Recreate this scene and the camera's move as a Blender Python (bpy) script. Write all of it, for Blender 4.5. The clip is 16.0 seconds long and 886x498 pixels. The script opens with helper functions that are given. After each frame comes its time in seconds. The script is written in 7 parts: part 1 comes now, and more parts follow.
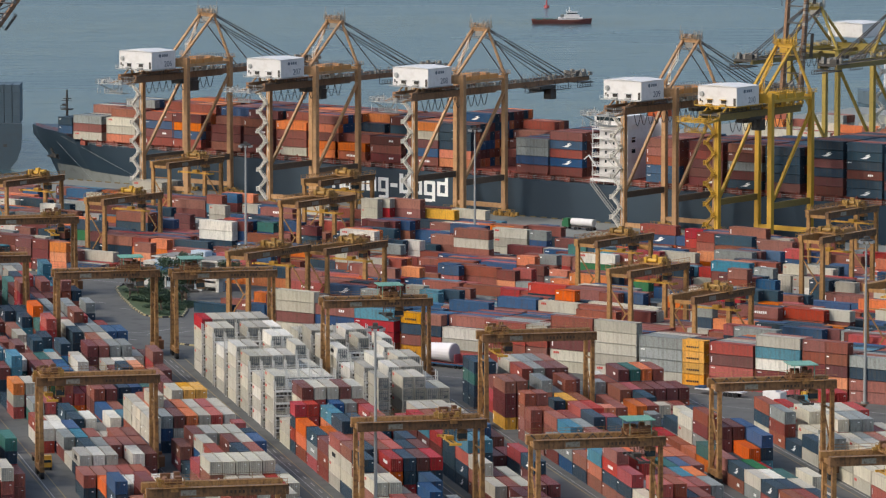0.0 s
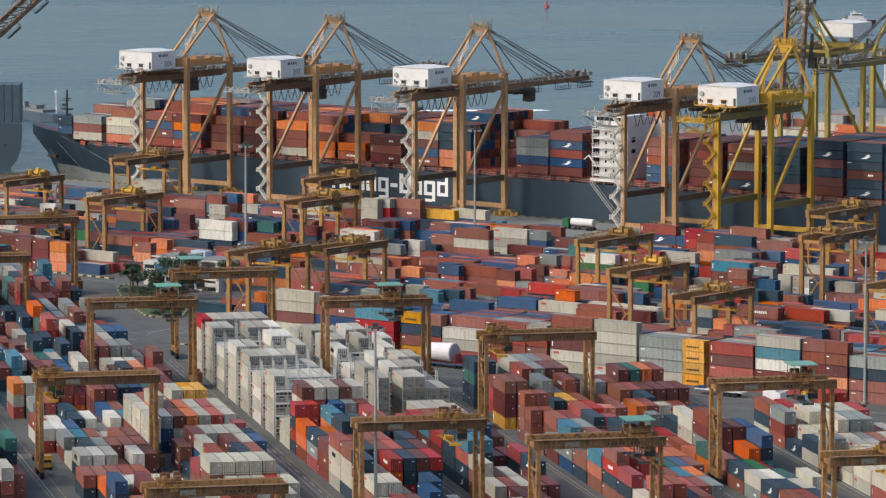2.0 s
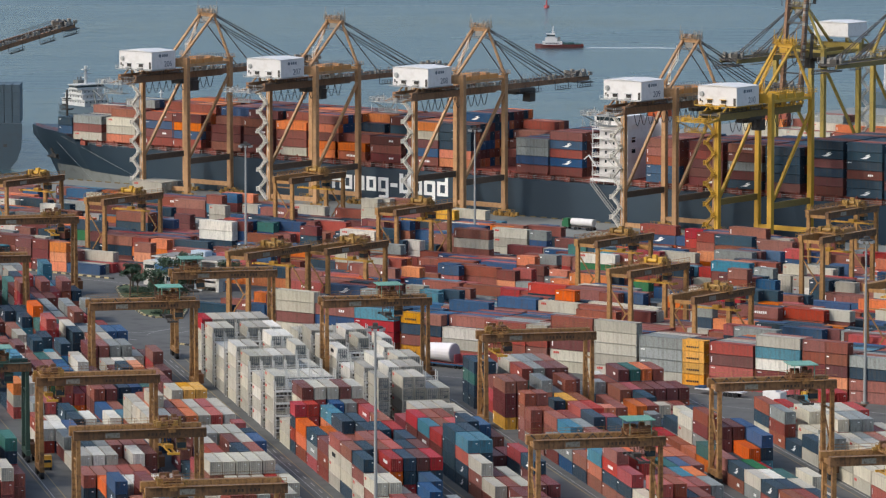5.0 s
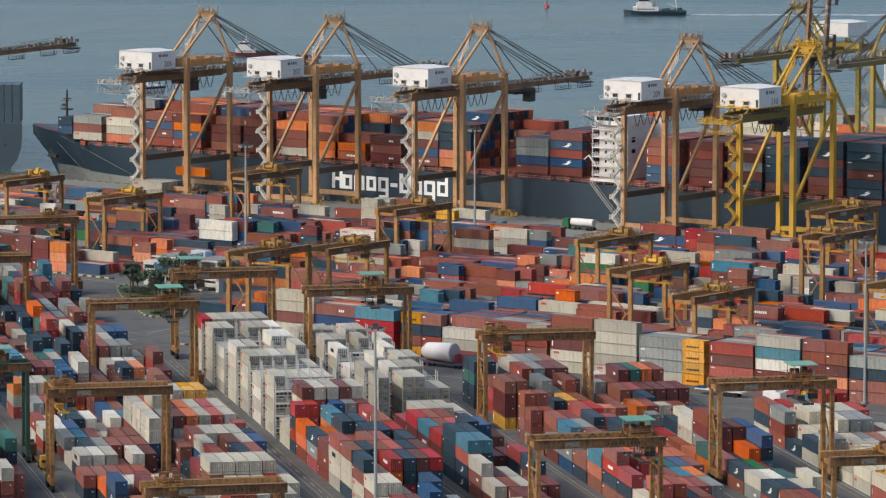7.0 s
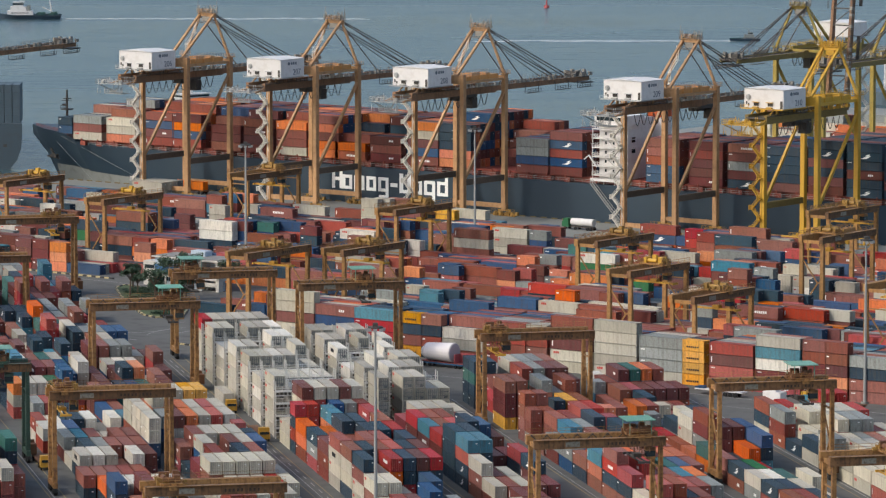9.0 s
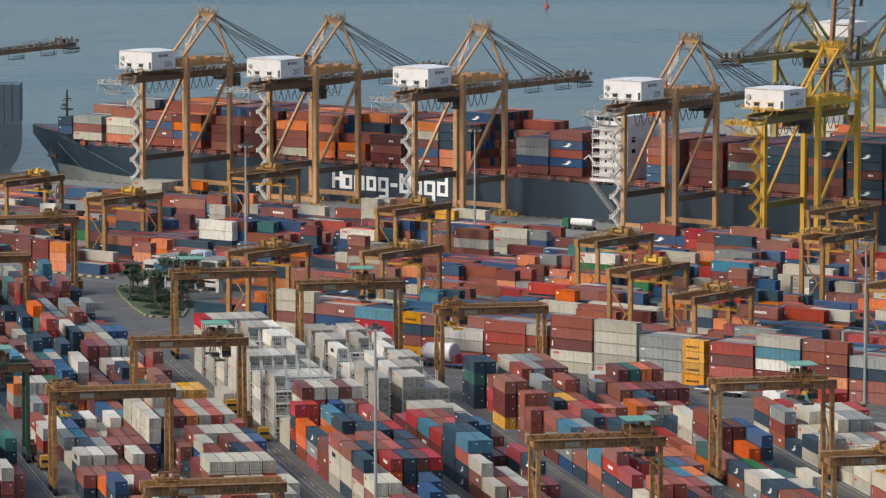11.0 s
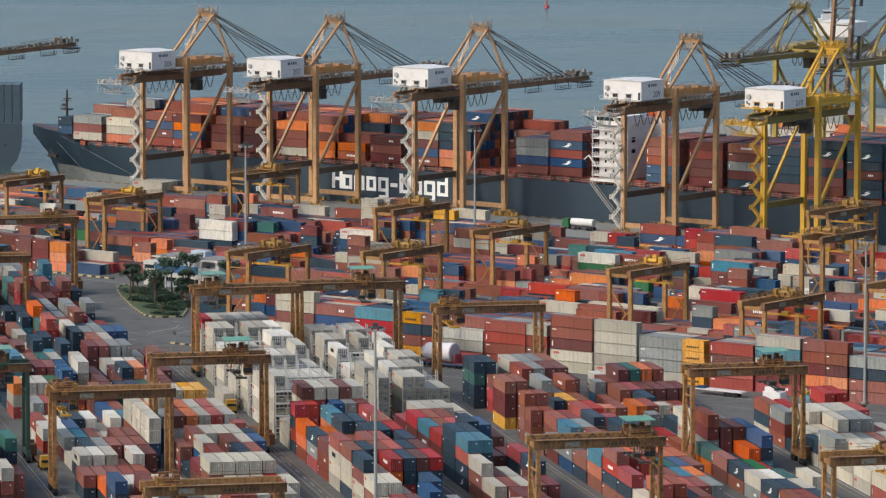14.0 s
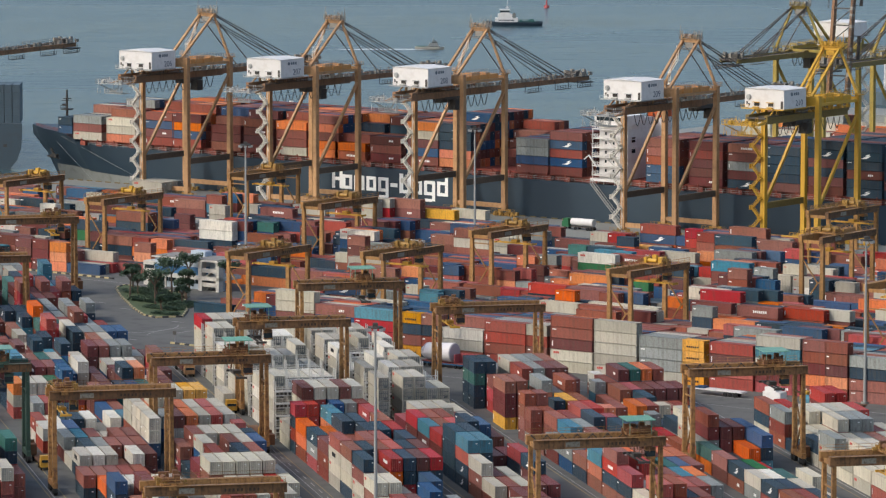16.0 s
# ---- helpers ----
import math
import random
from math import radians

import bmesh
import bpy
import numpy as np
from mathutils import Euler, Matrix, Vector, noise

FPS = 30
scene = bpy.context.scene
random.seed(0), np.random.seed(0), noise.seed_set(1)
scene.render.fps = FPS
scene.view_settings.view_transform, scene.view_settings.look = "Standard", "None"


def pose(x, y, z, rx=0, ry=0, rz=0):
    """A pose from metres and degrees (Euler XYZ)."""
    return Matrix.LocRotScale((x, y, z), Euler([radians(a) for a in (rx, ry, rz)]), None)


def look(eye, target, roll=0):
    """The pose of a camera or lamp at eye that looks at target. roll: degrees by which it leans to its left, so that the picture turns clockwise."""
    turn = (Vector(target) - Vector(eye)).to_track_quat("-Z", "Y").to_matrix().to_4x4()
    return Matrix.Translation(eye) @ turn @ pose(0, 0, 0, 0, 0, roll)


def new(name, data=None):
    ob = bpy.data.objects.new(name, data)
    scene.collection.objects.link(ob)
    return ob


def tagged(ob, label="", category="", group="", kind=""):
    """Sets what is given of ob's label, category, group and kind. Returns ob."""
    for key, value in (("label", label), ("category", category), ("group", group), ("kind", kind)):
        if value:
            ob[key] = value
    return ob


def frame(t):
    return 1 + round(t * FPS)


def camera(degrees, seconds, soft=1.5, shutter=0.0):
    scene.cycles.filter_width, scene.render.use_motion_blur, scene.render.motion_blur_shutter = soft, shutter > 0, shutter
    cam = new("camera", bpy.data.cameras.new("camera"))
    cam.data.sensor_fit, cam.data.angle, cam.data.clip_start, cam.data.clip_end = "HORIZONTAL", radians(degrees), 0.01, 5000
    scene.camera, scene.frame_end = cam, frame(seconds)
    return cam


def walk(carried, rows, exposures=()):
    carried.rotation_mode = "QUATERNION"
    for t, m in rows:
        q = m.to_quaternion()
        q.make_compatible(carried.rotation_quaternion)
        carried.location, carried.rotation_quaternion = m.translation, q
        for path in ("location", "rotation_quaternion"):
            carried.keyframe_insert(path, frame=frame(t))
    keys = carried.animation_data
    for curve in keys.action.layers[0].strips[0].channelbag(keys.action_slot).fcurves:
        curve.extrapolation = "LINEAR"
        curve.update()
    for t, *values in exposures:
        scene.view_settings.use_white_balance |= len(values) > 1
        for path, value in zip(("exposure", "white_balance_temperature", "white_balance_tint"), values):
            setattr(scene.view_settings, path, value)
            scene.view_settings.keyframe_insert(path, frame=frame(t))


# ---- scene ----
cam = camera(10.044, 16.0, soft=1.25)
EYE = Vector((0, 0, 165.9))
PITCH = 6.553
VIEW = Matrix.Translation(EYE) @ pose(0, 0, 0, 90 - PITCH, 0, 0)
walk(cam, [(0.0, VIEW), (16.0, VIEW)],
     exposures=[(0.0, 0.0, 6290, 8), (4.2, 0.02, 6080, 8), (6.3, -0.01, 6230, 8), (8.0, -0.01, 6310, 8), (12.0, 0.02, 6290, 8), (16.0, 0.03, 6290, 8)])

# ---- daylight: hazy sun from the west side of the terminal ----
SUN_AZ, SUN_EL = 202.0, 40.0       # degrees from +x, counter-clockwise; height above the horizon
world = bpy.data.worlds.new("hazy_sky")
scene.world = world
world.use_nodes = True
wn = world.node_tree
sky = wn.nodes.new("ShaderNodeTexSky")
sky.sky_type = "NISHITA"
sky.sun_disc = False
sky.sun_elevation = radians(SUN_EL)
sky.sun_rotation = radians(90 - SUN_AZ)
sky.altitude = 20
sky.air_density, sky.dust_density, sky.ozone_density = 1.2, 4.0, 1.5
wn.links.new(sky.outputs[0], wn.nodes["Background"].inputs[0])
wn.nodes["Background"].inputs[1].default_value = 0.215
sun = new("sun", bpy.data.lights.new("sun", "SUN"))
sun.data.energy, sun.data.angle, sun.data.color = 1.45, radians(3.5), (1.0, 0.92, 0.80)
sd = Vector((math.cos(radians(SUN_AZ)) * math.cos(radians(SUN_EL)), math.sin(radians(SUN_AZ)) * math.cos(radians(SUN_EL)), math.sin(radians(SUN_EL))))
sun.matrix_world = look(sd * 300, (0, 0, 0))

# ---- the two grids of the terminal: yard A runs towards the viewer, yard B along the quay ----
ANG_A, ANG_B = 78.12, 37.4


def at_a(u, v, z=0.0, turn=0.0):
    a = radians(ANG_A)
    return pose(u * math.cos(a) + v * math.sin(a), -u * math.sin(a) + v * math.cos(a), z, 0, 0, -ANG_A + turn)


def at_b(u, v, z=0.0, turn=0.0):
    a = radians(ANG_B)
    return pose(u * math.cos(a) + v * math.sin(a), -u * math.sin(a) + v * math.cos(a), z, 0, 0, -ANG_B + turn)


# ---- materials ----
def paint(name, col, rough=0.55, metal=0.0, vary=0.18, scale=0.35, grain=3.0, bump=0.0, ribs=0.0, dirt=0.0, dirt_col=(0.06, 0.045, 0.035), island=False, spec=0.4, streak=0.0, streak_col=(0.09, 0.07, 0.055)):
    """Painted or bare surface: large stains, fine grain, a tone that differs from piece to piece, and pressed ribs."""
    m = bpy.data.materials.new(name)
    m.use_nodes = True
    t = m.node_tree
    n, ln = t.nodes, t.links
    b = n["Principled BSDF"]
    b.inputs["Roughness"].default_value = rough
    b.inputs["Metallic"].default_value = metal
    b.inputs["Specular IOR Level"].default_value = spec
    tc = n.new("ShaderNodeTexCoord")
    big = n.new("ShaderNodeTexNoise")
    big.inputs["Scale"].default_value = scale
    big.inputs["Detail"].default_value = 4
    fine = n.new("ShaderNodeTexNoise")
    fine.inputs["Scale"].default_value = grain
    fine.inputs["Detail"].default_value = 3
    ln.new(tc.outputs["Object"], big.inputs["Vector"])
    ln.new(tc.outputs["Object"], fine.inputs["Vector"])
    if island:
        rnd = n.new("ShaderNodeNewGeometry").outputs["Random Per Island"]
    else:
        rnd = n.new("ShaderNodeObjectInfo").outputs["Random"]
    add = n.new("ShaderNodeMath")
    add.operation = "ADD"
    ln.new(rnd, add.inputs[0])
    ln.new(big.outputs["Fac"], add.inputs[1])
    val = n.new("ShaderNodeMapRange")
    val.inputs["From Min"].default_value, val.inputs["From Max"].default_value = 0.2, 1.8
    val.inputs["To Min"].default_value, val.inputs["To Max"].default_value = 1 - vary, 1 + vary
    ln.new(add.outputs[0], val.inputs["Value"])
    hsv = n.new("ShaderNodeHueSaturation")
    hsv.inputs["Color"].default_value = (*col, 1)
    ln.new(val.outputs[0], hsv.inputs["Value"])
    if ribs:
        for k, socket, mid, span in ((7.13, "Hue", 0.497, 0.02), (13.7, "Saturation", 0.94, 0.26)):
            mul = n.new("ShaderNodeMath")
            mul.operation = "MULTIPLY"
            mul.inputs[1].default_value = k
            ln.new(rnd, mul.inputs[0])
            part_ = n.new("ShaderNodeMath")
            part_.operation = "FRACT"
            ln.new(mul.outputs[0], part_.inputs[0])
            to = n.new("ShaderNodeMapRange")
            to.inputs["To Min"].default_value, to.inputs["To Max"].default_value = mid - span / 2, mid + span / 2
            ln.new(part_.outputs[0], to.inputs["Value"])
            ln.new(to.outputs[0], hsv.inputs[socket])
    out = hsv.outputs[0]
    if streak:
        # rain-washed grime and rust that runs down the sides
        stretch = n.new("ShaderNodeMapping")
        stretch.inputs["Scale"].default_value = (1.0, 1.0, 0.16)
        ln.new(tc.outputs["Object"], stretch.inputs[0])
        runs = n.new("ShaderNodeTexNoise")
        runs.inputs["Scale"].default_value, runs.inputs["Detail"].default_value = 1.7, 5
        ln.new(stretch.outputs[0], runs.inputs["Vector"])
        sr = n.new("ShaderNodeMapRange")
        sr.inputs["From Min"].default_value, sr.inputs["From Max"].default_value = 0.5, 0.7
        sr.inputs["To Max"].default_value = streak
        ln.new(runs.outputs["Fac"], sr.inputs["Value"])
        sm_ = n.new("ShaderNodeMix")
        sm_.data_type = "RGBA"
        sm_.inputs["B"].default_value = (*streak_col, 1)
        ln.new(sr.outputs[0], sm_.inputs["Factor"])
        ln.new(out, sm_.inputs["A"])
        out = sm_.outputs["Result"]
    if dirt:
        ramp = n.new("ShaderNodeMapRange")
        ramp.inputs["From Min"].default_value, ramp.inputs["From Max"].default_value = 0.48, 0.72
        ramp.inputs["To Max"].default_value = dirt
        ln.new(fine.outputs["Fac"], ramp.inputs["Value"])
        mix = n.new("ShaderNodeMix")
        mix.data_type = "RGBA"
        mix.inputs["B"].default_value = (*dirt_col, 1)
        ln.new(ramp.outputs[0], mix.inputs["Factor"])
        ln.new(out, mix.inputs["A"])
        out = mix.outputs["Result"]
    ln.new(out, b.inputs["Base Color"])
    if bump or ribs:
        bp = n.new("ShaderNodeBump")
        bp.inputs["Strength"].default_value = 0.8 if ribs else bump
        bp.inputs["Distance"].default_value = 0.04
        if ribs:
            sep = n.new("ShaderNodeSeparateXYZ")
            ln.new(tc.outputs["Object"], sep.inputs[0])
            sm = n.new("ShaderNodeMath")
            ln.new(sep.outputs[0], sm.inputs[0])
            ln.new(sep.outputs[1], sm.inputs[1])
            fr = n.new("ShaderNodeMath")
            fr.operation = "MULTIPLY"
            fr.inputs[1].default_value = 2 * math.pi / ribs
            ln.new(sm.outputs[0], fr.inputs[0])
            sn = n.new("ShaderNodeMath")
            sn.operation = "SINE"
            ln.new(fr.outputs[0], sn.inputs[0])
            ln.new(sn.outputs[0], bp.inputs["Height"])
        else:
            ln.new(fine.outputs["Fac"], bp.inputs["Height"])
        ln.new(bp.outputs[0], b.inputs["Normal"])
    return m


COLOURS = {
    "r": ("brick-brown", (0.25, 0.080, 0.052)), "m": ("dark maroon", (0.15, 0.048, 0.041)), "R": ("red", (0.36, 0.045, 0.034)),
    "b": ("blue", (0.028, 0.078, 0.175)), "n": ("navy-blue", (0.026, 0.052, 0.080)), "w": ("cream-white", (0.49, 0.45, 0.355)),
    "W": ("white", (0.63, 0.595, 0.52)), "g": ("grey", (0.24, 0.255, 0.245)), "o": ("orange", (0.56, 0.15, 0.030)),
    "y": ("yellow", (0.62, 0.30, 0.020)), "t": ("teal-green", (0.045, 0.14, 0.125)), "c": ("light blue", (0.050, 0.19, 0.27)),
    "G": ("green", (0.020, 0.13, 0.050)), "l": ("pale grey", (0.41, 0.38, 0.31)),
}
BOX = {k: paint("container_" + n.replace(" ", "_"), c, 0.55, 0, 0.3, 0.3, 2.2, ribs=0.36, dirt=0.24 if k in "wWl" else 0.32, dirt_col=(0.20, 0.18, 0.15) if k in "wWl" else (0.06, 0.045, 0.035), streak=0.40 if k in "wWl" else 0.38, streak_col=(0.20, 0.18, 0.15) if k in "wWl" else (0.09, 0.07, 0.055), spec=0.12) for k, (n, c) in COLOURS.items()}
BOXI = {k: paint("stacked_" + n.replace(" ", "_"), c, 0.55, 0, 0.3, 0.3, 2.2, ribs=0.36, dirt=0.24 if k in "wWl" else 0.32, dirt_col=(0.20, 0.18, 0.15) if k in "wWl" else (0.06, 0.045, 0.035), streak=0.40 if k in "wWl" else 0.38, streak_col=(0.20, 0.18, 0.15) if k in "wWl" else (0.09, 0.07, 0.055), island=True, spec=0.12) for k, (n, c) in COLOURS.items()}
M_RTG = paint("ochre_crane_paint", (0.29, 0.150, 0.050), 0.65, 0, 0.35, 0.5, 1.1, streak=0.75, streak_col=(0.10, 0.042, 0.02), dirt=0.8, dirt_col=(0.075, 0.034, 0.018), bump=0.2)
M_RTGD = paint("darker_girder_brown", (0.17, 0.086, 0.036), 0.65, 0, 0.4, 0.5, 1.1, streak=0.7, streak_col=(0.05, 0.026, 0.014), dirt=0.8, dirt_col=(0.05, 0.028, 0.015), bump=0.2)
M_RTGL = paint("light_ochre_crane_paint", (0.32, 0.165, 0.052), 0.6, 0, 0.3, 0.4, 1.6, streak=0.5, streak_col=(0.13, 0.06, 0.025), dirt=0.65, dirt_col=(0.10, 0.05, 0.02), bump=0.2)
M_RTGY = paint("yellow_crane_paint", (0.50, 0.27, 0.03), 0.55, 0, 0.2, 0.5, 2.5, dirt=0.35)
M_GREENRTG = paint("dark_green_crane_paint", (0.035, 0.07, 0.05), 0.55, 0, 0.2, 0.5, 2.5, dirt=0.4)
M_QC = paint("orange_quay_crane_paint", (0.395, 0.225, 0.105), 0.5, 0, 0.25, 0.15, 0.8, streak=0.4, streak_col=(0.22, 0.10, 0.045), dirt=0.45, dirt_col=(0.17, 0.09, 0.045), bump=0.1)
M_QCY = paint("bright_yellow_crane_paint", (0.48, 0.275, 0.028), 0.5, 0, 0.15, 0.15, 1.2, dirt=0.15, bump=0.1)
M_DARK = paint("dark_machinery", (0.055, 0.053, 0.05), 0.6, 0.2, 0.3, 1.0, 4.0, dirt=0.3, dirt_col=(0.15, 0.07, 0.03))
M_RUST = paint("rusty_machinery", (0.14, 0.06, 0.025), 0.7, 0.1, 0.35, 1.0, 4.0, dirt=0.5)
M_RACK = paint("pale_galvanised_rack", (0.64, 0.61, 0.55), 0.6, 0.1, 0.15, 0.6, 3.0, dirt=0.2)
M_STEEL = paint("galvanised_steel", (0.34, 0.345, 0.34), 0.45, 0.4, 0.15, 0.6, 3.0)
M_WHITE = paint("white_paint", (0.62, 0.60, 0.585), 0.5, 0, 0.08, 0.15, 0.7, dirt=0.2, dirt_col=(0.3, 0.25, 0.2))
M_MARK = paint("white_lettering", (0.78, 0.78, 0.76), 0.5, 0, 0.05, 0.5, 2.0)
M_MARKR = paint("red_lettering", (0.45, 0.05, 0.04), 0.5, 0, 0.05, 0.5, 2.0)
M_MARKK = paint("black_lettering", (0.02, 0.02, 0.025), 0.5, 0, 0.05, 0.5, 2.0)
M_TYRE = paint("black_rubber", (0.012, 0.012, 0.012), 0.85, 0, 0.1, 1, 4)
M_GLASS = paint("dark_cab_glass", (0.02, 0.03, 0.035), 0.08, 0, 0.05, 1, 4, spec=0.6)
M_GREENROOF = paint("faded_green_sheet", (0.13, 0.30, 0.22), 0.6, 0, 0.15, 0.4, 2.0, ribs=0.4, dirt=0.2)
M_HULL = paint("navy_hull_paint", (0.025, 0.043, 0.063), 0.45, 0, 0.3, 0.03, 0.25, dirt=0.35, dirt_col=(0.024, 0.040, 0.058), bump=0.08)
M_BOOTG = paint("pale_boot_topping", (0.24, 0.25, 0.24), 0.6, 0, 0.2, 0.05, 0.4, dirt=0.3)
M_DECK = paint("red_oxide_deck", (0.26, 0.055, 0.035), 0.6, 0, 0.25, 0.3, 1.5, dirt=0.4)
# mottling is dirt, with tone contrast raised to stand for shadow patches
M_ASPH = paint("yard_asphalt", (0.098, 0.096, 0.090), 0.9, 0, 0.38, 0.03, 0.22, dirt=0.6, dirt_col=(0.055, 0.055, 0.053), bump=0.05, spec=0.25)
M_CONC = paint("concrete", (0.19, 0.195, 0.18), 0.8, 0, 0.16, 0.05, 0.5, dirt=0.35, dirt_col=(0.16, 0.15, 0.13))
M_LINE = paint("worn_road_paint", (0.27, 0.265, 0.25), 0.7, 0, 0.15, 0.2, 1.0, dirt=0.5, dirt_col=(0.15, 0.15, 0.14))
M_YLINE = paint("worn_yellow_line", (0.185, 0.14, 0.06), 0.7, 0, 0.15, 0.2, 1.0, dirt=0.4, dirt_col=(0.12, 0.11, 0.1))
M_KERBY = paint("worn_yellow_kerb_paint", (0.40, 0.33, 0.17), 0.7, 0, 0.15, 0.5, 2.0, dirt=0.3)
M_KERBK = paint("black_kerb_paint", (0.03, 0.03, 0.03), 0.7)
M_TRUNK = paint("bark", (0.12, 0.085, 0.06), 0.9, 0, 0.2, 1.5, 8)
M_LEAF = paint("leaf_green", (0.042, 0.072, 0.040), 0.7, 0, 0.45, 0.3, 2.0, island=True)
M_GRASS = paint("grass", (0.058, 0.085, 0.034), 0.9, 0, 0.3, 0.2, 1.5, dirt=0.4, dirt_col=(0.10, 0.09, 0.04))
M_SPRAY = paint("white_spray", (0.70, 0.72, 0.73), 0.9, 0, 0.1, 0.2, 1.0, bump=0.3)
M_FOAM = paint("white_foam", (0.34, 0.38, 0.40), 0.9, 0, 0.1, 0.2, 1.0, bump=0.3)


def sea_material():
    m = bpy.data.materials.new("sea_water")
    m.use_nodes = True
    n, ln = m.node_tree.nodes, m.node_tree.links
    b = n["Principled BSDF"]
    b.inputs["Roughness"].default_value = 0.22
    b.inputs["IOR"].default_value = 1.333
    tc = n.new("ShaderNodeTexCoord")
    mp = n.new("ShaderNodeMapping")
    mp.inputs["Scale"].default_value = (0.35, 1.0, 1.0)
    ln.new(tc.outputs["Object"], mp.inputs[0])
    wind = n.new("ShaderNodeTexNoise")
    wind.inputs["Scale"].default_value, wind.inputs["Detail"].default_value = 0.006, 5
    ln.new(mp.outputs[0], wind.inputs["Vector"])
    chop = n.new("ShaderNodeTexNoise")
    chop.inputs["Scale"].default_value, chop.inputs["Detail"].default_value = 0.16, 6
    ln.new(mp.outputs[0], chop.inputs["Vector"])
    r = n.new("ShaderNodeValToRGB")
    r.color_ramp.elements[0].position, r.color_ramp.elements[0].color = 0.35, (0.044, 0.078, 0.090, 1)
    r.color_ramp.elements[1].position, r.color_ramp.elements[1].color = 0.70, (0.066, 0.105, 0.118, 1)
    ln.new(wind.outputs["Fac"], r.inputs[0])
    ln.new(r.outputs[0], b.inputs["Base Color"])
    rr = n.new("ShaderNodeMapRange")
    rr.inputs["From Min"].default_value, rr.inputs["From Max"].default_value = 0.3, 0.7
    rr.inputs["To Min"].default_value, rr.inputs["To Max"].default_value = 0.14, 0.36
    ln.new(wind.outputs["Fac"], rr.inputs["Value"])
    ln.new(rr.outputs[0], b.inputs["Roughness"])
    bp = n.new("ShaderNodeBump")
    bp.inputs["Strength"].default_value, bp.inputs["Distance"].default_value = 1.0, 1.6
    ln.new(chop.outputs["Fac"], bp.inputs["Height"])
    ln.new(bp.outputs[0], b.inputs["Normal"])
    return m


M_SEA = sea_material()


# ---- mesh helpers ----
def box(bm, x0, x1, y0, y1, z0, z1):
    vs = [bm.verts.new((x, y, z)) for z in (z0, z1) for y in (y0, y1) for x in (x0, x1)]
    for f in ((0, 2, 3, 1), (4, 5, 7, 6), (0, 1, 5, 4), (2, 6, 7, 3), (0, 4, 6, 2), (1, 3, 7, 5)):
        bm.faces.new([vs[i] for i in f])


def beam(bm, p, q, w, h=None, w2=None):
    """A square bar from p to q, w across and h deep, narrowing to w2."""
    p, q = Vector(p), Vector(q)
    d = (q - p).normalized()
    side = d.cross(Vector((0, 0, 1)))
    if side.length < 1e-3:
        side = Vector((1, 0, 0))
    side.normalize()
    top = side.cross(d)
    h = h or w
    k = (w2 / w) if w2 else 1.0
    vs = []
    for c, s in ((p, 1.0), (q, k)):
        for a, b in ((-1, -1), (1, -1), (1, 1), (-1, 1)):
            vs.append(bm.verts.new(c + side * (a * w / 2 * s) + top * (b * h / 2 * s)))
    bm.faces.new(vs[3::-1])
    bm.faces.new(vs[4:8])
    for i in range(4):
        j = (i + 1) % 4
        bm.faces.new((vs[i], vs[j], vs[j + 4], vs[i + 4]))


def tube(bm, p, q, r, r2=None, n=8):
    p, q = Vector(p), Vector(q)
    d = (q - p).normalized()
    s = d.orthogonal().normalized()
    t = d.cross(s)
    r2 = r if r2 is None else r2
    a = [bm.verts.new(p + (s * math.cos(2 * math.pi * i / n) + t * math.sin(2 * math.pi * i / n)) * r) for i in range(n)]
    b = [bm.verts.new(q + (s * math.cos(2 * math.pi * i / n) + t * math.sin(2 * math.pi * i / n)) * r2) for i in range(n)]
    bm.faces.new(a[::-1])
    bm.faces.new(b)
    for i in range(n):
        bm.faces.new((a[i], a[(i + 1) % n], b[(i + 1) % n], b[i]))


def mesh_of(name, bm, *mats):
    me = bpy.data.meshes.new(name)
    bm.normal_update()
    bm.to_mesh(me)
    bm.free()
    for m in mats:
        me.materials.append(m)
    return me


def part(name, bm, material, parent, label="", m=None):
    ob = new(name, mesh_of(name, bm, material))
    ob.parent = parent
    if m is not None:
        ob.matrix_basis = m
    if label:
        ob["label"] = label
    return ob


def part_of(name, make, material, parent, label="", m=None):
    bm = bmesh.new()
    make(bm)
    return part(name, bm, material, parent, label, m)


def rail(bm, pts, h=1.1, step=2.5, r=0.06):
    """A guard rail: posts and two bars along a line."""
    for a, b in zip(pts, pts[1:]):
        a, b = Vector(a), Vector(b)
        k = max(1, int((b - a).length / step))
        for i in range(k + 1):
            p = a.lerp(b, i / k)
            beam(bm, p, p + Vector((0, 0, h)), r)
        for z in (h, h * 0.5):
            beam(bm, a + Vector((0, 0, z)), b + Vector((0, 0, z)), r)


# ---- ground, quay and sea ----
QUAY_V = 1232.0
SEA_Z = -2.6
bm = bmesh.new()
box(bm, -9000, 9000, -1500, 9000, SEA_Z - 1.0, SEA_Z)
sea = tagged(new("water", mesh_of("water", bm, M_SEA)), "grey-green harbour water, lightly rippled", "sea", kind="structure")
bm = bmesh.new()
box(bm, -1300, 500, -500, QUAY_V - 90, -6, 0)
ground = tagged(new("ground", mesh_of("ground", bm, M_ASPH)), "grey worn asphalt of the container yard", "ground", kind="structure")
ground.matrix_basis = at_b(0, 0)
bm = bmesh.new()
box(bm, -1145, -300, QUAY_V - 90, QUAY_V, -6, 0.0)
quay = tagged(new("quay_apron", mesh_of("quay_apron", bm, M_CONC)), "pale concrete quay apron beside the ship", "quay", kind="structure")
quay.matrix_basis = at_b(0, 0)
bm = bmesh.new()
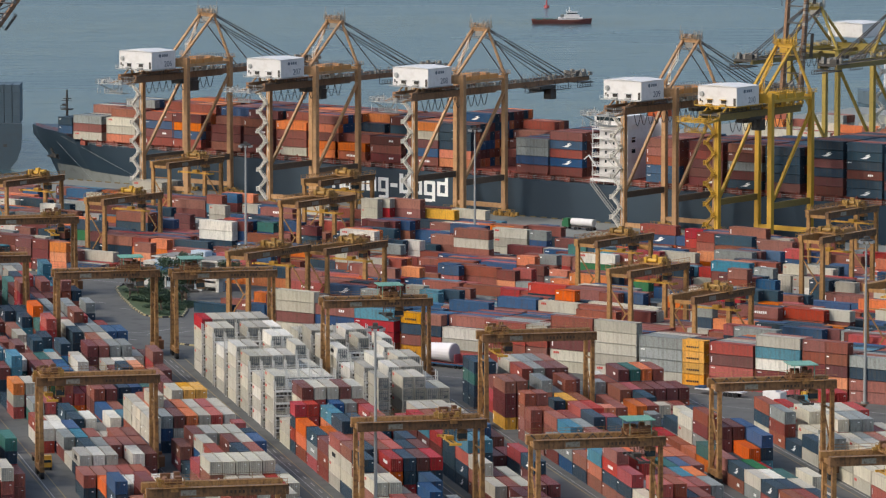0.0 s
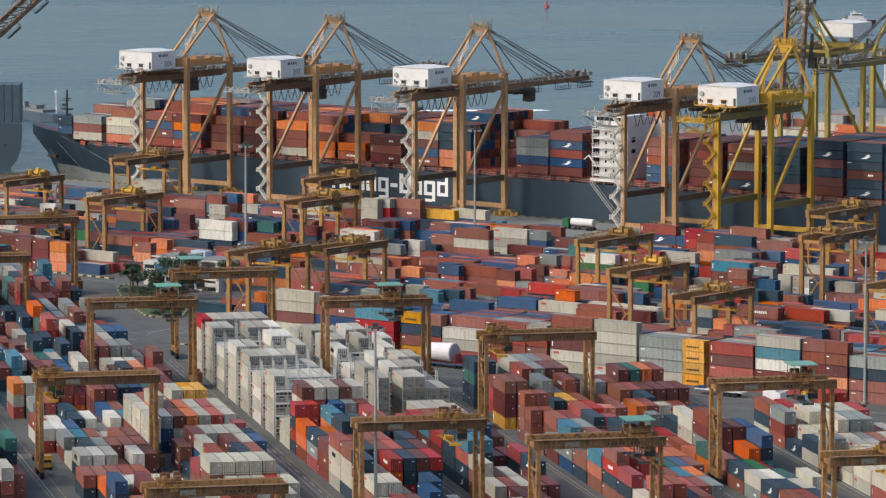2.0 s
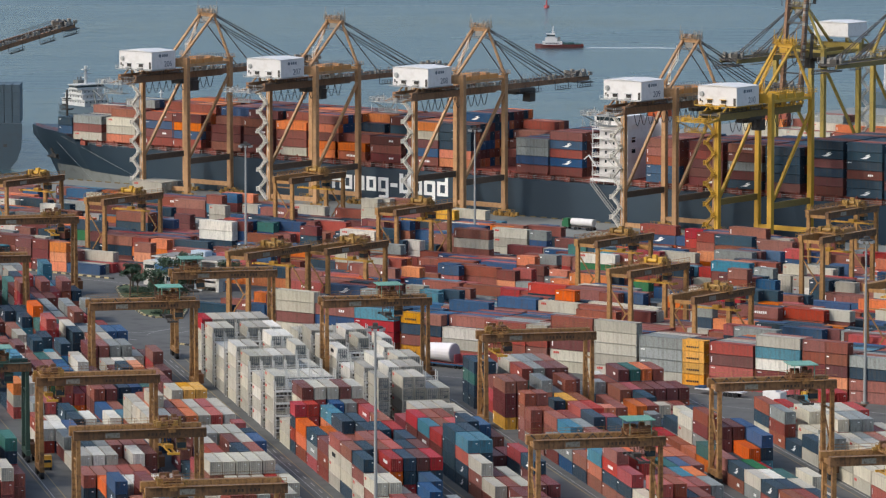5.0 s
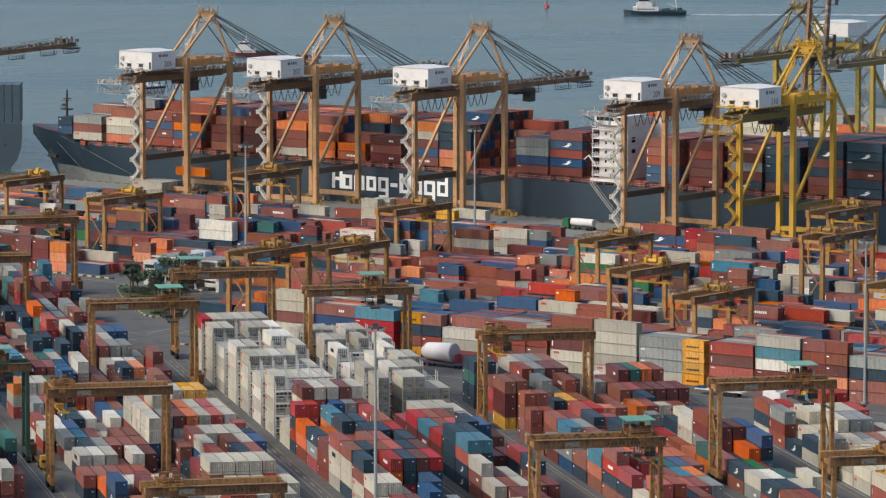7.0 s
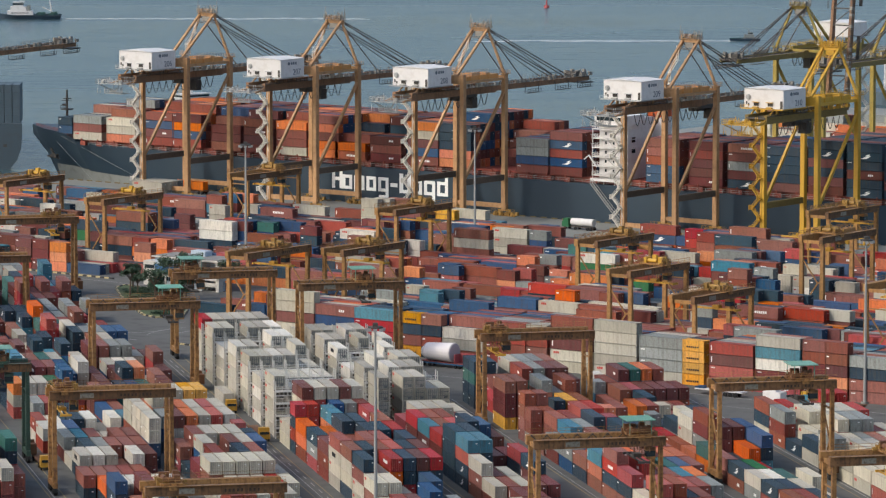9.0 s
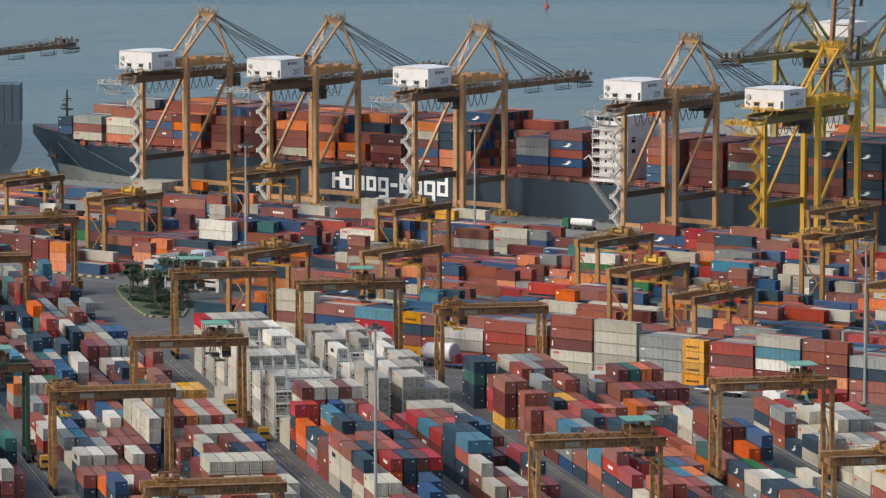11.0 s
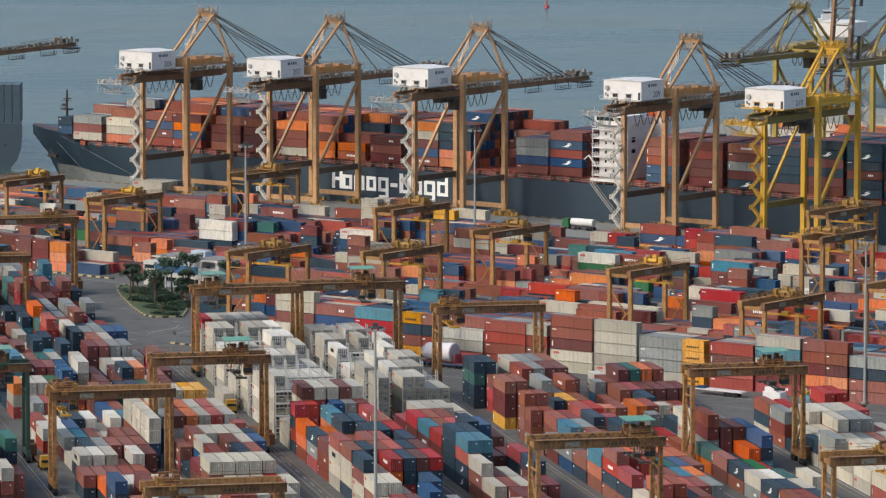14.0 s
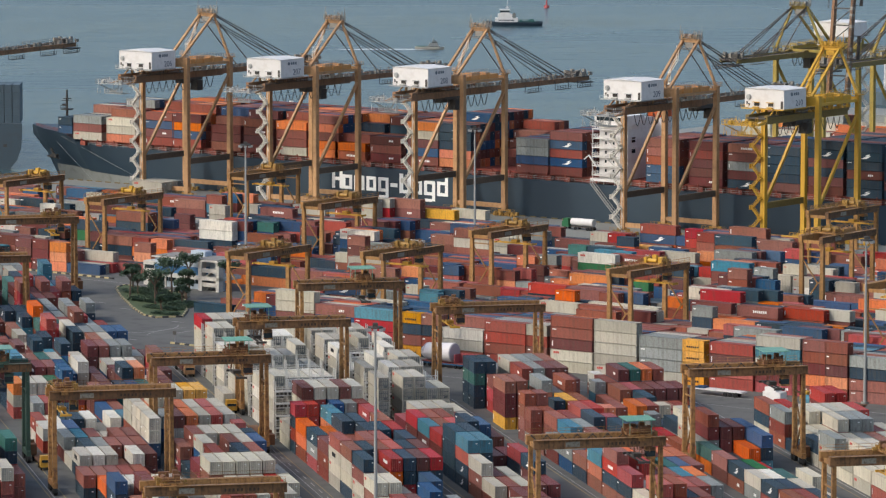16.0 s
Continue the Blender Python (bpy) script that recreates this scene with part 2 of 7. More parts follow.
for i in range(150):
    u = -1144 + i * 4.0
    box(bm, u, u + 2.0, QUAY_V - 0.7, QUAY_V - 0.1, 0.0, 0.35)
kerb = tagged(new("quay_kerb", mesh_of("quay_kerb", bm, M_YLINE)), "yellow blocks of the quay-edge kerb", "kerb", kind="structure")
kerb.matrix_basis = at_b(0, 0)

# ---- containers ----
CH, CW = 2.68, 2.44
L40, L20 = 12.19, 6.06
cmesh = {}


def container_mesh(length, colour, posts=True):
    key = (length, colour, posts)
    if key not in cmesh:
        bm = bmesh.new()
        box(bm, -length, 0, 0, CW, 0.04 if posts else 0.0, CH - 0.07)
        bm.normal_update()
        faces = [f for f in bm.faces if f.normal.z > -0.5]
        bmesh.ops.inset_individual(bm, faces=faces, thickness=0.16, depth=-0.08)
        for x in (-length + 0.08, -0.08) if posts else ():
            for y in (0.08, CW - 0.08):
                box(bm, x - 0.09, x + 0.09, y - 0.09, y + 0.09, 0.0, CH)
        cmesh[key] = mesh_of("container", bm, BOX[colour])
    return cmesh[key]


bm = bmesh.new()
for y in (0.35, 0.85, 1.59, 2.09):
    beam(bm, (0.0, y, 0.15), (0.0, y, CH - 0.2), 0.07)
box(bm, -0.06, 0.0, 1.19, 1.25, 0.12, CH - 0.2)
for z in (0.9, 1.3):
    for y in (0.6, 1.84):
        box(bm, -0.04, 0.02, y - 0.15, y + 0.15, z, z + 0.06)
rods = len(bm.faces)
box(bm, -0.06, -0.02, 1.62, 1.98, 1.85, 2.0)
for f in list(bm.faces)[rods:]:
    f.material_index = 1
M_RODS = paint("steel_lock_rods", (0.24, 0.23, 0.21), 0.5, 0.3, 0.2, 1, 3)
ME_DOORS = {}
base = mesh_of("door_gear", bm, M_RODS, M_MARK)


def door_mesh(colour):
    """Lock rods and hinges, in the paint of the box unless it is pale, with a small white data panel."""
    if colour not in ME_DOORS:
        ME_DOORS[colour] = base.copy()
        ME_DOORS[colour].materials[0] = M_RODS if colour in "wWl" else BOX[colour]
    return ME_DOORS[colour]


bm = bmesh.new()
for i in range(5):
    box(bm, -0.04, 0.02, 0.26 + i * 0.44, 0.40 + i * 0.44, 0.25, CH - 0.35)
for z in (0.9, 1.7):
    box(bm, -0.04, 0.02, 0.2, 2.24, z, z + 0.1)
box(bm, -0.04, 0.03, 1.2, 1.95, 0.35, 0.85)
ME_REEFER = mesh_of("cooling_unit", bm, paint("cooling_unit_grille", (0.13, 0.135, 0.13), 0.6, 0.1, 0.4, 1.5, 5, dirt=0.3, dirt_col=(0.4, 0.4, 0.38)))


def mark_mesh(name, x0, x1, z0, z1, mat, wedge=False):
    bm = bmesh.new()
    box(bm, x0, x1, -0.02, 0.04, z0, z1)
    if wedge:
        box(bm, x0 - 0.9, x1 - 1.1, -0.02, 0.04, z0 - 0.28, z0 + 0.1)
        box(bm, x0 + 0.5, x1 - 0.3, -0.02, 0.04, z1, z1 + 0.3)
    return mesh_of(name, bm, mat)


def word_mesh(name, n, x0, z0, h, mat, w=0.62, gap=0.24):
    bm = bmesh.new()
    for i in range(n):
        box(bm, x0 + i * (w + gap), x0 + i * (w + gap) + w, -0.02, 0.04, z0, z0 + h)
    return mesh_of(name, bm, mat)


def swoosh_mesh():
    """A white emblem of slanted strokes."""
    bm = bmesh.new()
    for x, z, n in ((-7.6, 0.75, 2.6), (-6.4, 1.15, 2.0), (-5.9, 1.55, 1.1)):
        vs = [bm.verts.new(c) for c in ((x, -0.02, z), (x + n * 0.8, -0.02, z - 0.05), (x + n + 0.6, -0.02, z + 0.55), (x + n * 0.5, -0.02, z + 0.3))]
        bm.faces.new(vs)
    return mesh_of("white_emblem", bm, M_MARK)


MARKS = {
    "swoosh": swoosh_mesh(),
    "corner": word_mesh("white_marking", 4, -11.7, 1.95, 0.24, M_MARK, 0.2, 0.1),
    "upright": mark_mesh("white_marking", -11.7, -11.48, 0.7, 1.9, M_MARK),
    "red": word_mesh("red_marking", 3, -11.3, 1.65, 0.5, M_MARKR, 0.42, 0.14),
    "bigwhite": word_mesh("white_lettering", 7, -7.4, 1.0, 0.6, M_MARK, 0.4, 0.2),
    "midwhite": word_mesh("white_lettering", 3, -4.8, 1.05, 0.55, M_MARK, 0.42, 0.18),
    "bigblack": word_mesh("dark_lettering", 5, -8.4, 0.95, 0.85, M_MARKK, 0.5, 0.25),
}
MARK20Y = word_mesh("dark_lettering", 6, -4.9, 0.8, 0.4, M_MARKK, 0.4, 0.2)
MARK20 = mark_mesh("white_marking", -5.6, -4.9, 1.75, 2.0, M_MARK)


PIECES = []      # (kind, order, grid turn, matrix, colour, length, door, mark, reefer, label, group)


def put_container(m, colour, length, group, kind, order, turn, door=False, mark=None, reefer=False, size="forty-foot", where="stacked in the yard", seen=True):
    style = "refrigerated" if reefer else "corrugated steel"
    label = f"{COLOURS[colour][0]} {size} {style} shipping container {where}"
    PIECES.append((kind, order, turn, m, colour, length, door, mark, reefer, label, group, seen))


def pick_mark(colour, rng):
    x = rng.random()
    if colour in "nb":
        return "swoosh" if x < 0.35 else ("corner" if x < 0.6 else None)
    if colour in "wWl":
        return "red" if x < 0.4 else ("bigblack" if x < 0.43 else None)
    if colour in "rRmg":
        return "corner" if x < 0.22 else ("upright" if x < 0.45 else ("bigwhite" if x < 0.52 else ("midwhite" if x < 0.64 else None)))
    return "upright" if x < 0.3 or colour == "y" else None


REST_COLOURS = "rmRbnwWgoytcGl"


def add_copy(acc, me, m, slot):
    """Adds a small mesh to the joined rest of a block."""
    verts, faces, slots = acc
    k = len(verts)
    verts.extend(m @ v.co for v in me.vertices)
    for p in me.polygons:
        faces.append([k + i for i in p.vertices])
        slots.append(slot if not p.material_index else 15)


def place_containers(limit=330):
    """The nearest of each kind stand as things of their own; the others join one mesh for each block."""
    kinds = {}
    for p in PIECES:
        kinds.setdefault(p[0], []).append(p)
    rest = {}
    for kind, items in kinds.items():
        items.sort(key=lambda p: (not p[11], -p[1]))
        for i, (_, _, turn, m, colour, length, door, mark, reefer, label, group, seen) in enumerate(items):
            if i < limit and seen:
                ob = new(kind, container_mesh(length, colour))
                ob.matrix_basis = m
                tagged(ob, label, "shipping container", group)
                if door:
                    d = new("cooling_unit" if reefer else "door_gear", ME_REEFER if reefer else door_mesh(colour))
                    d.parent = ob
                    if reefer:
                        d["kind"] = "stuff"
                if mark:
                    k = new("marking", MARKS[mark] if length > 7 else (MARK20Y if colour == "y" else MARK20))
                    k.parent = ob
                    k["label"] = "painted marking on the long side"
            else:
                acc = rest.setdefault((group, turn), ([], [], []))
                inv = pose(0, 0, 0, 0, 0, -turn) @ m
                add_copy(acc, container_mesh(length, colour, False), inv, REST_COLOURS.index(colour))
                if door:
                    add_copy(acc, ME_REEFER if reefer else base, inv, 14 if reefer else REST_COLOURS.index(colour))
                if mark:
                    add_copy(acc, MARKS[mark] if length > 7 else (MARK20Y if colour == "y" else MARK20), inv, 16 if mark == "red" else (17 if mark == "bigblack" else 15))
    for (group, turn), (verts, faces, slots) in rest.items():
        me = bpy.data.meshes.new("stacked_containers")
        me.from_pydata(verts, [], faces)
        for c in REST_COLOURS:
            me.materials.append(BOXI[c])
        for mt in (M_RODS, M_MARK, M_MARKR, M_MARKK):
            me.materials.append(mt)
        me.polygons.foreach_set("material_index", slots)
        me.update()
        ob = new("stacked_containers", me)
        ob.matrix_basis = pose(0, 0, 0, 0, 0, turn)
        tagged(ob, "mixed-colour shipping containers packed into tight stacks", "containers", kind="stuff")


ROW = 2.72      # pitch of the rows in a block


def block(grid, name, v0, u0, bays, palette, seed, pitch=12.75, doors=True, twenty=0.22, where="stacked in the yard", reefer=False, row=ROW, rough=False):
    """Stacks of containers. Each bay is a text, far to near along u; each word is one stack across v: its height, then its top colours downwards; a stroke marks twenty-foot boxes."""
    rng = random.Random(seed)
    in_a = grid is at_a
    turn = -ANG_A if in_a else -ANG_B
    stacks = {}
    for i, bay in enumerate(bays):
        for j, word in enumerate(bay.split()):
            h = int(word[0])
            if in_a and not reefer and len(word) == 1 and h:
                h = max(0, min(5, h + (rng.choice((-2, -1, -1, 0, 0, 1, 1)) if rough else rng.choice((-1, 0, 0)))))
            short = word[-1] in "'*"
            tops = word[1:].rstrip("'*")
            base = rng.choice(palette)
            col = [rng.choice(palette) if rng.random() < 0.6 else base for _ in range(h)]
            for k, c in enumerate(tops[:h]):
                col[h - 1 - k] = c
            two = short or (not tops and rng.random() < twenty)
            stacks[i, j] = (col, two, word[-1] == "*")
    for (i, j), (col, two, lone) in stacks.items():
        hf = len(stacks.get((i + 1, j), ((), 0, 0))[0])
        hl = len(stacks.get((i, j - 1), ((), 0, 0))[0])
        if reefer:
            hf = 0
        dx, dy = rng.uniform(-0.12, 0.12), rng.uniform(-0.05, 0.05)
        for k, c in enumerate(col):
            seen = k == len(col) - 1 or k >= hf or k >= hl
            pieces = ((L20, 0.0, 0),) if lone else ((L20, -L40 + L20, 1), (L20, 0.0, 0)) if two else ((L40, 0.0, 0),)
            for length, off, back in pieces:
                u = u0 + (i + 1) * pitch + dx + off + rng.uniform(-0.04, 0.04)
                v = v0 + j * row + dy + rng.uniform(-0.03, 0.03)
                cold = reefer and c in "lwW"
                side = k >= hl
                mk = pick_mark(c, rng) if side else None
                kind = ("reefer_container" if cold else ("twenty_foot_container" if two else "forty_foot_container")) if in_a else "quayside_container"
                put_container(grid(u, v, k * CH), c, length, f"containers of {name}", kind, u if in_a else -v + 0.15 * u, turn, door=k >= hf and not back and doors, mark=mk, reefer=cold,
                              size="twenty-foot" if two else "forty-foot", where=where, seen=seen)

# ---- rubber-tyred yard cranes ----
M_STENCIL = paint("faded_stencil_paint", (0.05, 0.03, 0.018), 0.7)
M_PLATE = paint("grimy_plate", (0.24, 0.22, 0.18), 0.6, 0.1, 0.2, 0.8, 2.5, dirt=0.7, dirt_col=(0.09, 0.06, 0.035))
M_RTGG = paint("greasy_yellow_machinery", (0.30, 0.17, 0.04), 0.6, 0.1, 0.3, 1.0, 3.0, dirt=0.7, dirt_col=(0.05, 0.035, 0.02))
SPAN = 23.9


def yard_crane(name, mat, label, trolley_y=6.0, roof=False, lift=16.6, load=None, girder=None, winch_mat=None, zt=20.2):
    """A portal crane that spans one block: four legs, two girders, tied end frames, wheels, a trolley with its spreader."""
    root = new("yard_crane")
    tagged(root, label, "gantry crane", "yard cranes")
    hx = 3.2
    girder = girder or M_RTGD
    for y in (0.0, SPAN):
        for x in (-hx, hx):
            part_of("leg", lambda bm: beam(bm, (x, y, 1.9), (x, y, zt - 0.2), 1.25, 0.95, 0.95), mat, root)
        part_of("sill_beam", lambda bm: beam(bm, (-hx - 1.2, y, 2.0), (hx + 1.2, y, 2.0), 0.9, 1.1), mat, root)
        part_of("top_tie", lambda bm: beam(bm, (-hx, y, zt - 0.6), (hx, y, zt - 0.6), 0.6, 0.8), mat, root)

        def braces(bm):
            beam(bm, (-hx, y, 15.0), (hx, y, 15.0), 0.28)
            beam(bm, (-hx, y, 14.6), (hx * 0.55, y, 8.2), 0.3)
            beam(bm, (hx * 0.55, y, 8.2), (-hx * 0.6, y, 3.2), 0.3)
            beam(bm, (hx, y, 9.0), (hx * 0.55, y, 8.2), 0.3)
        part_of("bracing", braces, mat, root)
        for x in (-hx - 0.9, -hx + 0.9, hx - 0.9, hx + 0.9):
            part_of("wheel", lambda bm: tube(bm, (x, y - 0.35, 0.75), (x, y + 0.35, 0.75), 0.75, n=14), M_TYRE, root)
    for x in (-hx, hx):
        # the +x girder takes the darker brown, the other the leg colour
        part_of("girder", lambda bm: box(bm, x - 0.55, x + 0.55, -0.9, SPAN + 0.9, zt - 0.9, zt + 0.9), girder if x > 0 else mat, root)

        def walkway(bm):
            xx = x + (0.75 if x > 0 else -0.75)
            box(bm, xx - 0.35, xx + 0.35, -0.6, SPAN + 0.6, zt + 0.86, zt + 0.93)
            rail(bm, [(xx, -0.6, zt + 0.9), (xx, SPAN + 0.6, zt + 0.9)], 1.1, 2.4, 0.09 if zt < 19.9 else 0.06)
        part_of("walkway_rail", walkway, mat, root)

    if roof:
        def festoon(bm):
            for i in range(8):
                a, b, c = SPAN * i / 8, SPAN * (i + 0.5) / 8, SPAN * (i + 1) / 8
                beam(bm, (-hx + 0.75, a, zt + 0.85), (-hx + 0.75, b, zt - 0.5), 0.17)
                beam(bm, (-hx + 0.75, b, zt - 0.5), (-hx + 0.75, c, zt + 0.85), 0.17)
                box(bm, -hx + 0.6, -hx + 0.9, a - 0.15, a + 0.15, zt + 0.75, zt + 1.05)
        part_of("festoon_cable", festoon, M_DARK, root, "looped dark festoon cable")["kind"] = "stuff"
    elif zt < 19.9:
        def truss(bm):
            k = 10
            for i in range(k):
                a, b = SPAN * i / k, SPAN * (i + 0.5) / k
                beam(bm, (-hx + 0.7, a, zt + 1.0), (-hx + 0.7, b, zt + 2.0), 0.13)
                beam(bm, (-hx + 0.7, b, zt + 2.0), (-hx + 0.7, SPAN * (i + 1) / k, zt + 1.0), 0.13)
            beam(bm, (-hx + 0.7, 0, zt + 2.0), (-hx + 0.7, SPAN, zt + 2.0), 0.13)
        part_of("cable_truss", truss, mat, root)

    def ladder(bm):
        y = SPAN
        for i in range(22):
            beam(bm, (hx + 0.6, y - 0.25, 3 + i * 0.75), (hx + 0.6, y + 0.25, 3 + i * 0.75), 0.06)
        for s in (-0.25, 0.25):
            beam(bm, (hx + 0.6, y + s, 2.4), (hx + 0.6, y + s, zt), 0.07)
    part_of("ladder", ladder, mat, root)

    def engine(bm):
        box(bm, -2.0, 2.0, SPAN + 0.4, SPAN + 2.0, 1.4, 3.6)
        box(bm, -1.4, -0.6, SPAN + 0.6, SPAN + 1.8, 3.6, 4.2)
    part_of("engine_house", engine, M_RUST, root, "rust-stained diesel generator box")
    # plates on the girder side: a pale number plate and a short dark word
    def plate(bm):
        box(bm, hx + 0.55, hx + 0.6, 5.2, 8.0, zt - 0.55, zt + 0.45)
    part_of("plate", plate, M_PLATE, root, "grimy rectangular plate")

    for i in (0, 1, 2, 3, 4, 6, 7, 8):
        part_of("letter_bar", lambda bm: box(bm, hx + 0.55, hx + 0.58, 13.4 + i * 0.75, 13.75 + i * 0.75, zt - 0.4, zt + 0.15), M_STENCIL, root)

    tro = new("trolley")
    tro.parent = root
    tro.matrix_basis = pose(0, trolley_y, 0)

    def frame_(bm):
        box(bm, -hx - 0.2, hx + 0.2, -2.0, 2.0, zt + 0.95, zt + 1.3)
        rail(bm, [(hx, -2, zt + 1.3), (hx, 2, zt + 1.3)], 1.0, 1.3, 0.08)
        rail(bm, [(-hx, -2, zt + 1.3), (-hx, 2, zt + 1.3)], 1.0, 1.3, 0.08)
        box(bm, hx + 0.2, hx + 0.9, -0.6, 0.8, zt + 0.2, zt + 1.0)
    part_of("trolley_frame", frame_, mat, tro)

    def winch(bm):
        tube(bm, (-1.3, -1.0, zt + 1.9), (1.3, -1.0, zt + 1.9), 0.5, n=12)
        box(bm, -2.4, -1.6, -1.6, 0.2, zt + 1.3, zt + 2.7)
        box(bm, 0.4, 2.2, 0.5, 1.7, zt + 1.3, zt + 2.6)
        box(bm, -1.4, -0.2, 0.7, 1.6, zt + 1.3, zt + 3.1)
        tube(bm, (2.4, -1.5, zt + 1.9), (2.4, 0.4, zt + 1.9), 0.5, n=10)
    part_of("winch", winch, winch_mat if winch_mat is M_QCY else (M_RTGG if winch_mat else M_RUST), tro)
    def clutter(bm):
        rg = random.Random(int(trolley_y * 7) + 3)
        for _ in range(34):
            x, y = rg.uniform(-3.0, 3.2), rg.uniform(-2.6, 2.8)
            z = zt + rg.uniform(0.6, 1.4)
            if rg.random() < 0.5:
                beam(bm, (x, y, z), (x + rg.uniform(-0.9, 0.9), y + rg.uniform(-0.9, 0.9), z + rg.uniform(0.2, 1.9)), 0.13)
            else:
                a, b, c = rg.uniform(0.15, 0.5), rg.uniform(0.15, 0.5), rg.uniform(0.3, 1.5)
                box(bm, x - a, x + a, y - b, y + b, z, z + c)
        for _ in range(12):
            x, y = rg.uniform(1.0, 3.6), rg.uniform(-1.6, 2.6)
            beam(bm, (x, y, zt + 0.2), (x + rg.uniform(-0.6, 0.6), y + rg.uniform(-0.6, 0.6), zt - rg.uniform(0.8, 2.6)), 0.12)
    part_of("winch_gear", clutter, M_RUST if roof else M_RTGG, tro, "greasy motors, pipes and rails")["kind"] = "stuff"
    if roof:
        def shed(bm):
            for x in (-2.8, 2.8):
                for y in (-2.0, 2.2):
                    beam(bm, (x, y, zt + 1.2), (x, y, zt + 3.9), 0.14)
            box(bm, -3.3, 3.3, -2.8, 3.0, zt + 3.9, zt + 4.05)
        part_of("roof", shed, M_GREENROOF, tro, "faded green sheet roof on posts")

    def cab(bm):
        box(bm, 1.4, 3.0, 1.2, 3.0, zt - 3.4, zt - 1.2)
        box(bm, 1.8, 2.6, 1.6, 2.4, zt - 1.2, zt + 0.9)
    part_of("cab", cab, mat, tro)

    def cabglass(bm):
        box(bm, 1.5, 3.03, 1.17, 2.9, zt - 3.0, zt - 1.9)
    part_of("cab_window", cabglass, M_GLASS, tro)
    spr = new("spreader")
    spr.parent = tro
    spr.matrix_basis = pose(0, 0, lift)

    def spread(bm):
        for y in (-0.5, 0.5):
            beam(bm, (-6.0, y, 0), (6.0, y, 0), 0.2, 0.35)
        for x in (-6.0, 6.0):
            beam(bm, (x, -1.2, 0), (x, 1.2, 0), 0.35, 0.45)
        box(bm, -0.9, 0.9, -0.8, 0.8, 0.2, 0.9)
    part_of("spreader_frame", spread, M_RTGY if not roof else M_DARK, spr)

    def ropes(bm):
        for x in (-1.4, 1.4):
            for y in (-0.9, 0.9):
                beam(bm, (x, y, 0.5), (x, y, zt - lift + 1.0), 0.07)
    part_of("rope", ropes, M_DARK, spr)
    if load:
        def cargo(bm):
            box(bm, -6.1, 6.1, -1.22, 1.22, -CH - 0.1, -0.15)
        part_of("lifted_container", cargo, BOX[load], spr, COLOURS[load][0] + " container held by the spreader")
    return root


# ---- ship-to-shore quay cranes ----
RAIL_S, RAIL_L = 0.0, -21.0          # seaward and landward rail, along v


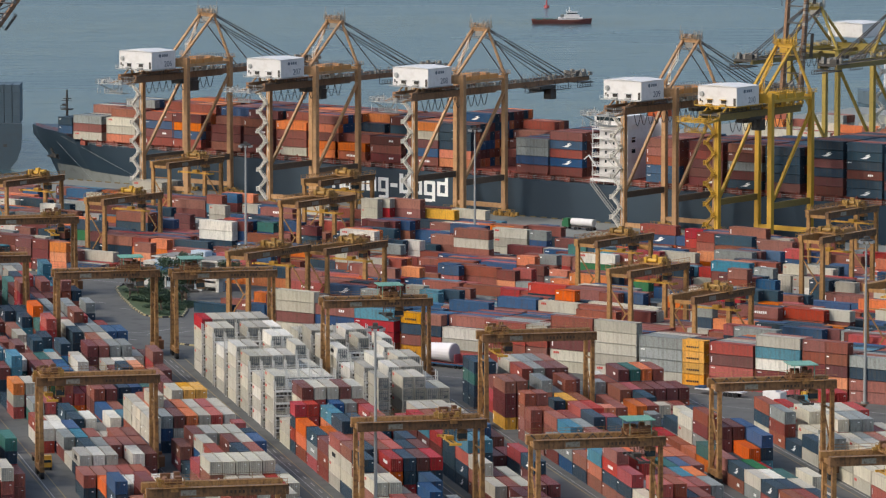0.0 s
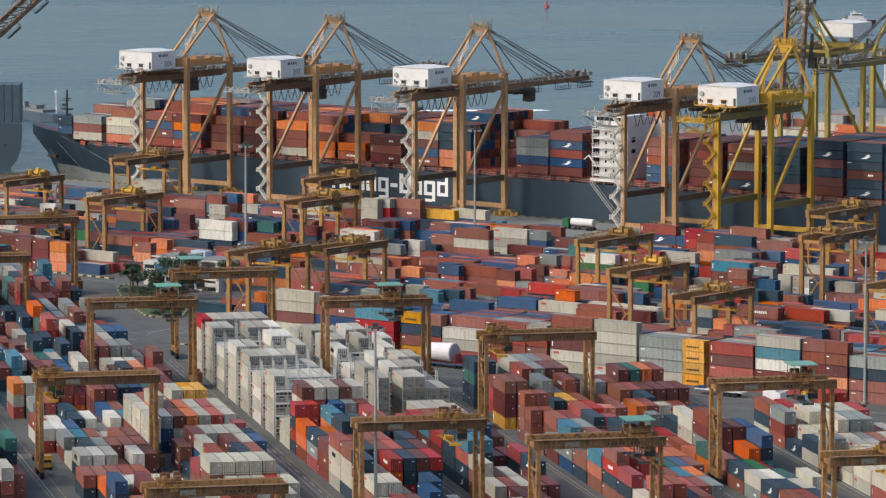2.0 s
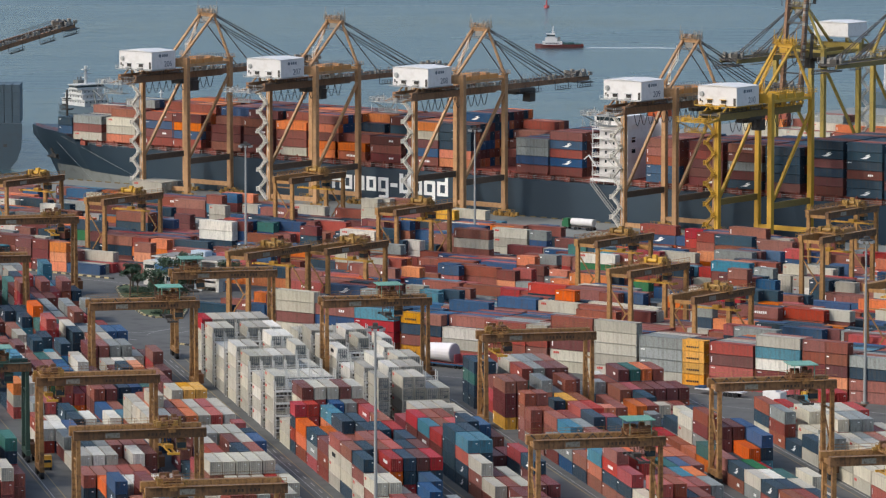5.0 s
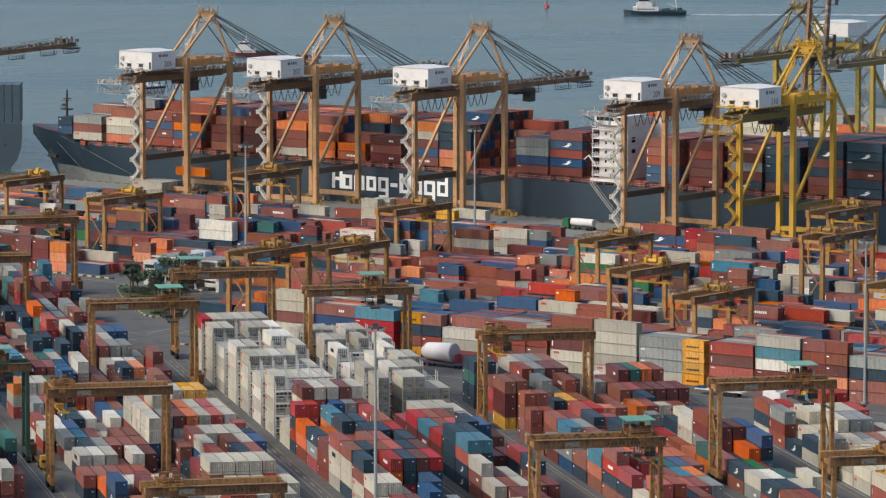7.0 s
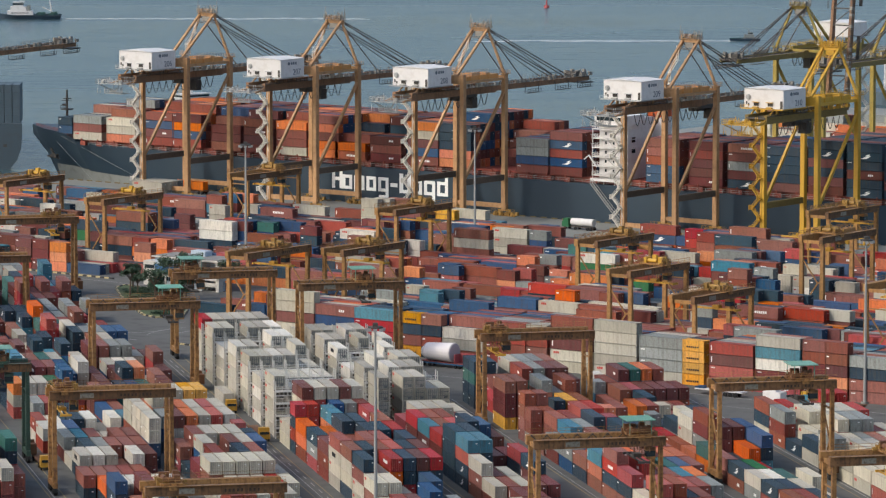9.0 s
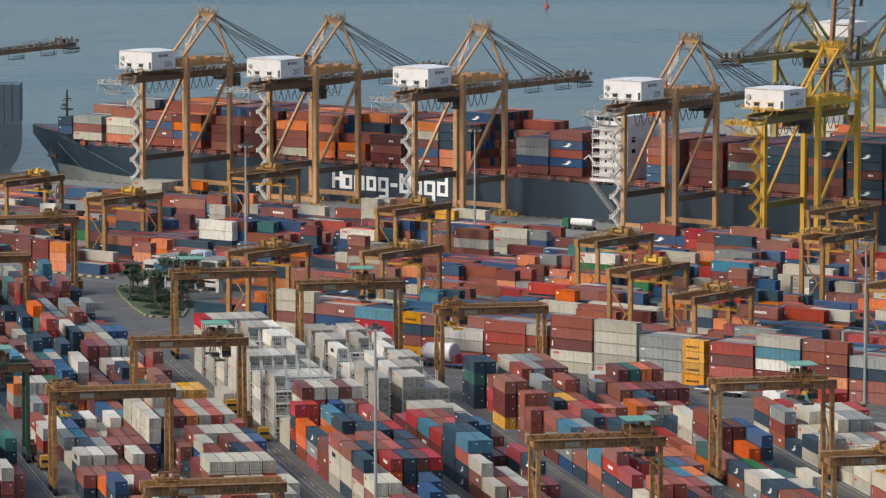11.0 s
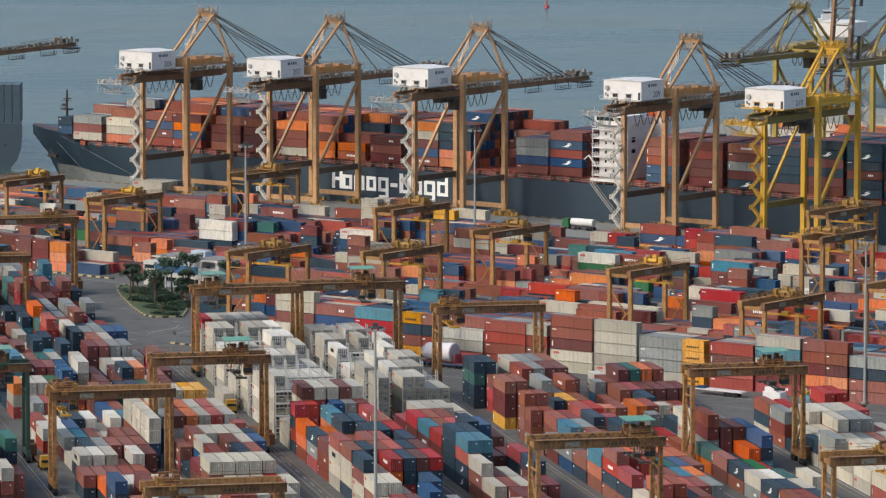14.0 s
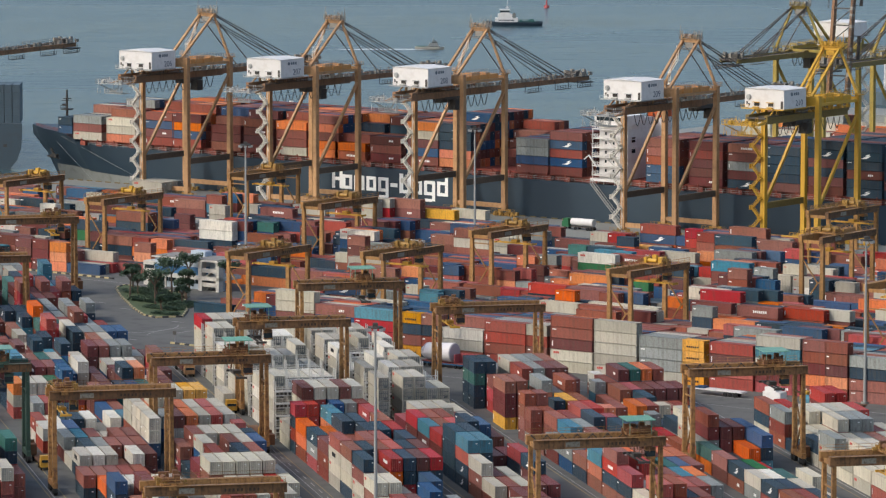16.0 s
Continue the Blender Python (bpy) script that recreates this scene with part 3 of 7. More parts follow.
def quay_crane(mat, label, number, boom_up=False, stair=True, hy=0.0, hz=0.0, angle=0.0, bl=49.0, housed=True, cab_at=-12.0, zb=38.8, hh=5.4):
    """Origin: foot of the seaward leg with the larger u. x along the quay, y towards the sea."""
    root = new("quay_crane")
    tagged(root, label, "quay crane", "quay cranes")
    xl, xr, cx = -18.5, 0.0, -9.2
    zt = 43.4
    for y, w in ((RAIL_S, 1.45), (RAIL_L, 1.45)):
        for x in (xl, xr):
            part_of("leg", lambda bm: beam(bm, (x, y, 1.8), (x, y, zt + (1.2 if y == RAIL_L else 0.5)), w, w * 1.05, w * 0.95), mat, root)
        part_of("sill_beam", lambda bm: beam(bm, (xl - 1, y, 3.2), (xr + 1, y, 3.2), 1.0, 1.35), mat, root)

        for x in (xl, xr):
            def bogie(bm):
                for d in (-3.3, -1.1, 1.1, 3.3):
                    box(bm, x + d - 0.8, x + d + 0.8, y - 0.45, y + 0.45, 0.45, 1.05)
                    box(bm, x + d - 0.3, x + d + 0.35, y - 0.75, y - 0.45, 0.6, 1.35)
                    tube(bm, (x + d - 0.5, y - 0.5, 0.4), (x + d - 0.5, y + 0.5, 0.4), 0.38, n=8)
                    tube(bm, (x + d + 0.5, y - 0.5, 0.4), (x + d + 0.5, y + 0.5, 0.4), 0.38, n=8)
                for d in (-2.2, 2.2):
                    beam(bm, (x + d - 1.1, y, 1.2), (x + d + 1.1, y, 1.2), 0.5, 0.35)
                    beam(bm, (x + d, y, 1.3), (x + d * 0.5, y, 2.0), 0.4)
                beam(bm, (x - 2.2, y, 1.9), (x + 2.2, y, 1.9), 0.7, 0.5)
                box(bm, x + 4.4, x + 5.3, y - 0.5, y + 0.3, 0.5, 1.5)
                rail(bm, [(x - 4.4, y - 0.9, 1.2), (x + 4.4, y - 0.9, 1.2)], 1.0, 1.4, 0.07)
            part_of("bogie", bogie, M_RTGG if mat is M_QC else mat, root, "greasy yellow wheel bogie" if mat is M_QC else "")
        if y == RAIL_L:
            part_of("upper_tie", lambda bm: beam(bm, (xl, y, zt - 0.3), (xr, y, zt - 0.3), 1.3, 2.6), mat, root)
        else:
            part_of("upper_tie", lambda bm: beam(bm, (xl, y, zt - 0.6), (xr, y, zt - 0.6), 0.8, 0.8), mat, root)
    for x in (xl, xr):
        # portal beams lie in shade, which is put into a darker paint
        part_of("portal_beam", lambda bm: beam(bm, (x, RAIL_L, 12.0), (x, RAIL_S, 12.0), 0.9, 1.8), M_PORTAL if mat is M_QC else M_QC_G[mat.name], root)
        part_of("diagonal_brace", lambda bm: beam(bm, (x, RAIL_L + 0.4, 12.6), (x, RAIL_S - 0.4, zt - 5.2), 0.8), mat, root)
    # girders over the apron and the boom over the ship
    gx = (cx - 3.2, cx + 3.2)
    back = -39.0
    for x in gx:
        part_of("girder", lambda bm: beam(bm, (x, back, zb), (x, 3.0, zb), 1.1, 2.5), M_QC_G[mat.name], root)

    def cross(bm):
        y = back
        while y < 3:
            beam(bm, (gx[0], y, zb + 0.4), (gx[1], y, zb + 0.4), 0.5)
            y += 5.0
        rail(bm, [(gx[1] + 1.2, back, zb + 1.0), (gx[1] + 1.2, 2.0, zb + 1.0)], 1.1, 2.0, 0.1)
        box(bm, gx[1] + 0.5, gx[1] + 1.3, back, 2.0, zb + 0.9, zb + 1.0)
    def gear(bm):
        rg = random.Random(4)
        y = RAIL_L + 2.0
        while y < 1.0:
            box(bm, cx + 4.4, cx + 5.2, y, y + rg.uniform(0.6, 1.6), zb + 1.0, zb + rg.uniform(1.5, 2.6))
            beam(bm, (cx + 4.8, y, zb + 1), (cx + 4.8, y, zb + 3.4), 0.1)
            y += rg.uniform(1.6, 2.8)
    part_of("deck_gear", gear, M_STEEL if not boom_up else mat, root)["kind"] = "stuff"
    part_of("walkway", cross, M_DARK, root)
    # side beams, railed deck and rope gear between the leg heads
    for x in (xl, xr):
        part_of("side_beam", lambda bm: beam(bm, (x, RAIL_L, zt - 1.2), (x, RAIL_S, zt - 1.2), 0.7, 0.8), mat, root)
        part_of("leg_cap", lambda bm: (box(bm, x - 1.3, x + 1.3, RAIL_S - 1.3, RAIL_S + 1.3, zt + 0.3, zt + 0.5), rail(bm, [(x - 1.2, RAIL_S - 1.2, zt + 0.5), (x + 1.2, RAIL_S - 1.2, zt + 0.5), (x + 1.2, RAIL_S + 1.2, zt + 0.5)], 1.0, 0.8, 0.09)), mat, root)

    def rope_deck(bm):
        box(bm, xr - 5.2, xr - 0.9, RAIL_L + 3.0, RAIL_S - 2.2, zt - 1.6, zt + 0.5)
        box(bm, xr - 4.6, xr - 1.6, RAIL_L + 6.5, RAIL_L + 10.5, zt + 0.5, zt + 1.3)
        box(bm, xr - 4.2, xr - 1.2, RAIL_L + 13.0, RAIL_L + 15.0, zt + 0.5, zt + 1.1)
        for y in (RAIL_L + 5.0, RAIL_L + 9.4, RAIL_L + 13.8):
            box(bm, xr - 0.9, xr - 0.6, y - 0.2, y + 0.2, zt - 1.6, zt + 0.6)
    part_of("rope_deck", rope_deck, M_DECKO[mat.name], root, "bright orange sheave deck between the leg heads" if mat is M_QC else "")
    part_of("deck_rail", lambda bm: (rail(bm, [(xr - 0.9, RAIL_L + 1.0, zt + 0.5), (xr - 0.9, RAIL_S - 1.4, zt + 0.5)], 1.2, 1.1, 0.11),
                                     rail(bm, [(xr - 5.2, RAIL_L + 1.0, zt + 0.5), (xr - 5.2, RAIL_S - 1.4, zt + 0.5)], 1.2, 1.4, 0.11)), M_STEEL if not boom_up else mat, root)
    # pylon: two legs over the seaward frame, two raking legs to the landward tie
    za, aw = 56.8, 2.8
    for x, s in ((xl, -1), (xr, 1)):
        part_of("pylon_leg", lambda bm: beam(bm, (x, RAIL_S, zt), (cx + s * aw, 0.0, za), 0.72, 0.72, 0.6), mat, root)
    for x, s in ((-7.4, -1), (-2.4, 1)):
        part_of("raking_leg", lambda bm: beam(bm, (x, RAIL_L, zt + 0.9), (cx + s * aw, -0.4, za), 0.75, 0.75, 0.65), mat, root)
    part_of("apex_beam", lambda bm: (beam(bm, (cx - aw - 0.5, 0, za), (cx + aw + 0.5, 0, za), 0.9, 1.0), box(bm, cx - aw, cx + aw, -0.9, 1.4, za + 0.5, za + 0.65),
                                     rail(bm, [(cx - aw, -0.9, za + 0.6), (cx + aw, -0.9, za + 0.6)], 1.1, 1.1, 0.1), rail(bm, [(cx - aw, 1.4, za + 0.6), (cx + aw, 1.4, za + 0.6)], 1.1, 1.1, 0.1)), mat, root)

    def apex_gear(bm):
        rg = random.Random(9)
        for _ in range(46):
            px, py = cx + rg.choice((-1, 1)) * rg.uniform(0.4, aw + 1.2), rg.uniform(-1.2, 1.8)
            beam(bm, (px, py, za + 0.4), (px + rg.uniform(-0.5, 0.5), py, za + 1.2 + rg.random() * 2.2), 0.11)
        for k in (-2.4, 0.2, 2.0):
            tube(bm, (cx + k - 0.3, 0.2, za + 1.3), (cx + k + 0.3, 0.2, za + 1.3), 0.8, n=10)
        for px in (cx - aw - 1.0, cx + aw + 1.1):
            beam(bm, (px, 0, za - 0.6), (px, 0, za + 4.6), 0.12)
        box(bm, cx - aw - 0.8, cx + aw + 0.2, -1.6, 0.6, za - 2.6, za - 2.45)
        rail(bm, [(cx - aw - 0.8, -1.6, za - 2.45), (cx + aw + 0.2, -1.6, za - 2.45)], 1.1, 0.9, 0.1)
        box(bm, cx - 1.6, cx + 1.2, -0.6, 0.8, za - 2.0, za - 0.6)
    part_of("apex_gear", apex_gear, M_GEAR if not boom_up else mat, root, "grey sheaves, rails and aerials" if not boom_up else "")["kind"] = "stuff"

    def steps(bm):
        p, q = Vector((cx - aw - 0.9, -0.6, za - 2.4)), Vector((cx - 2.2, -9.0, zt + 0.9))
        for k in range(3):
            a = p.lerp(q, k / 3) + Vector((0, (-1.0, 1.0, -1.0)[k], 0))
            b = p.lerp(q, (k + 1) / 3) + Vector((0, (1.0, -1.0, 1.0)[k], 0))
            for side in (-0.4, 0.4):
                beam(bm, a + Vector((side, 0, 0)), b + Vector((side, 0, 0)), 0.13)
                beam(bm, a + Vector((side, 0, 1.0)), b + Vector((side, 0, 1.0)), 0.09)
            for i in range(8):
                c = a.lerp(b, (i + 0.5) / 8)
                box(bm, c.x - 0.4, c.x + 0.4, c.y - 0.14, c.y + 0.14, c.z - 0.04, c.z + 0.04)
            box(bm, b.x - 0.6, b.x + 0.6, b.y - 0.5, b.y + 0.5, b.z - 0.06, b.z + 0.06)
    part_of("apex_stair", steps, M_RACK if not boom_up else mat, root, "galvanised stair up to the apex" if not boom_up else "")
    # boom
    boom = new("boom")
    boom.parent = root
    boom.matrix_basis = pose(0, 3.0, zb, 84 if boom_up else angle, 0, 0)
    for x in gx:
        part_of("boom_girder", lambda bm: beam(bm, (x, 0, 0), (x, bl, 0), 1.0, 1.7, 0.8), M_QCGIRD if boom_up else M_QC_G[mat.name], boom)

    def lattice(bm):
        for i in range(10):
            y = bl * i / 10
            beam(bm, (gx[0], y, 0.4), (gx[1], y, 0.4), 0.4)
            beam(bm, (gx[0], y, 0.4), (gx[1], y + bl / 10, 0.4), 0.25)
        beam(bm, (gx[0], bl, 0.4), (gx[1], bl, 0.4), 0.6)
        rail(bm, [(gx[1] + 1.0, 1, 0.8), (gx[1] + 1.0, bl, 0.8)], 1.1, 2.2, 0.1)
        rail(bm, [(gx[0] - 1.0, bl * 0.6, 0.8), (gx[0] - 1.0, bl, 0.8)], 1.1, 2.2, 0.1)
        box(bm, gx[0] - 1.2, gx[1] + 1.2, bl - 6, bl - 1, 0.6, 0.75)
        box(bm, cx - 2, cx + 2, bl - 5, bl - 2, 0.8, 2.2)
        box(bm, cx - 3.4, cx + 3.4, bl - 3, bl + 2.4, -1.5, -1.2)
    part_of("boom_lattice", lattice, M_DARK, boom)
    def boom_gear(bm):
        rg = random.Random(21)
        y = 1.5
        while y < bl:
            beam(bm, (gx[1] + 1.0, y, 0.8), (gx[1] + 1.0, y, rg.uniform(2.2, 3.4)), 0.13)
            if rg.random() < 0.5:
                box(bm, gx[1] + 0.4, gx[1] + 1.3, y + 0.4, y + rg.uniform(0.9, 1.7), 0.9, rg.uniform(1.3, 2.2))
            y += rg.uniform(1.3, 2.6)
        for k in range(4):
            box(bm, cx - 3 + k * 1.7, cx - 2.1 + k * 1.7, bl - 4.5 + k * 0.8, bl - 3.4 + k * 0.8, 0.8, 2.4 + 0.4 * (k % 2))
    part_of("boom_gear", boom_gear, M_GEAR, boom, "grey lamps, boxes and rail posts")["kind"] = "stuff"

    for y0 in (bl * 0.3, bl * 0.62, bl * 0.86):
        def under(bm):
            box(bm, gx[1] + 0.6, gx[1] + 1.7, y0, y0 + 7.0, -2.6, -2.45)
            rail(bm, [(gx[1] + 1.7, y0, -2.45), (gx[1] + 1.7, y0 + 7.0, -2.45)], 1.1, 1.2, 0.1)
            for y in (y0, y0 + 7.0):
                beam(bm, (gx[1] + 0.7, y, -2.5), (gx[1] + 0.7, y, 0), 0.14)
        part_of("hanging_walkway", under, M_DARK, boom)
    if not boom_up:
        for x, s in ((gx[0], -1), (gx[1], 1)):
            for z0, k, w in ((za + 0.3, 0.80, 0.24), (za - 0.3, 0.75, 0.24), (za + 0.1, 0.66, 0.17), (za - 0.8, 0.31, 0.24)):
                part_of("forestay", lambda bm: beam(bm, (cx + s * aw, 0.3, z0), (x, 3 + bl * k, zb + 1), w), M_STAY, root)
    # machinery house on the back end
    if housed:
        house = new("machinery_house")
        house.parent = root
        house.matrix_basis = pose(0, hy, hz)
        def walls(bm):
            box(bm, cx - 6.7, cx + 6.7, -35.0, -23.6, zb + 2.9, zb + 2.9 + hh)
        hw = part_of("house_wall", walls, M_WHITE, house)
        def roofm(bm):
            vs = [(cx - 6.9, -35.2, zb + 3.0 + hh), (cx + 6.9, -35.2, zb + 3.0 + hh), (cx + 6.9, -23.4, zb + 3.0 + hh), (cx - 6.9, -23.4, zb + 3.0 + hh)]
            a = [bm.verts.new(p) for p in vs]
            r = [bm.verts.new((cx, -35.2, zb + 3.4 + hh)), bm.verts.new((cx, -23.4, zb + 3.4 + hh))]
            bm.faces.new((a[0], a[1], r[0]))
            bm.faces.new((a[2], a[3], r[1]))
            bm.faces.new((a[1], a[2], r[1], r[0]))
            bm.faces.new((a[3], a[0], r[0], r[1]))
            bm.faces.new(a[::-1])
        part_of("house_roof", roofm, M_WHITE, house)
        def openings(bm):
            for x, z, w, h in ((-2.6, 2.6, 1.7, 0.9), (2.2, 2.6, 1.7, 0.9), (-5.9, 3.0, 0.5, 0.6), (-5.2, 2.6, 0.5, 0.5)):
                box(bm, cx + x - w / 2, cx + x + w / 2, -35.08, -34.9, zb + z + 0.9, zb + z + h + 1.1)
            box(bm, cx + 5.6, cx + 6.4, -35.08, -34.9, zb + 3.0, zb + 5.2)
        part_of("vent_opening", openings, M_DARK, house)
        def hoods(bm):
            for x in (-2.6, 2.2):
                box(bm, cx + x - 1.1, cx + x + 1.1, -35.8, -35.0, zb + 4.55, zb + 4.7)
                box(bm, cx + x - 0.9, cx + x + 0.9, -35.9, -35.0, zb + 3.0, zb + 3.3)
            box(bm, cx - 7.4, cx + 7.0, -36.0, -23.4, zb + 2.6, zb + 2.85)
            rail(bm, [(cx - 7.4, -36.0, zb + 2.85), (cx - 4.6, -36.0, zb + 2.85)], 1.0, 1.0, 0.08)

        part_of("fan_hood", lambda bm: (tube(bm, (cx - 5.3, -35.4, zb + 6.0), (cx - 5.3, -35.0, zb + 6.0), 0.7, 0.8, 14), tube(bm, (cx - 5.3, -35.5, zb + 6.0), (cx - 5.3, -35.35, zb + 6.0), 0.35, 0.35, 10)), M_STEEL, house)
        part_of("house_ledge", hoods, M_STEEL if not boom_up else mat, house)
        # number and emblem on the long side
        cu = bpy.data.curves.new("number", "FONT")
        cu.body, cu.size, cu.extrude = number, 2.5, 0.02
        cu.align_x = "CENTER"
        cu.materials.append(M_MARKG)
        tx = new("crane_number", cu)
        tx.parent = house
        tx.matrix_basis = pose(cx + 6.74, -27.2, zb + 3.5, 90, 0, 90)
        def emblem(bm):
            tube(bm, (cx + 6.7, -31.0, zb + 1.6 + hh), (cx + 6.76, -31.0, zb + 1.6 + hh), 0.55, n=12)
            for i in range(3):
                box(bm, cx + 6.7, cx + 6.76, -30.0 + i * 1.0, -29.3 + i * 1.0, zb + 1.2 + hh, zb + 2.0 + hh)
        part_of("emblem", emblem, M_MARKG, house, "dark emblem and bars")
    # back platform with lamps and cables
    def plat(bm):
        box(bm, cx - 7.5, cx + 3.4, -45.5, -38.6, zb - 1.4, zb - 1.2)
        rail(bm, [(cx - 7.5, -38.6, zb - 1.2), (cx - 7.5, -45.5, zb - 1.2), (cx + 3.4, -45.5, zb - 1.2), (cx + 3.4, -38.6, zb - 1.2)], 1.2, 1.3, 0.12)
        for x in (-6, 1.0):
            box(bm, cx + x, cx + x + 1.0, -44.5, -43.3, zb - 1.2, zb - 0.3)
        beam(bm, (cx - 7, -45, zb - 1.4), (cx - 4, -40, zb - 4.2), 0.25)
        beam(bm, (cx - 4, -40, zb - 4.2), (cx - 2, -40, zb - 1.4), 0.25)
        rp = random.Random(12)
        for _ in range(26):
            px, py = cx + rp.uniform(-7.2, 3.2), rp.uniform(-45.3, -39)
            z0 = zb - 1.3 if rp.random() < 0.6 else zb - 4.4
            beam(bm, (px, py, z0), (px + rp.uniform(-0.3, 0.3), py, z0 + rp.uniform(0.8, 2.4)), 0.13)
        box(bm, cx - 5.5, cx + 1.5, -43.5, -39.5, zb - 4.5, zb - 4.35)
        rail(bm, [(cx - 5.5, -43.5, zb - 4.35), (cx + 1.5, -43.5, zb - 4.35)], 1.1, 1.2, 0.1)
        for x in (-5.4, -2.0, 1.4):
            beam(bm, (cx + x, -43.4, zb - 4.4), (cx + x, -43.4, zb - 1.3), 0.14)
    part_of("back_platform", plat, M_STEEL if not boom_up else mat, root, "railed maintenance platform")
    for x in gx:
        part_of("platform_strut", lambda bm: beam(bm, (x, back, zb - 0.5), (x, back - 4, zb - 1.3), 0.5), mat, root)
        part_of("platform_strut", lambda bm: beam(bm, (x, -34, zb + 3.0), (x, back - 1, zb - 1.0), 0.35), mat, root)
        for yy in (-33.0, -24.0):
            part_of("house_post", lambda bm: beam(bm, (x, yy, zb + 0.8), (x, yy, zb + 3.2), 0.6), mat, root)
    def festoon(bm):
        x = gx[1] + 1.8
        y = -36.0
        while y < -4:
            for k in range(6):
                a, b = k / 6, (k + 1) / 6
                s = 3.4 * math.sin(math.pi * a), 3.4 * math.sin(math.pi * b)
                beam(bm, (x, y + 3.2 * a, zb - 1.2 - s[0]), (x, y + 3.2 * b, zb - 1.2 - s[1]), 0.16)
            y += 3.3
    part_of("festoon_cable", festoon, M_DARK, root, "looped festoon cables")
    # zigzag stair tower beside the landward leg
    if stair:
        ST = M_RACK if not boom_up else mat
        def zig(bm):
            x0, y0 = xl - 1.1, RAIL_L - 1.3
            z = 2.0
            k = 0
            while z < zt - 4:
                a, b = (x0 - 2.0, x0 + 0.8) if k % 2 else (x0 + 0.8, x0 - 2.0)
                beam(bm, (a, y0, z), (b, y0, z + 3.0), 0.75, 0.22)
                rail(bm, [(a, y0 - 0.4, z + 0.1), (b, y0 - 0.4, z + 3.1)], 1.0, 0.8, 0.07)
                rail(bm, [(a, y0 + 0.4, z + 0.1), (b, y0 + 0.4, z + 3.1)], 1.0, 0.8, 0.07)
                for q in range(9):
                    f = (q + 0.5) / 9
                    box(bm, a + (b - a) * f - 0.13, a + (b - a) * f + 0.13, y0 - 0.42, y0 + 0.42, z + 3.0 * f + 0.08, z + 3.0 * f + 0.16)
                box(bm, b - 0.7, b - 0.55, y0 - 0.7, y0 + 0.9, z + 2.7, z + 4.1)
                box(bm, b - 0.6, b + 0.6, y0 - 0.6, y0 + 0.9, z + 2.95, z + 3.1)
                rail(bm, [(b - 0.6, y0 - 0.6, z + 3.1), (b + 0.6, y0 - 0.6, z + 3.1)], 1.0, 0.6, 0.08)
                beam(bm, (x0 + 1.4, y0 + 0.6, z), (b, y0 + 0.4, z + 3.0), 0.1)
                z += 3.0
                k += 1
            for xx in (x0 + 1.0,):
                beam(bm, (xx, y0 + 0.5, 1.0), (xx, y0 + 0.5, z), 0.13)
        part_of("stair", zig, ST, root, "zigzag access stair")
    # trolley with operator's cab
    tro = new("trolley")
    tro.parent = root
    ty = cab_at
    tro.matrix_basis = pose(0, ty, 0)
    def tframe(bm):
        box(bm, gx[0] - 0.6, gx[1] + 0.6, -4, 4, zb - 2.0, zb - 1.1)
        box(bm, cx - 1.5, cx + 1.5, -3, 3, zb - 3.0, zb - 2.0)
    part_of("trolley_frame", tframe, M_DARK, tro)
    def tcab(bm):
        box(bm, gx[1] - 2.4, gx[1] + 0.4, 1.6, 4.4, zb - 5.4, zb - 2.2)
    part_of("operator_cab", tcab, M_DARK, tro)
    return root


# girders and booms: darker base than the legs, streaked and patchy
M_QCGIRD = paint("streaked_girder_paint", (0.225, 0.118, 0.060), 0.6, 0, 0.35, 0.2, 1.5, streak=0.6, streak_col=(0.075, 0.045, 0.028), dirt=0.6, dirt_col=(0.09, 0.055, 0.035), bump=0.15)
# dark tone paints in the shade on the portal beams, with dirt patches
M_PORTAL = paint("shaded_portal_paint", (0.105, 0.078, 0.056), 0.65, 0, 0.3, 0.2, 1.2, dirt=0.5)
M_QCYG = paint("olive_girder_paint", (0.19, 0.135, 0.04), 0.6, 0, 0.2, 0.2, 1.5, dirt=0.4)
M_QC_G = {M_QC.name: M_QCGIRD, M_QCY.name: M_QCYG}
M_DECKO = {M_QC.name: paint("fresh_orange_deck_paint", (0.50, 0.24, 0.075), 0.5, 0, 0.15, 0.3, 1.5, dirt=0.25, dirt_col=(0.2, 0.1, 0.04)), M_QCY.name: M_QCY, M_GREENRTG.name: M_GREENRTG}

M_GEAR = paint("grimy_boom_gear", (0.25, 0.235, 0.21), 0.6, 0.2, 0.3, 0.8, 3.0, dirt=0.5)
M_STAY = paint("rusty_stay_bars", (0.085, 0.062, 0.048), 0.6, 0.1, 0.2, 0.4, 2.0)
M_MARKG = paint("grey_blue_lettering", (0.10, 0.12, 0.15), 0.5, 0, 0.05, 0.5, 2.0)
M_QC_G[M_GREENRTG.name] = M_GREENRTG

# ---- the container ship ----
HULL_V = 1234.5
SHIP_BEAM = 38.0
BOW_U, STERN_U = -1128.0, -770.0


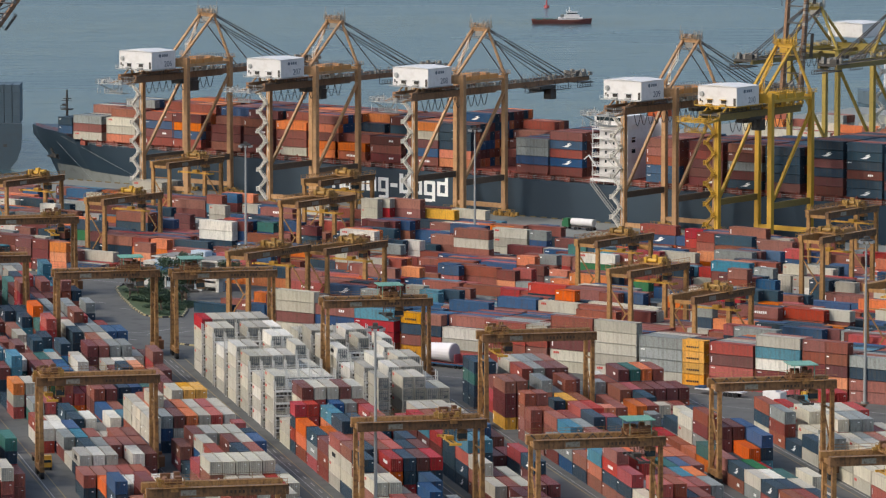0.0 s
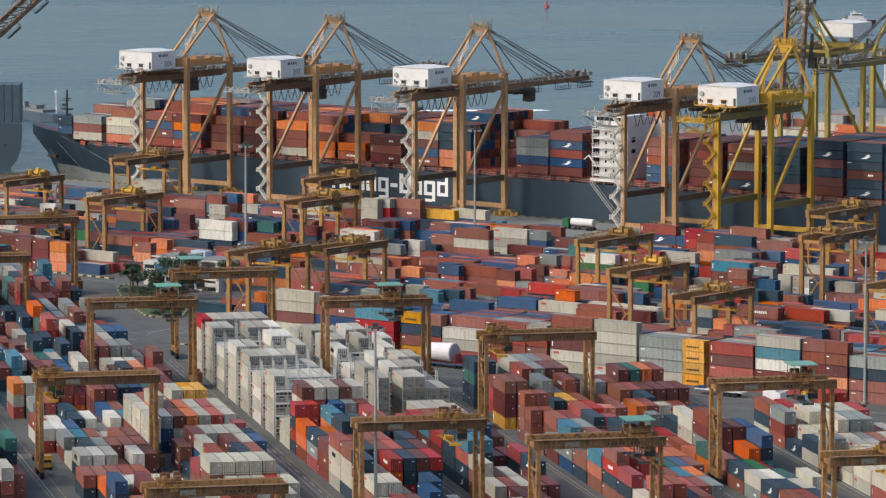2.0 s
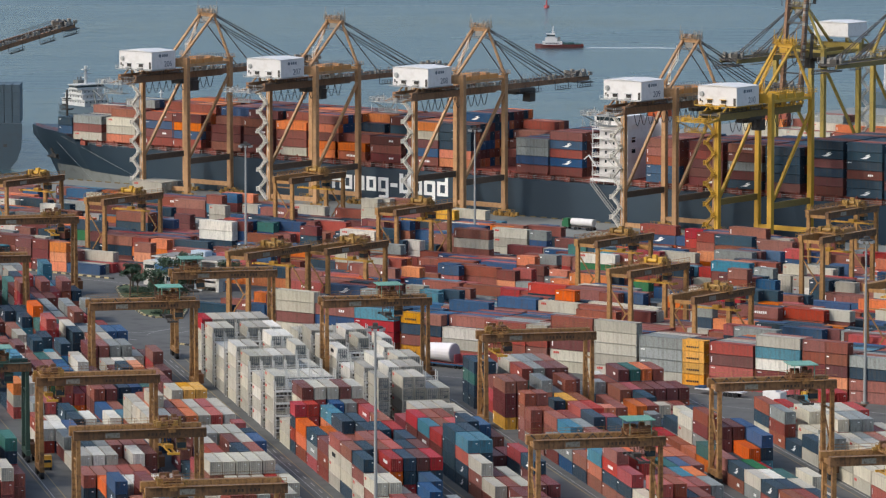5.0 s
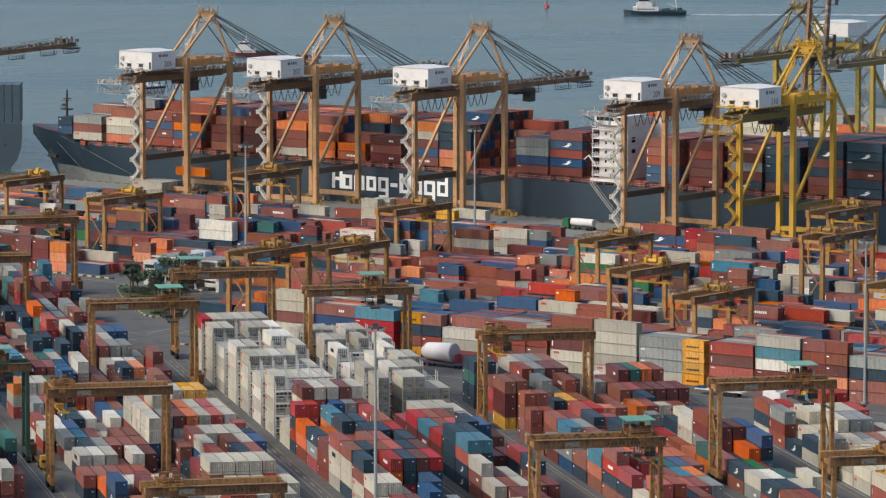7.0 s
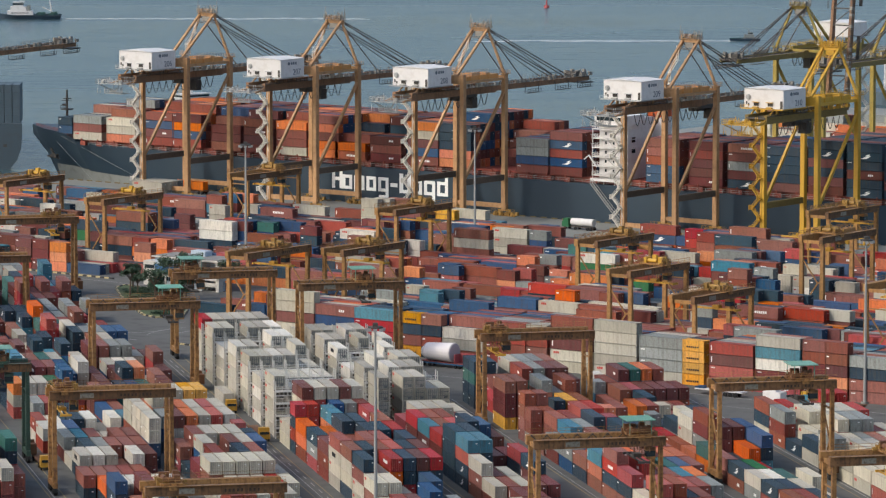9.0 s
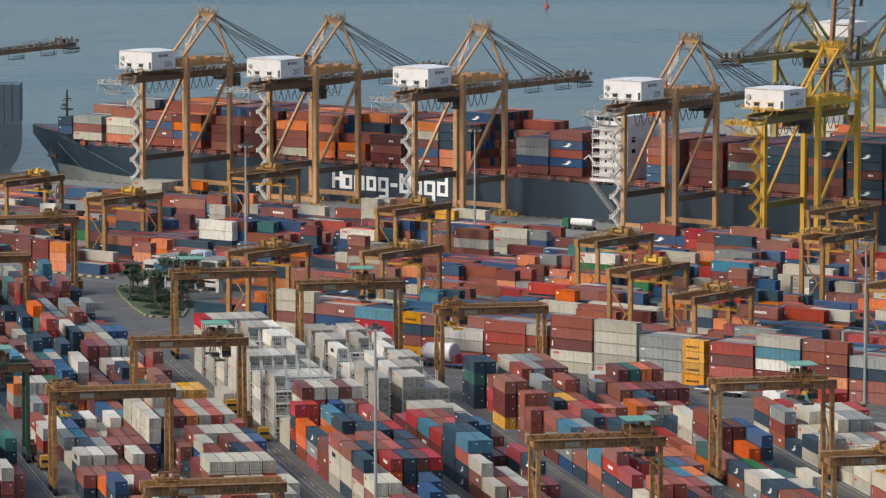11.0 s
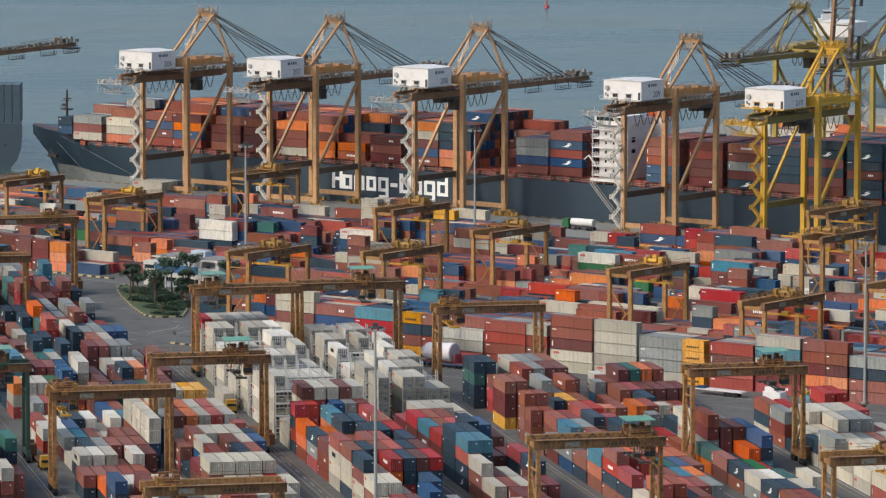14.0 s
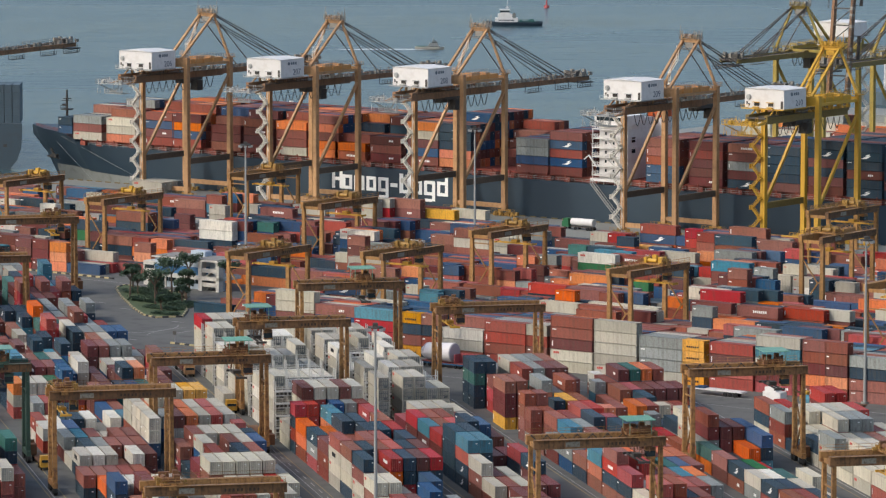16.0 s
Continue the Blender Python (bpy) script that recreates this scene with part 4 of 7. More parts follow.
def ship():
    root = new("container_ship")
    tagged(root, "large container ship with a navy hull moored at the quay", "container ship")
    root.matrix_basis = at_b(0, HULL_V)
    c = SHIP_BEAM / 2

    def hull(bm):
        # sections from the bow to the stern: (u, half width at deck, half width at the waterline, deck height)
        secs = [(-1131, 0.5, 0.2, 14.9, 13.0), (-1125, 5.0, 0.3, 14.8, 6.5), (-1118, 9.5, 0.6, 14.7, 0.0), (-1108, 13.8, 3.0, 14.5, 0), (-1098, 16.8, 7.0, 13.0, 0), (-1097.4, 16.9, 7.2, 12.0, 0),
                (-1085, 18.4, 12.0, 11.8, 0), (-1068, 19.0, 16.5, 11.4, 0), (-1045, 19.0, 18.6, 11.3, 0), (-1000, 19.0, 19.0, 11.2, 0), (-860, 19.0, 19.0, 11.2, 0), (STERN_U, 19.0, 18.0, 11.2, 0)]
        rows = []
        for u, hd, hw, z, lift in secs:
            pts = []
            hd = max(hd, 0.4)
            for s in (-1, 1):
                col = [(c + s * hd, z), (c + s * (hd * 0.75 + hw * 0.25), z - (z - lift + 2.6) * 0.3), (c + s * (hd * 0.25 + hw * 0.75), z - (z - lift + 2.6) * 0.7), (c + s * hw, lift - 4.0 if lift == 0 else lift)]
                pts.append([bm.verts.new((u, y, zz)) for y, zz in col])
            rows.append(pts)
        for a, b in zip(rows, rows[1:]):
            for s in (0, 1):
                for k in range(3):
                    q = (a[s][k], b[s][k], b[s][k + 1], a[s][k + 1])
                    bm.faces.new(q if s else q[::-1])
            q = [bm.verts.new(v.co) for v in (a[0][0], b[0][0], b[1][0], a[1][0])]
            bm.faces.new(q)
        bm.faces.new(rows[-1][0] + rows[-1][1][::-1])
        bm.faces.new(rows[0][0] + rows[0][1][::-1])
        bmesh.ops.recalc_face_normals(bm, faces=bm.faces)
        for f in bm.faces:
            f.smooth = abs(f.normal.z) < 0.8 and abs(f.normal.x) < 0.95
            if max(v.co.z for v in f.verts) < 5.2 and f.calc_center_median().x < -1040:
                f.material_index = 1
    part_of("hull", hull, M_HULL, root, "navy hull with scuffed paint and a pale boot-topping").data.materials.append(M_BOOTG)

    def bulwark(bm):
        rail(bm, [(-1126, c - 4.2, 14.8), (-1118, c - 9.3, 14.7), (-1108, c - 13.6, 14.5), (-1099, c - 16.6, 13.1)], 1.0, 1.5, 0.1)
    part_of("bow_rail", bulwark, M_DECK, root)

    def coaming(bm):
        for u in range(-1094, int(STERN_U), 7):
            if -892 < u < -870:
                continue
            box(bm, u, u + 2.2, 0.6, 2.6, 11.2, 12.6)
            beam(bm, (u + 0.5, 0.7, 11.2), (u + 0.5, 0.7, 13.4), 0.4)
        box(bm, -1094, STERN_U + 2, 2.6, SHIP_BEAM - 2.6, 11.2, 13.0)
    part_of("hatch_coaming", coaming, M_DECK, root, "red oxide hatch coamings")

    def deckrail(bm):
        rail(bm, [(-1090, 0.15, 11.3), (STERN_U, 0.15, 11.3)], 1.1, 3.0, 0.07)
    part_of("deck_rail", deckrail, M_STEEL, root)

    def mast(bm):
        x = -1116
        tube(bm, (x, c, 14.5), (x, c, 27.0), 0.5, 0.3)
        box(bm, x - 1.6, x + 1.6, c - 1.4, c + 1.4, 20.4, 20.8)
        rail(bm, [(x - 1.6, c - 1.4, 20.8), (x + 1.6, c - 1.4, 20.8)], 1.0, 1.0, 0.1)
        box(bm, x - 1.1, x + 1.1, c - 0.9, c + 0.9, 24.0, 24.3)
        box(bm, x - 1.9, x - 0.6, c - 0.3, c + 0.3, 21.6, 22.3)
        beam(bm, (x - 2.4, c, 23.4), (x + 2.4, c, 23.4), 0.2)
    part_of("foremast", mast, M_DARK, root, "dark foremast with platforms")

    def anchor(bm):
        box(bm, -1113.4, -1110.8, c - 11.4, c - 10.2, 5.6, 6.6)
        beam(bm, (-1113.6, c - 11.0, 8.6), (-1112.0, c - 10.6, 5.8), 0.6)
        beam(bm, (-1114.6, c - 11.6, 6.0), (-1110.4, c - 10.2, 5.2), 0.5)
    part_of("anchor", anchor, M_DARK, root)

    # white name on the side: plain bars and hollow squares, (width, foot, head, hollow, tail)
    def name_blocks(bm):
        s, x, f = 1.15, -987.8, 1.135
        for w, z0, z1, hollow, tail in ((1.05, 3.5, 9.6, 0, 0), (1.6, 6.0, 7.1, 0, 0), (1.05, 3.5, 9.6, 0, 0), (3.4, 3.5, 8.0, 1, 0), (3.6, 3.5, 8.0, 1, 1), (3.4, 3.5, 8.0, 1, 0), (3.6, 3.5, 8.0, 1, 2),
                                        (2.4, 5.2, 6.4, 0, 0), (1.3, 3.5, 9.6, 0, 0), (1.4, 3.5, 4.6, 0, 0), (1.4, 3.5, 9.6, 0, 0), (3.7, 3.5, 8.0, 1, 0), (3.8, 3.5, 8.0, 1, 2), (3.7, 3.5, 8.0, 1, 3)):
            def b(a0, a1, b0, b1):
                box(bm, x + a0, x + a1, -0.06, 0.1, b0 + 0.3, b1 + 0.3)
            w *= f
            if hollow:
                b(0, s, z0, z1), b(w - s, w, z0, z1), b(s, w - s, z0, z0 + 1), b(s, w - s, z1 - 1, z1)
            else:
                b(0, w, z0, z1)
            if tail == 1:
                b(0, s, 1.7, 3.5)
            elif tail == 2:
                b(w - s, w, 1.7, 3.5), b(0.3, w - s, 1.5, 2.4)
            elif tail == 3:
                b(w - s, w, 8.0, 9.6)
            x += w + (0.0 if w < 1.9 else 0.72 * f)
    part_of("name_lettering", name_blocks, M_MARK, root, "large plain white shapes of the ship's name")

    def castle(bm):
        box(bm, -885.0, -874.6, 1.0, 6.6, 12.6, 29.4)
        box(bm, -883.0, -875.6, 6.6, 16.0, 12.6, 31.2)
        for z in (14.0, 16.8, 19.6, 22.4, 25.2, 28.0):
            box(bm, -886.9, -874.4, -0.3, 7.2, z - 0.14, z + 0.14)
            rail(bm, [(-886.9, 7.0, z + 0.12), (-886.9, -0.3, z + 0.12), (-874.4, -0.3, z + 0.12)], 1.0, 1.3, 0.09)
            for x in (-886.7, -882.6, -878.5):
                beam(bm, (x, -0.1, z - 2.8), (x, -0.1, z), 0.16)
        box(bm, -887.4, -874.2, -0.6, 8.0, 12.2, 13.0)
        box(bm, -885.6, -874.0, -0.8, 9.0, 29.4, 32.4)
        for z, k in ((15.2, 1), (18.0, -1), (20.8, 1), (23.6, -1)):
            beam(bm, (-880.6 - 2 * k, 0.2, z - 1.2), (-880.6 + 2 * k, 0.2, z + 1.6), 0.5, 0.16)
    part_of("superstructure", castle, M_WHITE, root, "white accommodation block with balconies")

    def lifeboat_davit(bm):
        beam(bm, (-887.6, -0.8, 20.0), (-884.6, -0.8, 16.6), 0.45)
        beam(bm, (-887.6, -0.8, 20.0), (-889.4, -0.8, 18.6), 0.3)
    part_of("davit", lifeboat_davit, M_WHITE, root)

    for z in (15.0, 17.8, 20.6, 23.4, 26.2):
        for k in (0, 1, 2):
            part_of("window", lambda bm: box(bm, -882.9 + k * 2.9, -882.3 + k * 2.9, 0.94, 1.05, z, z + 0.9), M_GLASS, root)
    for z in (21.0, 24.2):
        part_of("window", lambda bm: box(bm, -874.65, -874.52, 3.2, 5.0, z, z + 1.6), M_GLASS, root)
    part_of("bridge_window", lambda bm: box(bm, -884.8, -874.6, -0.86, -0.75, 30.8, 31.9), M_GLASS, root)
    part_of("funnel", lambda bm: box(bm, -878.4, -873.2, 17.0, 22.0, 12.6, 31.0), M_WHITE, root, "white funnel casing")
    part_of("funnel_band", lambda bm: box(bm, -878.5, -873.1, 16.9, 22.1, 31.0, 33.2), BOX["o"], root, "orange band of the funnel")
    part_of("exhaust_pipe", lambda bm: (tube(bm, (-877, 19.5, 33), (-877, 19.5, 34.6), 0.5), tube(bm, (-875, 19.5, 33), (-875, 19.5, 34.6), 0.5)), M_DARK, root)

    def bridge_mast(bm):
        tube(bm, (-879, 12, 31), (-879, 12, 40), 0.4, 0.25)
        beam(bm, (-879, 10, 37), (-879, 14, 37), 0.3)
        box(bm, -880.5, -877.5, 10.5, 13.5, 34.5, 34.8)
    part_of("bridge_mast", bridge_mast, M_WHITE, root)

    def lines(bm):
        beam(bm, (-1106, c - 14.2, 13.2), (-1060, -4.0, 0.6), 0.045)
        beam(bm, (-1109, c - 13.0, 11.0), (-1085, -3.5, 0.4), 0.06)
    part_of("mooring_line", lines, M_STEEL, root)

    def gangway(bm):
        for y in (-2.4, -1.2):
            beam(bm, (-886, y, 11.6), (-874, y - 2.0, 1.0), 0.22)
            beam(bm, (-886, y, 12.7), (-874, y - 2.0, 2.1), 0.14)
        for i in range(14):
            t = i / 13
            beam(bm, (-886 + 12 * t, -2.4 - 2 * t, 11.6 - 10.6 * t), (-886 + 12 * t, -1.2 - 2 * t, 11.6 - 10.6 * t), 0.12)
            beam(bm, (-886 + 12 * t, -2.4 - 2 * t, 11.6 - 10.6 * t), (-886 + 12 * t, -2.4 - 2 * t, 12.7 - 10.6 * t), 0.1)
    part_of("gangway", gangway, M_STEEL, root, "aluminium gangway ladder")
    return root


the_ship = ship()


def deck_stack(u, heights, tops="", seed=1, palette="rrmnbgw", z0=13.0, face=""):
    """Containers on the deck in one bay: heights across the beam from the quay side; face: colours of the outer stack, bottom first."""
    rng = random.Random(seed)
    for j, h in enumerate(heights):
        h = int(h)
        nh = int(heights[j - 1]) if j else 0
        for k in range(h):
            c = face[k] if (j == 0 and k < len(face)) else rng.choice(palette)
            if k == h - 1 and j < len(tops) and tops[j] != ".":
                c = tops[j]
            m = at_b(u + L40, HULL_V + 0.7 + j * 2.5, z0 + k * CH)
            seen = j == 0 or k >= nh or k == h - 1
            put_container(m, c, L40, "containers on the ship", "deck_container", -HULL_V - j + k * 0.01, -ANG_B, door=True,
                          mark=pick_mark(c, rng) if j == 0 or k >= nh else None, where="stacked on the ship's deck", seen=seen)


for k, c in enumerate("bn"):
    for j in range(4):
        put_container(at_b(-1098.2, HULL_V + 1.4 + j * 2.5, 14.6 + k * CH), c, L20, "containers on the ship", "deck_container", -HULL_V + 1, -ANG_B, door=True, mark="corner" if j == 0 else None, size="twenty-foot", where="stacked on the ship's deck")
deck_stack(-1097.0, "33334444", "gg", 1, face="wrg")
deck_stack(-1082.6, "344455554", "w", 2, face="oll")
deck_stack(-1066.0, "4444555555555", "", 3, face="rmbr", palette="rrom")
deck_stack(-1054.5, "4445555555555", "", 4, face="rbom", palette="rrom")
deck_stack(-1038.0, "3455555555555", "", 5, face="rmm", palette="rrmb")
deck_stack(-1024.5, "4555555555555", "", 6, face="mmmr", palette="rrmnb")
deck_stack(-1011.0, "4455555555555", "", 7, face="wrro", palette="rrmno")
deck_stack(-998.0, "5555555555555", "", 8, face="oomor", palette="rrmbno")
deck_stack(-987.3, "2333445555555", "", 9, face="ro", palette="rrmno")
deck_stack(-973.0, "3333555555555", "", 10, face="mrm", palette="rrmn")
deck_stack(-958.5, "5555555555555", "", 11, face="rbmwo", palette="rrmno")
deck_stack(-945.8, "5555666666666", "", 12, face="oonnn", palette="nbrrmo")
deck_stack(-932.0, "0000002344555", "", 13, palette="rrmno")
deck_stack(-916.2, "4444444444", "g", 14, face="rbgg", palette="rmgbn")
deck_stack(-903.4, "5555555555", "", 15, face="mbrbr", palette="rrmbn")
deck_stack(-867.6, "5555555555", "", 16, face="bbrrr", palette="rrmb")
deck_stack(-852.0, "5555555555", "", 17, face="mmmrm", palette="rrmn")
deck_stack(-838.0, "5555555555555", "", 18, face="nmgmr", palette="rmmnb")
deck_stack(-824.5, "5555555555555", "", 19, face="mnnnn", palette="nnmb")
deck_stack(-809.5, "6666666666666", "", 20, face="mmnmnn", palette="nnmr")
deck_stack(-796.0, "6666666666666", "", 21, face="nnmnnn", palette="nnmr")
deck_stack(-783.0, "5555555555555", "", 22, face="nmnnn", palette="nnmr")

# ---- quay cranes ----
QC = {}
for num, u, cab_at in (("206", -1024.6, 2.0), ("207", -972.6, -13.0), ("208", -915.6, -16.0), ("209", -837.6, 4.0)):
    QC[num] = quay_crane(M_QC, "orange ship-to-shore quay crane with a white machinery house", num, cab_at=cab_at)
    QC[num].matrix_basis = at_b(u, 1228.5)
QC["210"] = quay_crane(M_QCY, "bright yellow quay crane with its boom raised", "210", boom_up=True, cab_at=-20.0)
QC["210"].matrix_basis = at_b(-804.0, 1228.5)

# ---- yard cranes ----
OCH = "rust-streaked ochre rubber-tyred gantry crane over the stacks"
YC = {}
for key, ty, roof in (("a2", 18, True), ("f1", 2, False), ("d3", 4, True), ("b3", 18, False), ("e4", 15, True), ("c6", 20, True), ("c5", 3, False), ("g6", 18, True), ("c8", 12, False), ("c9", 4, False), ("o2", 18, False), ("o1", 10, False)):
    YC[key] = yard_crane(key, M_RTG, OCH, ty, roof)
B_TOP = {"r": 17.6, "b": 17.1, "m": 17.4, "p": 17.3, "q": 17.1, "j": 18.8, "n": 16.9, "h": 18.7, "g": 19.5, "re": 20.0, "a": 18.1, "e": 18.2, "i": 17.5}
YC["green"] = yard_crane("green", M_GREENRTG, "dark green gantry crane with an olive canopy", 18, True)
for key, ty in (("r", 15), ("b", 14), ("m", 15), ("p", 14), ("q", 15), ("j", 16), ("n", 17), ("h", 17), ("g", 8), ("re", 12), ("a", 14), ("e", 15), ("i", 15)):
    YC[key] = yard_crane(key, M_RTGL, "ochre rubber-tyred gantry crane with braced legs over the stacks", ty, False, lift=B_TOP[key] - 3.6, winch_mat=M_QCY if key in "eni" else M_RTGY, zt=B_TOP[key])
YARD_A = {"a2": 158.3, "f1": 130.7, "d3": 186.2, "b3": 183.5, "e4": 211.9, "c6": 211.9, "c5": 235.0, "g6": 265.5, "c8": 261.0, "c9": 131.8, "o2": 155.3, "o1": 131.5, "green": 106.8}
YARD_B = {"r": 1087.0, "b": 1006.0, "m": 1060.0, "p": 979.0, "q": 1141.0, "j": 1141.0, "n": 1085.0, "h": 1145.0, "g": 1087.5, "re": 1006.5, "a": 979.0, "e": 1006.0, "i": 1060.0}

# ---- containers of the yard ----
rngb = random.Random(77)


def rand_bays(n, rows, lo, hi, empty=0.06):
    out = []
    for _ in range(n):
        base = rngb.randint(lo, hi)
        drop = rngb.choice((0, 0, 1, 1, 2))
        out.append(" ".join(str(0 if rngb.random() < empty else max(1, min(5, base + rngb.choice((-1, 0, 0, 1)) - (drop if j < 2 else 0)))) for j in range(rows)))
    return out


def rough_bays(n, rows):
    """Bays of uneven stacks: each row keeps its own height for a while, with gaps."""
    now = [rngb.randint(1, 4) for _ in range(rows)]
    out = []
    for _ in range(n):
        now = [rngb.randint(0, 4) if rngb.random() < 0.35 else h for h in now]
        out.append(" ".join(map(str, now)))
    return out


MIX = "rrrrrmmmnnnbbwlgoRrct"
WARM = "rrrrrrmmnbgoR"
COLD = "lllwW"
MID = "rrrrrrrmmmnnnnbbbbwggoRRrlco"
# yard A, block by block: v of the first row, u behind the first bay, bays from far to near
block(at_a, "block zero", 108.0, -1240.0, rough_bays(21, 6) + ["0 0 0 0 0 0"] * 2 + rough_bays(2, 6), MIX, 100, rough=True)
block(at_a, "block one", 135.3, -1337.5, rough_bays(7, 8) + ["3 3 3 2 3 3n 3n 3n", "2 2 2 2 2 2r 3n 4oot", "3 3 2 2 2 2 2 3tr", "2 2 2 2 2 2 1 4RRrm", "2 2 2 2 2 2l 3n 2r", "2 2 3 3 2r 2l 2c 3n", "2 2 2 3 3 2r 2t 2b"] + [
    "3 3n 3W 3r 3t 3l 2 2", "3 3 2 2 3r 3bn 2l 2", "2 2 2 2r 2R 3b 4Wl 3", "3ol 3l 3l 3Gm 3 2R 2R 2", "1 1 2R 1 1G 2 2 2",
    "0 1l 1W 1 2 2 2b 2", "2rW 1b 1m 2n 2Wl 1l 2WW 2c", "2WR 2Wb 2b 1n' 1l 1l 1g 4llrr", "0 2g 2c 2r 1g 2r 2m 4ww'", "0 1l 2n 2g 2r 2rr 2r 4ww'",
    "0 2ln 2Wn 2ln 1r 2Wr 2mm 0", "0 1n 1r 1m 1r 1r 0 0", "2r 2r 2r 2r 2r 1b 0 0", "1 1 2W 2W 1l 2W 2W 0", "2 2 2 2 2 2 2 0", "2 2 1 2 2 1 2 0"], MIX, 101, rough=True)
block(at_a, "block two", 160.0, -1345.0, ["3gg 3g 2n 1n 3cc 0", "3l 3gn 2c 2n 1 0", "3n 3RR 2n 2c 2b 0", "3rrw 2r 3rn 2R 3rr 2n", "2n 2m 2mr 1rn 0 0", "2n 2g 1m 2g 0 2gn", "1g 2g 1 2gn 1gn 0", "2gn 2l 1n 2Rn 1gn 1R", "2t 1 2 1m 1g 1g", "2R 0 2nn 2g 1bb 0"] + [
    "3w 2b 2g 2g 1l 0", "3nnn 3gn 3gn 3bn 3b 0", "1n 3r 3lW 2W 2r 1m", "3m 3r 3gg 3gg 2ll 2m", "2 2l 2W 2W 2 3r", "1 1 2l 1W 1W 2m",
    "2 2 2 2 1 1", "2 2b 2 2 1 1", "2 2 2 3m' 1 0", "0 2 2l' 3l 3yy' 3yy'", "3 2r 2m 2r 2l 1l", "3 3r 3o 3l 3R 3l", "3g 3mlm 3oWl 3lll 3Rm 3ll",
    "1 0 0 0 0 3Rr*", "2r 3rrm 3l 3l 3l 3nb*", "2 3lbR 2l 3m 3l 3b", "2R 3 2 2 2 1", "3wrw 3wr 3wr 3wr 3wr 2l", "1l 2l 2l 2l 2R 2w", "2r 2r 2l 2r 2l 1l"], MIX, 102, rough=True)
block(at_a, "reefer block three", 187.6, -1184.9, ["5R 5l 5l 5l 5l 5l", "5l 5l 3l 5l 5l 5W", "4W 3l 2l 3l 5W 5W", "5W 5l 4l 3l 4l 5l", "5l 5l 5W 5l 4l 4l", "4l 3l 4l 4l 4W 4l", "5l 4l 4l 4l 4l 4W"], COLD, 103, pitch=16.4, reefer=True, twenty=0)
block(at_a, "block three", 187.6, -1063.8, ["2ww 5mw' 5l 5l 5m 5l"], MIX, 114)
block(at_a, "block three", 187.6, -1057.4, ["4RnRn* 4RRR* 3R* 4bo* 4go* 4mr*", "3oor 2n 4co' 3r 3w 4Rn", "3ngR 3or 4n 4n 3n 4r", "3mrr 3rn 3rn 4n 4nn 4Rn", "4rww 3rn 4rn 4rnwW 3c 4nn", "4rwwn 4nrww 4rno 4Rooo 4nnn 4mnn",
    "4nrww 3ww 4Ron 4nnR 4mnn 4Rnn", "3w 3ww 2w 1c 3bn 1n", "2w 2w 2c 3b 2n 2g", "3 3 2 2 2 2", "2 3 3 2 3 2"], MIX, 104)
block(at_a, "reefer block four", 213.0, -1196.4, ["3l 3l 0 3l 3l 0", "4l 4l 3l 4W 4l 3l", "4l 4l 2l 4l 2l 4W", "4W 3l 2l 2l 4W 3l", "3W 2l 4W 2l 4l 4l", "4l 1l 4W 4l 4l 3l", "4lll 0 4lll 4ll 3l 3l"], COLD, 105, pitch=16.4, reefer=True, twenty=0)
block(at_a, "block four", 213.0, -1077.4, ["0 0 2r 2r 2m 2l", "2R 3l 3l 3l 2m 2l", "3R 3r 3rw 2r 2m 2l", "3c 3r 3R 3r 3b 2r", "3Rmn 3rn 4n 2r 1 0", "4nnnn 4nn 1r 2m 2m 0", "4cRnn 4cnn 1m 1m 3Rn 0", "3w 2r 2l 1m 3n 1m",
    "2wr 2r 2l 2m 2m 0", "1 2m 2m 2 2 0", "2 2m 2m 1 2 1", "2 2 1 1 2 1"], "rrmmnnRlw", 106)
block(at_a, "block five", 239.0, -1140.0, ["0 0 0 0 2g 2r 2r 0", "0 0 0 0 3r 3r 3R 3r", "4ntnn' 4nnt' 0 4lg 4g 4g 4rR 0", "0 3r 3r 4rt 4gg 4mm 4mm 3mm"], WARM, 107)
block(at_a, "block five", 239.0, -1133.6, ["0 0 0 0 0 0 0 0"] * 4 + ["4rmmy 4rmmy 0 4gr 3g 4rr 1m 0", "0 0 0 3nm* 3yo 3rm 2r 2g", "0 0 2br 2r 3R 3Rm 3or* 3r", "1r 3rr 3rm 2n 3nl 3RR* 1r 1g", "2g 3cr 3gn 2m 2m 3nr 3n 2n", "2gb 2b 3ro 2c 2c 3n 2R 2r",
    "2rn 3ro 2rn 3m 3rn 2r 2o 2or", "3cor 0 3or 3r 1m 2tm 2bn 2rc", "4rRnr 1n 3Rnr 2m 2r 2c 2o 0", "3Rnr 2w 2r 2n 2R 2r 2g 0", "2w 3Rnr 3r 2n 2r 1 0 0", "1 1 2 2 2 1 0 0"], WARM, 117)
block(at_a, "block five", 239.0, -1057.1, ["4rrrr* 4rrm*", "3rrg* 3rr*"], WARM, 127, pitch=6.4)
